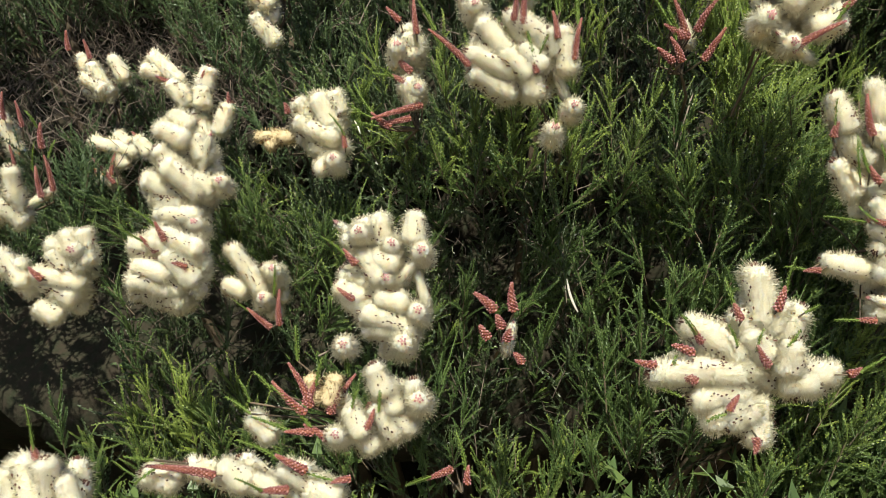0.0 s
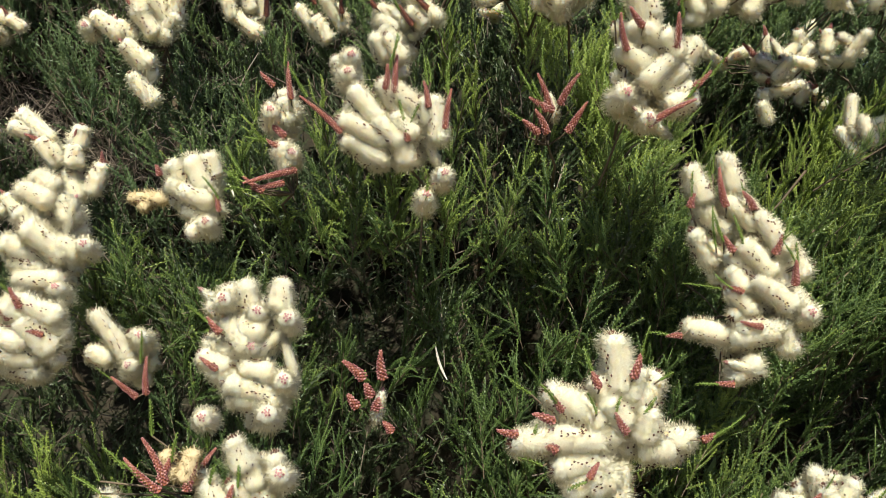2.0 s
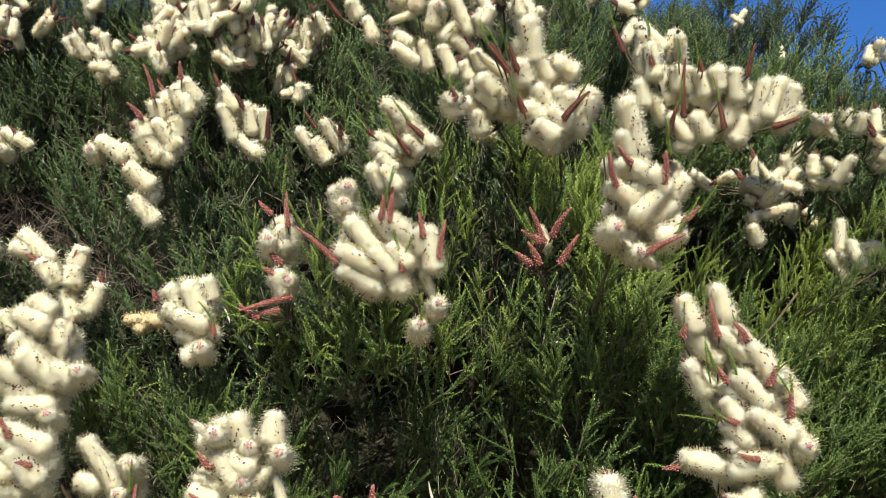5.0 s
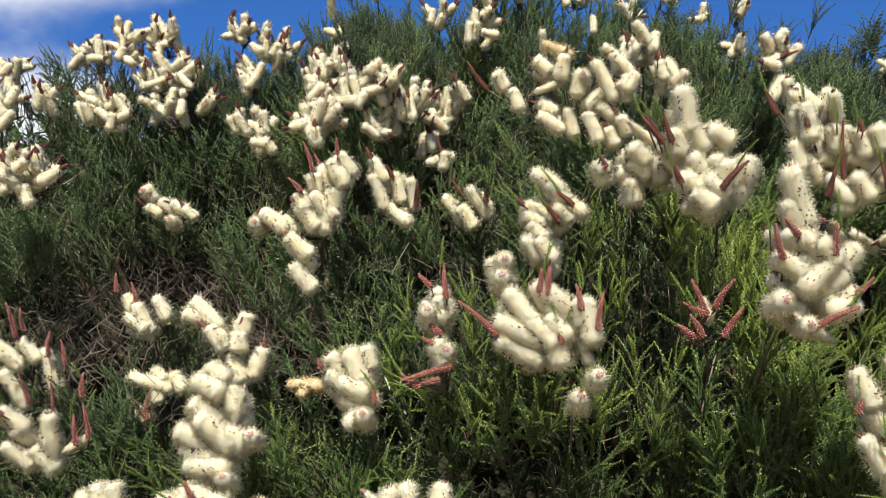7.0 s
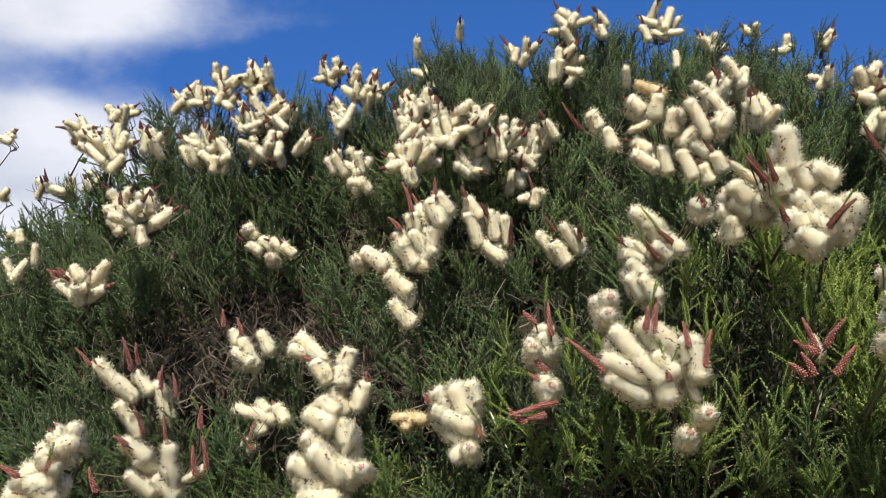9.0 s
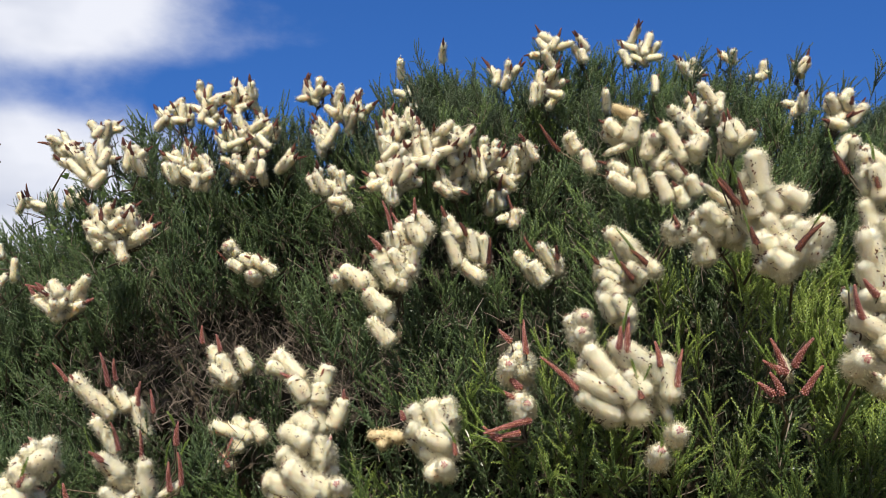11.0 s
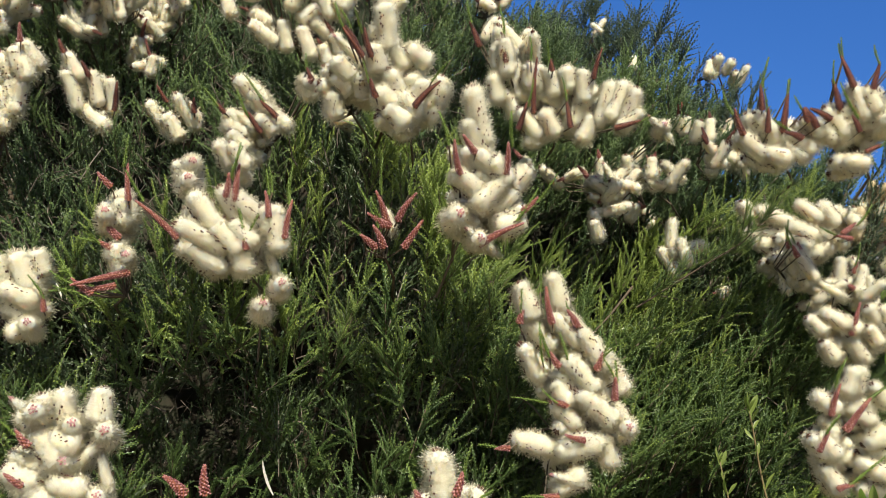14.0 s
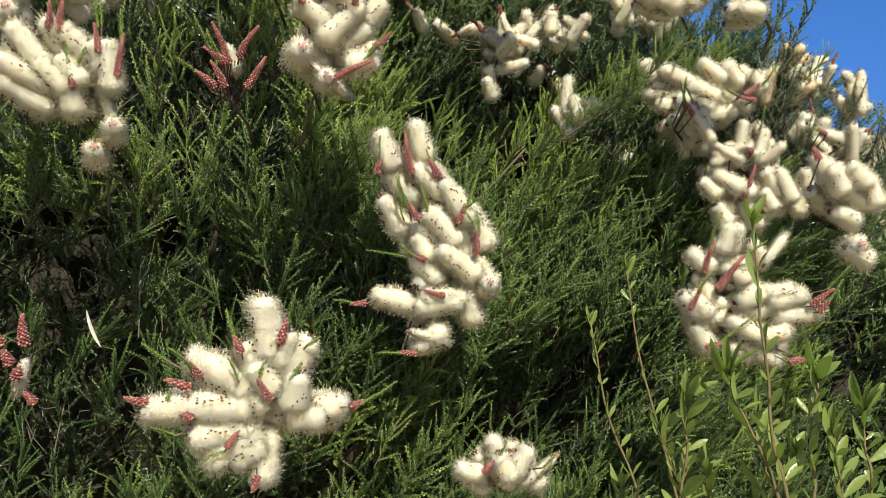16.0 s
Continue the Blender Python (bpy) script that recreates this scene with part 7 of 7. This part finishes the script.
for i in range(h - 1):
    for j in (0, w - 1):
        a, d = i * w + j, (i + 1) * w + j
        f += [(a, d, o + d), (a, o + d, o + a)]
part("shade_backing", mesh_from("shade_backing", v - origin, f, (SHADE,)), shrub, None, "near-black backing that stands for the shade inside the shrub")

# small late clusters on the eastern shoulder
def small_cluster(x, y, z, count=2, faded=False):
    c_ = flower_cluster(x, y, z, 0.95)
    for k in range(count):
        b_ = tips.normal(0, 5, 3) + (k * 9 - count * 4.5, -6, 0)
        w_ = np.array((tips.normal(0.15, 0.4), tips.normal(-0.3, 0.3), 1.0))
        t_ = b_ + w_ / np.linalg.norm(w_) * tips.uniform(22, 32)
        (faded_brush if faded and k else brush)(c_, *b_, *t_)


for x, y, z, count in ((0.574, 1.040, 1.577, 3), (0.590, 1.020, 1.590, 2), (0.674, 1.045, 1.634, 2), (0.715, 1.060, 1.630, 3), (0.810, 1.190, 1.664, 2),
                       (0.722, 0.960, 1.597, 3), (0.570, 0.980, 1.516, 1), (0.606, 0.985, 1.515, 1), (0.476, 0.880, 1.500, 1), (0.783, 1.100, 1.660, 2),
                       (0.763, 1.110, 1.742, 3), (0.745, 1.120, 1.735, 2), (0.794, 1.110, 1.725, 2), (0.870, 0.845, 1.480, 3), (0.690, 0.940, 1.600, 2),
                       (0.626, 0.980, 1.632, 2), (0.648, 0.950, 1.622, 2)):
    small_cluster(x, y, z, count)
for x, y, z, count in ((0.838, 0.870, 1.555, 3), (0.869, 0.875, 1.530, 3), (0.850, 0.870, 1.545, 3), (0.800, 0.850, 1.520, 2)):
    small_cluster(x, y, z, count, True)

# stalks of each flower cluster, down to the limb behind it
for ob, rt, bases, fat in CLUSTERS:
    pieces = []
    away = np.array((rt[0] * 0.12, 0.11, -0.035)) + rng.normal(0, 0.012, 3)
    pieces.append(tube([(0, 0, 0), away * 0.4 + rng.normal(0, 0.006, 3), away], (0.0011, 0.0014, 0.0018), 5))
    for b in bases:
        mid = b * 0.6 + np.array((0, 0.026, -0.006))
        pieces.append(tube([np.zeros(3), mid, b], (0.0012, 0.0010, 0.0007), 4))
    v, f, m, g = merge(pieces)
    me = mesh_from("inflorescence", v, f, (BARK,))
    old = ob.data
    ob.data = me
    bpy.data.meshes.remove(old)

# limbs from the foot of the shrub up into the crown
foot = np.array((0.05, 1.35, 0.0))
for i in range(34):
    x = -1.1 + 2.1 * (i + rng.random()) / 34
    z = float(top(x)) - rng.uniform(0.1, 0.55)
    y = float(front(x, z)[0]) + 0.19
    end = np.array((x, y, z))
    start = foot + np.array((x * 0.12, rng.normal(0, 0.05), 0))
    mid1, mid2 = start * 0.7 + end * 0.3 + np.array((0, 0.12, 0.05)), start * 0.3 + end * 0.7 + np.array((0, 0.10, -0.04))
    line = [start, mid1, mid2, end - (0, 0, 0.03), end + np.array((0.01, 0.02, 0.05))]
    v, f, m, g = tube(line, (0.02, 0.014, 0.009, 0.005, 0.003), 7)
    part("branch", mesh_from("branch", v - origin, f, (BARK,), smooth=True), shrub)

# limbs that show between the leaves
def limb(points, thick):
    v, f, m, g = tube(points, np.linspace(thick, thick * 0.45, len(points)), 7)
    part("branch", mesh_from("branch", v - origin, f, (BARK,), smooth=True), shrub)


def leafy_bough(points, thick, count):
    """A limb set with upright leafy sprigs along its length."""
    limb(points, thick)
    p_ = np.array(points)
    u_ = np.linspace(0.05, 1.0, count)
    k_ = np.linspace(0, 1, len(p_))
    at_ = np.stack([np.interp(u_, k_, p_[:, i]) for i in range(3)], axis=1)
    along = (p_[-1] - p_[0]) / np.linalg.norm(p_[-1] - p_[0])
    way_ = np.tile(along * 0.8, (count, 1)) + np.array((0.0, 0.0, 0.5)) + rng.normal(0, 0.3, (count, 3))
    t_ = np.array([frame_of(w) for w in way_])
    # the lowered tone paints these sprigs as if backlit
    foliage("foliage", scatter(NEAR, at_, t_, rng.uniform(0.35, 0.6, count), rng, -0.4), (LEAF, BARK), "leafy side bough")


def leafy_patch(places, count):
    """Upright sprigs between the flowers of the eastern boughs."""
    out_ = []
    for q in places:
        p_ = np.array(q) + rng.normal(0, 1, (count, 3)) * (0.03, 0.015, 0.03)
        r_, t_, s_ = poses(p_, np.tile((0.0, -1.0, 0.3), (count, 1)), rng, (0.0, 0.02), wild=0.2)
        out_.append(scatter(NEAR, r_, t_, s_ * 0.9, rng, -0.05))
    foliage("foliage", merge(out_), (LEAF, BARK), "green sprigs between the flowers")


limb([(0.326, 0.749, 1.356), (0.353, 0.719, 1.337), (0.365, 0.700, 1.320)], 0.0011)
limb([(0.512, 0.845, 1.444), (0.480, 0.830, 1.413), (0.446, 0.821, 1.381)], 0.0015)
limb([(0.256, 0.745, 1.436), (0.261, 0.710, 1.483), (0.265, 0.687, 1.511)], 0.00125)
limb([(0.096, 0.782, 1.363), (0.096, 0.770, 1.404), (0.091, 0.758, 1.444)], 0.00125)
leafy_bough([(0.477, 0.766, 1.431), (0.517, 0.730, 1.474), (0.550, 0.701, 1.508), (0.582, 0.697, 1.545)], 0.0010, 17)
leafy_patch([(0.550, 0.843, 1.461), (0.562, 0.804, 1.428), (0.577, 0.765, 1.404), (0.629, 0.813, 1.437), (0.651, 0.784, 1.411), (0.706, 0.819, 1.442), (0.511, 0.773, 1.394), (0.711, 0.776, 1.409), (0.621, 0.753, 1.384), (0.547, 0.741, 1.383), (0.761, 0.734, 1.406), (0.850, 0.808, 1.479), (0.762, 0.799, 1.434)], 8)

# ---- sparse dark shrub behind, to the east ----
far_shrub = tagged(new("upright_shrub"), "tall sparse dark shrub of upright wiry twigs behind", "shrub")
far_shrub.location = (0.90, 1.98, 0)
TALL = [sprig(11, 0.060, 0.0042, 0.0056, 0.0052, 500 + i, 0.8, 3, False) for i in range(5)]
pieces = []
for i in range(560):
    a, rr = rng.uniform(0, 6.28), rng.uniform(0, 1) ** 0.5
    x, y = rr * math.cos(a) * 0.30, rr * math.sin(a) * 0.22
    peak = 2.14 - 1.1 * max(0, x - 0.17) ** 1.1 - 0.3 * max(0, -x) - 0.08 * rr ** 2 + 0.06 * noise.noise(Vector((x * 14, y * 14, 0)))
    z = peak - 0.17 - rng.uniform(0, 1) ** 1.3 * 0.42
    way = np.array((x * 0.9, y * 0.6, 1.0)) + rng.normal(0, 0.15, 3)
    way /= np.linalg.norm(way)
    v, f, m, g = TALL[rng.integers(5)]
    s = rng.uniform(0.75, 1.15)
    pieces.append((v @ (frame_of(way).T * s) + (x, y, z), f, m, g))
for i in range(14):
    a = i * 2.4
    e = np.array((math.cos(a) * 0.2, math.sin(a) * 0.17, rng.uniform(1.5, 1.85)))
    v, f, m, g = tube([(e[0] * 0.1, e[1] * 0.1, 0), e * (0.4, 0.4, 0.5), e * (0.8, 0.8, 0.85), e], (0.014, 0.010, 0.006, 0.003), 6)
    part("branch", mesh_from("branch", v, f, (BARK,), smooth=True), far_shrub)
v, f, m, g = merge(pieces)
tagged(part("foliage", mesh_from("foliage", v, f, (BLUE_LEAF, BARK), m, g), far_shrub), kind="stuff")

# ---- broad-leaved sapling among the skirt ----
def broad_leaf_mesh(length, seed):
    """A folded lance-shaped leaf with a midrib, a thickness and a slight curl."""
    r = np.random.default_rng(seed)
    n = 7
    u = np.linspace(0, 1, n)
    half = length * 0.150 * np.sin(np.pi * np.clip(u ** 1.35 * 0.92 + 0.04, 0, 1)) ** 0.85
    droop = r.uniform(-0.25, 0.3)
    v, f = [], []
    for k in range(n):
        z, yy = u[k] * length, -droop * length * u[k] ** 2 * 0.5
        v += [(-half[k], yy + half[k] * 0.45, z), (0, yy, z), (half[k], yy + half[k] * 0.45, z)]
        if k:
            a, b = (k - 1) * 3, k * 3
            for q in (0, 1):
                f += [(a + q, a + q + 1, b + q + 1), (a + q, b + q + 1, b + q)]
    return mesh_from("leaf", np.array(v), np.array(f), (BROAD,), smooth=True)


LEAVES = [broad_leaf_mesh(L, 70 + i) for i, L in enumerate((0.014, 0.019, 0.024, 0.030, 0.026))]


def sapling(name, points, pairs, leaf_size, seed, label):
    """A slender reddish stem with pairs of upright leaves along its upper part; points in metres."""
    r = np.random.default_rng(seed)
    pts_ = np.array(points)
    o_ = pts_[0].copy()
    top_ = tagged(new(name), label, "sapling", "broad-leaved shoots")
    top_.location = o_
    t = np.linspace(0, 1, 12)
    k = np.linspace(0, 1, len(pts_))
    line = np.stack([np.interp(t, k, pts_[:, i] - o_[i]) for i in range(3)], axis=1)
    line[1:-1] += r.normal(0, 0.0022, (10, 3))
    line[1:-1] = (line[:-2] + line[1:-1] * 2 + line[2:]) / 4
    v, f, m, g = tube(line, np.linspace(0.0015, 0.0006, 12), 6)
    part("stem", mesh_from("stem", v, f, (RED_STEM,), smooth=True), top_)
    for i in range(pairs):
        u = 0.12 + 0.88 * (i + 0.6) / pairs
        at = np.array([np.interp(u, t, line[:, j]) for j in range(3)])
        a0 = i * 1.57 + r.normal(0, 0.3)
        for side_ in (0, math.pi):
            a = a0 + side_ + r.normal(0, 0.25)
            open_ = (0.75 if u < 0.85 else 0.4) * r.uniform(0.45, 1.25)
            way = np.array((math.cos(a) * math.sin(open_), math.sin(a) * math.sin(open_), math.cos(open_)))
            m4 = Matrix.Translation(at) @ Matrix(frame_of(way).tolist()).to_4x4() @ Matrix.Rotation(r.uniform(-0.9, 0.9), 4, "Z")
            s = leaf_size * r.uniform(0.65, 1.25) * (0.85 if u > 0.92 else 1.0)
            part("leaf", LEAVES[r.integers(len(LEAVES))], top_, m4 @ Matrix.Scale(s, 4))
    # a rosette of upright leaves ends the shoot
    for i in range(6):
        a, open_ = i * 1.05 + r.normal(0, 0.2), r.uniform(0.25, 0.75)
        way = np.array((math.cos(a) * math.sin(open_), math.sin(a) * math.sin(open_), math.cos(open_)))
        m4 = Matrix.Translation(line[-1] - way * 0.002) @ Matrix(frame_of(way).tolist()).to_4x4() @ Matrix.Rotation(r.uniform(-0.6, 0.6), 4, "Z")
        part("leaf", LEAVES[r.integers(len(LEAVES))], top_, m4 @ Matrix.Scale(leaf_size * r.uniform(0.8, 1.25), 4))
    return top_


sapling("sapling", [(0.580, 0.442, 1.206), (0.568, 0.456, 1.266), (0.556, 0.471, 1.329), (0.548, 0.482, 1.381), (0.544, 0.491, 1.423)], 12, 0.9, 800, "slender shoot with glossy yellow-green lance-shaped leaves")
sapling("sapling", [(0.561, 0.583, 1.120), (0.539, 0.602, 1.187), (0.516, 0.620, 1.250), (0.503, 0.635, 1.311)], 13, 0.62, 801, "slender shoot with glossy yellow-green lance-shaped leaves")
sapling("sapling", [(0.611, 0.601, 1.110), (0.579, 0.631, 1.222), (0.562, 0.644, 1.267), (0.549, 0.660, 1.334), (0.548, 0.663, 1.352)], 14, 0.58, 802, "slender shoot with glossy yellow-green lance-shaped leaves")
sapling("sapling", [(0.589, 0.450, 1.201), (0.566, 0.468, 1.260), (0.545, 0.481, 1.295), (0.539, 0.486, 1.315)], 8, 1.04, 803, "slender shoot with glossy yellow-green lance-shaped leaves")
sapling("sapling", [(0.523, 0.498, 1.178), (0.525, 0.504, 1.221), (0.528, 0.511, 1.265), (0.527, 0.514, 1.282)], 10, 1.04, 804, "slender shoot with glossy yellow-green lance-shaped leaves")
sapling("sapling", [(0.555, 0.498, 1.171), (0.528, 0.515, 1.220), (0.516, 0.525, 1.254)], 9, 0.98, 805, "slender shoot with glossy yellow-green lance-shaped leaves")
sapling("sapling", [(0.587, 0.434, 1.210), (0.587, 0.442, 1.258), (0.583, 0.450, 1.294), (0.587, 0.453, 1.322)], 10, 0.95, 806, "slender shoot with glossy yellow-green lance-shaped leaves")
sapling("sapling", [(0.609, 0.416, 1.219), (0.596, 0.427, 1.257), (0.591, 0.434, 1.288)], 10, 0.9, 807, "slender shoot with glossy yellow-green lance-shaped leaves")
sapling("sapling", [(0.585, 0.457, 1.197), (0.587, 0.463, 1.239), (0.592, 0.465, 1.260)], 8, 0.92, 808, "slender shoot with glossy yellow-green lance-shaped leaves")
sapling("sapling", [(0.639, 0.429, 1.209), (0.633, 0.439, 1.257), (0.628, 0.448, 1.297)], 9, 0.9, 809, "slender shoot with glossy yellow-green lance-shaped leaves")
sapling("sapling", [(0.583, 0.510, 1.156), (0.568, 0.522, 1.195), (0.563, 0.527, 1.217)], 9, 0.9, 810, "slender shoot with glossy yellow-green lance-shaped leaves")
sapling("sapling", [(0.542, 0.556, 1.137), (0.522, 0.566, 1.159), (0.516, 0.573, 1.187)], 8, 0.7, 811, "slender shoot with glossy yellow-green lance-shaped leaves")
sapling("sapling", [(0.597, 0.485, 1.179), (0.591, 0.495, 1.222), (0.587, 0.504, 1.270)], 8, 1.04, 812, "slender shoot with glossy yellow-green lance-shaped leaves")

# ---- a pale dry leaf caught in the twigs ----
def dry_leaf(base, tip_):
    base, tip_ = np.array(base), np.array(tip_)
    length = np.linalg.norm(tip_ - base)
    u = np.linspace(0, 1, 8)
    half = length * 0.07 * np.sin(np.pi * np.clip(u * 0.95 + 0.03, 0, 1)) ** 0.7
    v, f = [], []
    for layer in (0.0, 0.0004):
        for k in range(8):
            curl = 0.04 * length * math.sin(u[k] * 2.6)
            v += [(-half[k], curl + half[k] * 0.5 + layer, u[k] * length), (0, curl + layer, u[k] * length), (half[k], curl + half[k] * 0.4 + layer, u[k] * length)]
    for o_ in (0, 24):
        for k in range(7):
            for q in (0, 1):
                a, c = o_ + k * 3 + q, o_ + k * 3 + 3 + q
                f += [(a, a + 1, c + 1), (a, c + 1, c)]
    ob = new("dry_leaf", mesh_from("dry_leaf", np.array(v), np.array(f), (DRY,), smooth=True))
    ob.matrix_world = Matrix.Translation(base) @ Matrix(frame_of(tip_ - base).tolist()).to_4x4()
    return tagged(ob, "thin pale dry leaf caught among green twigs", "leaf")


dry_leaf((0.106, 0.618, 1.295), (0.097, 0.619, 1.322))
dry_leaf((-0.084, 0.790, 1.428), (-0.078, 0.782, 1.416))

# ---- ground ----
n = 60
ax = np.sign(np.linspace(-1, 1, n)) * np.abs(np.linspace(-1, 1, n)) ** 4 * 900
gv = np.array([(x, y + 1.0, 0.02 * noise.noise(Vector((x, y, 0))) if abs(x) < 30 and abs(y) < 30 else 0.0) for y in ax for x in ax])
gf = []
for i in range(n - 1):
    for j in range(n - 1):
        a = i * n + j
        gf += [(a, a + 1, a + n + 1), (a, a + n + 1, a + n)]
tagged(new("ground", mesh_from("ground", gv, gf, (SOIL,), smooth=True)), "dry sandy soil with thin grass", "ground", kind="structure")
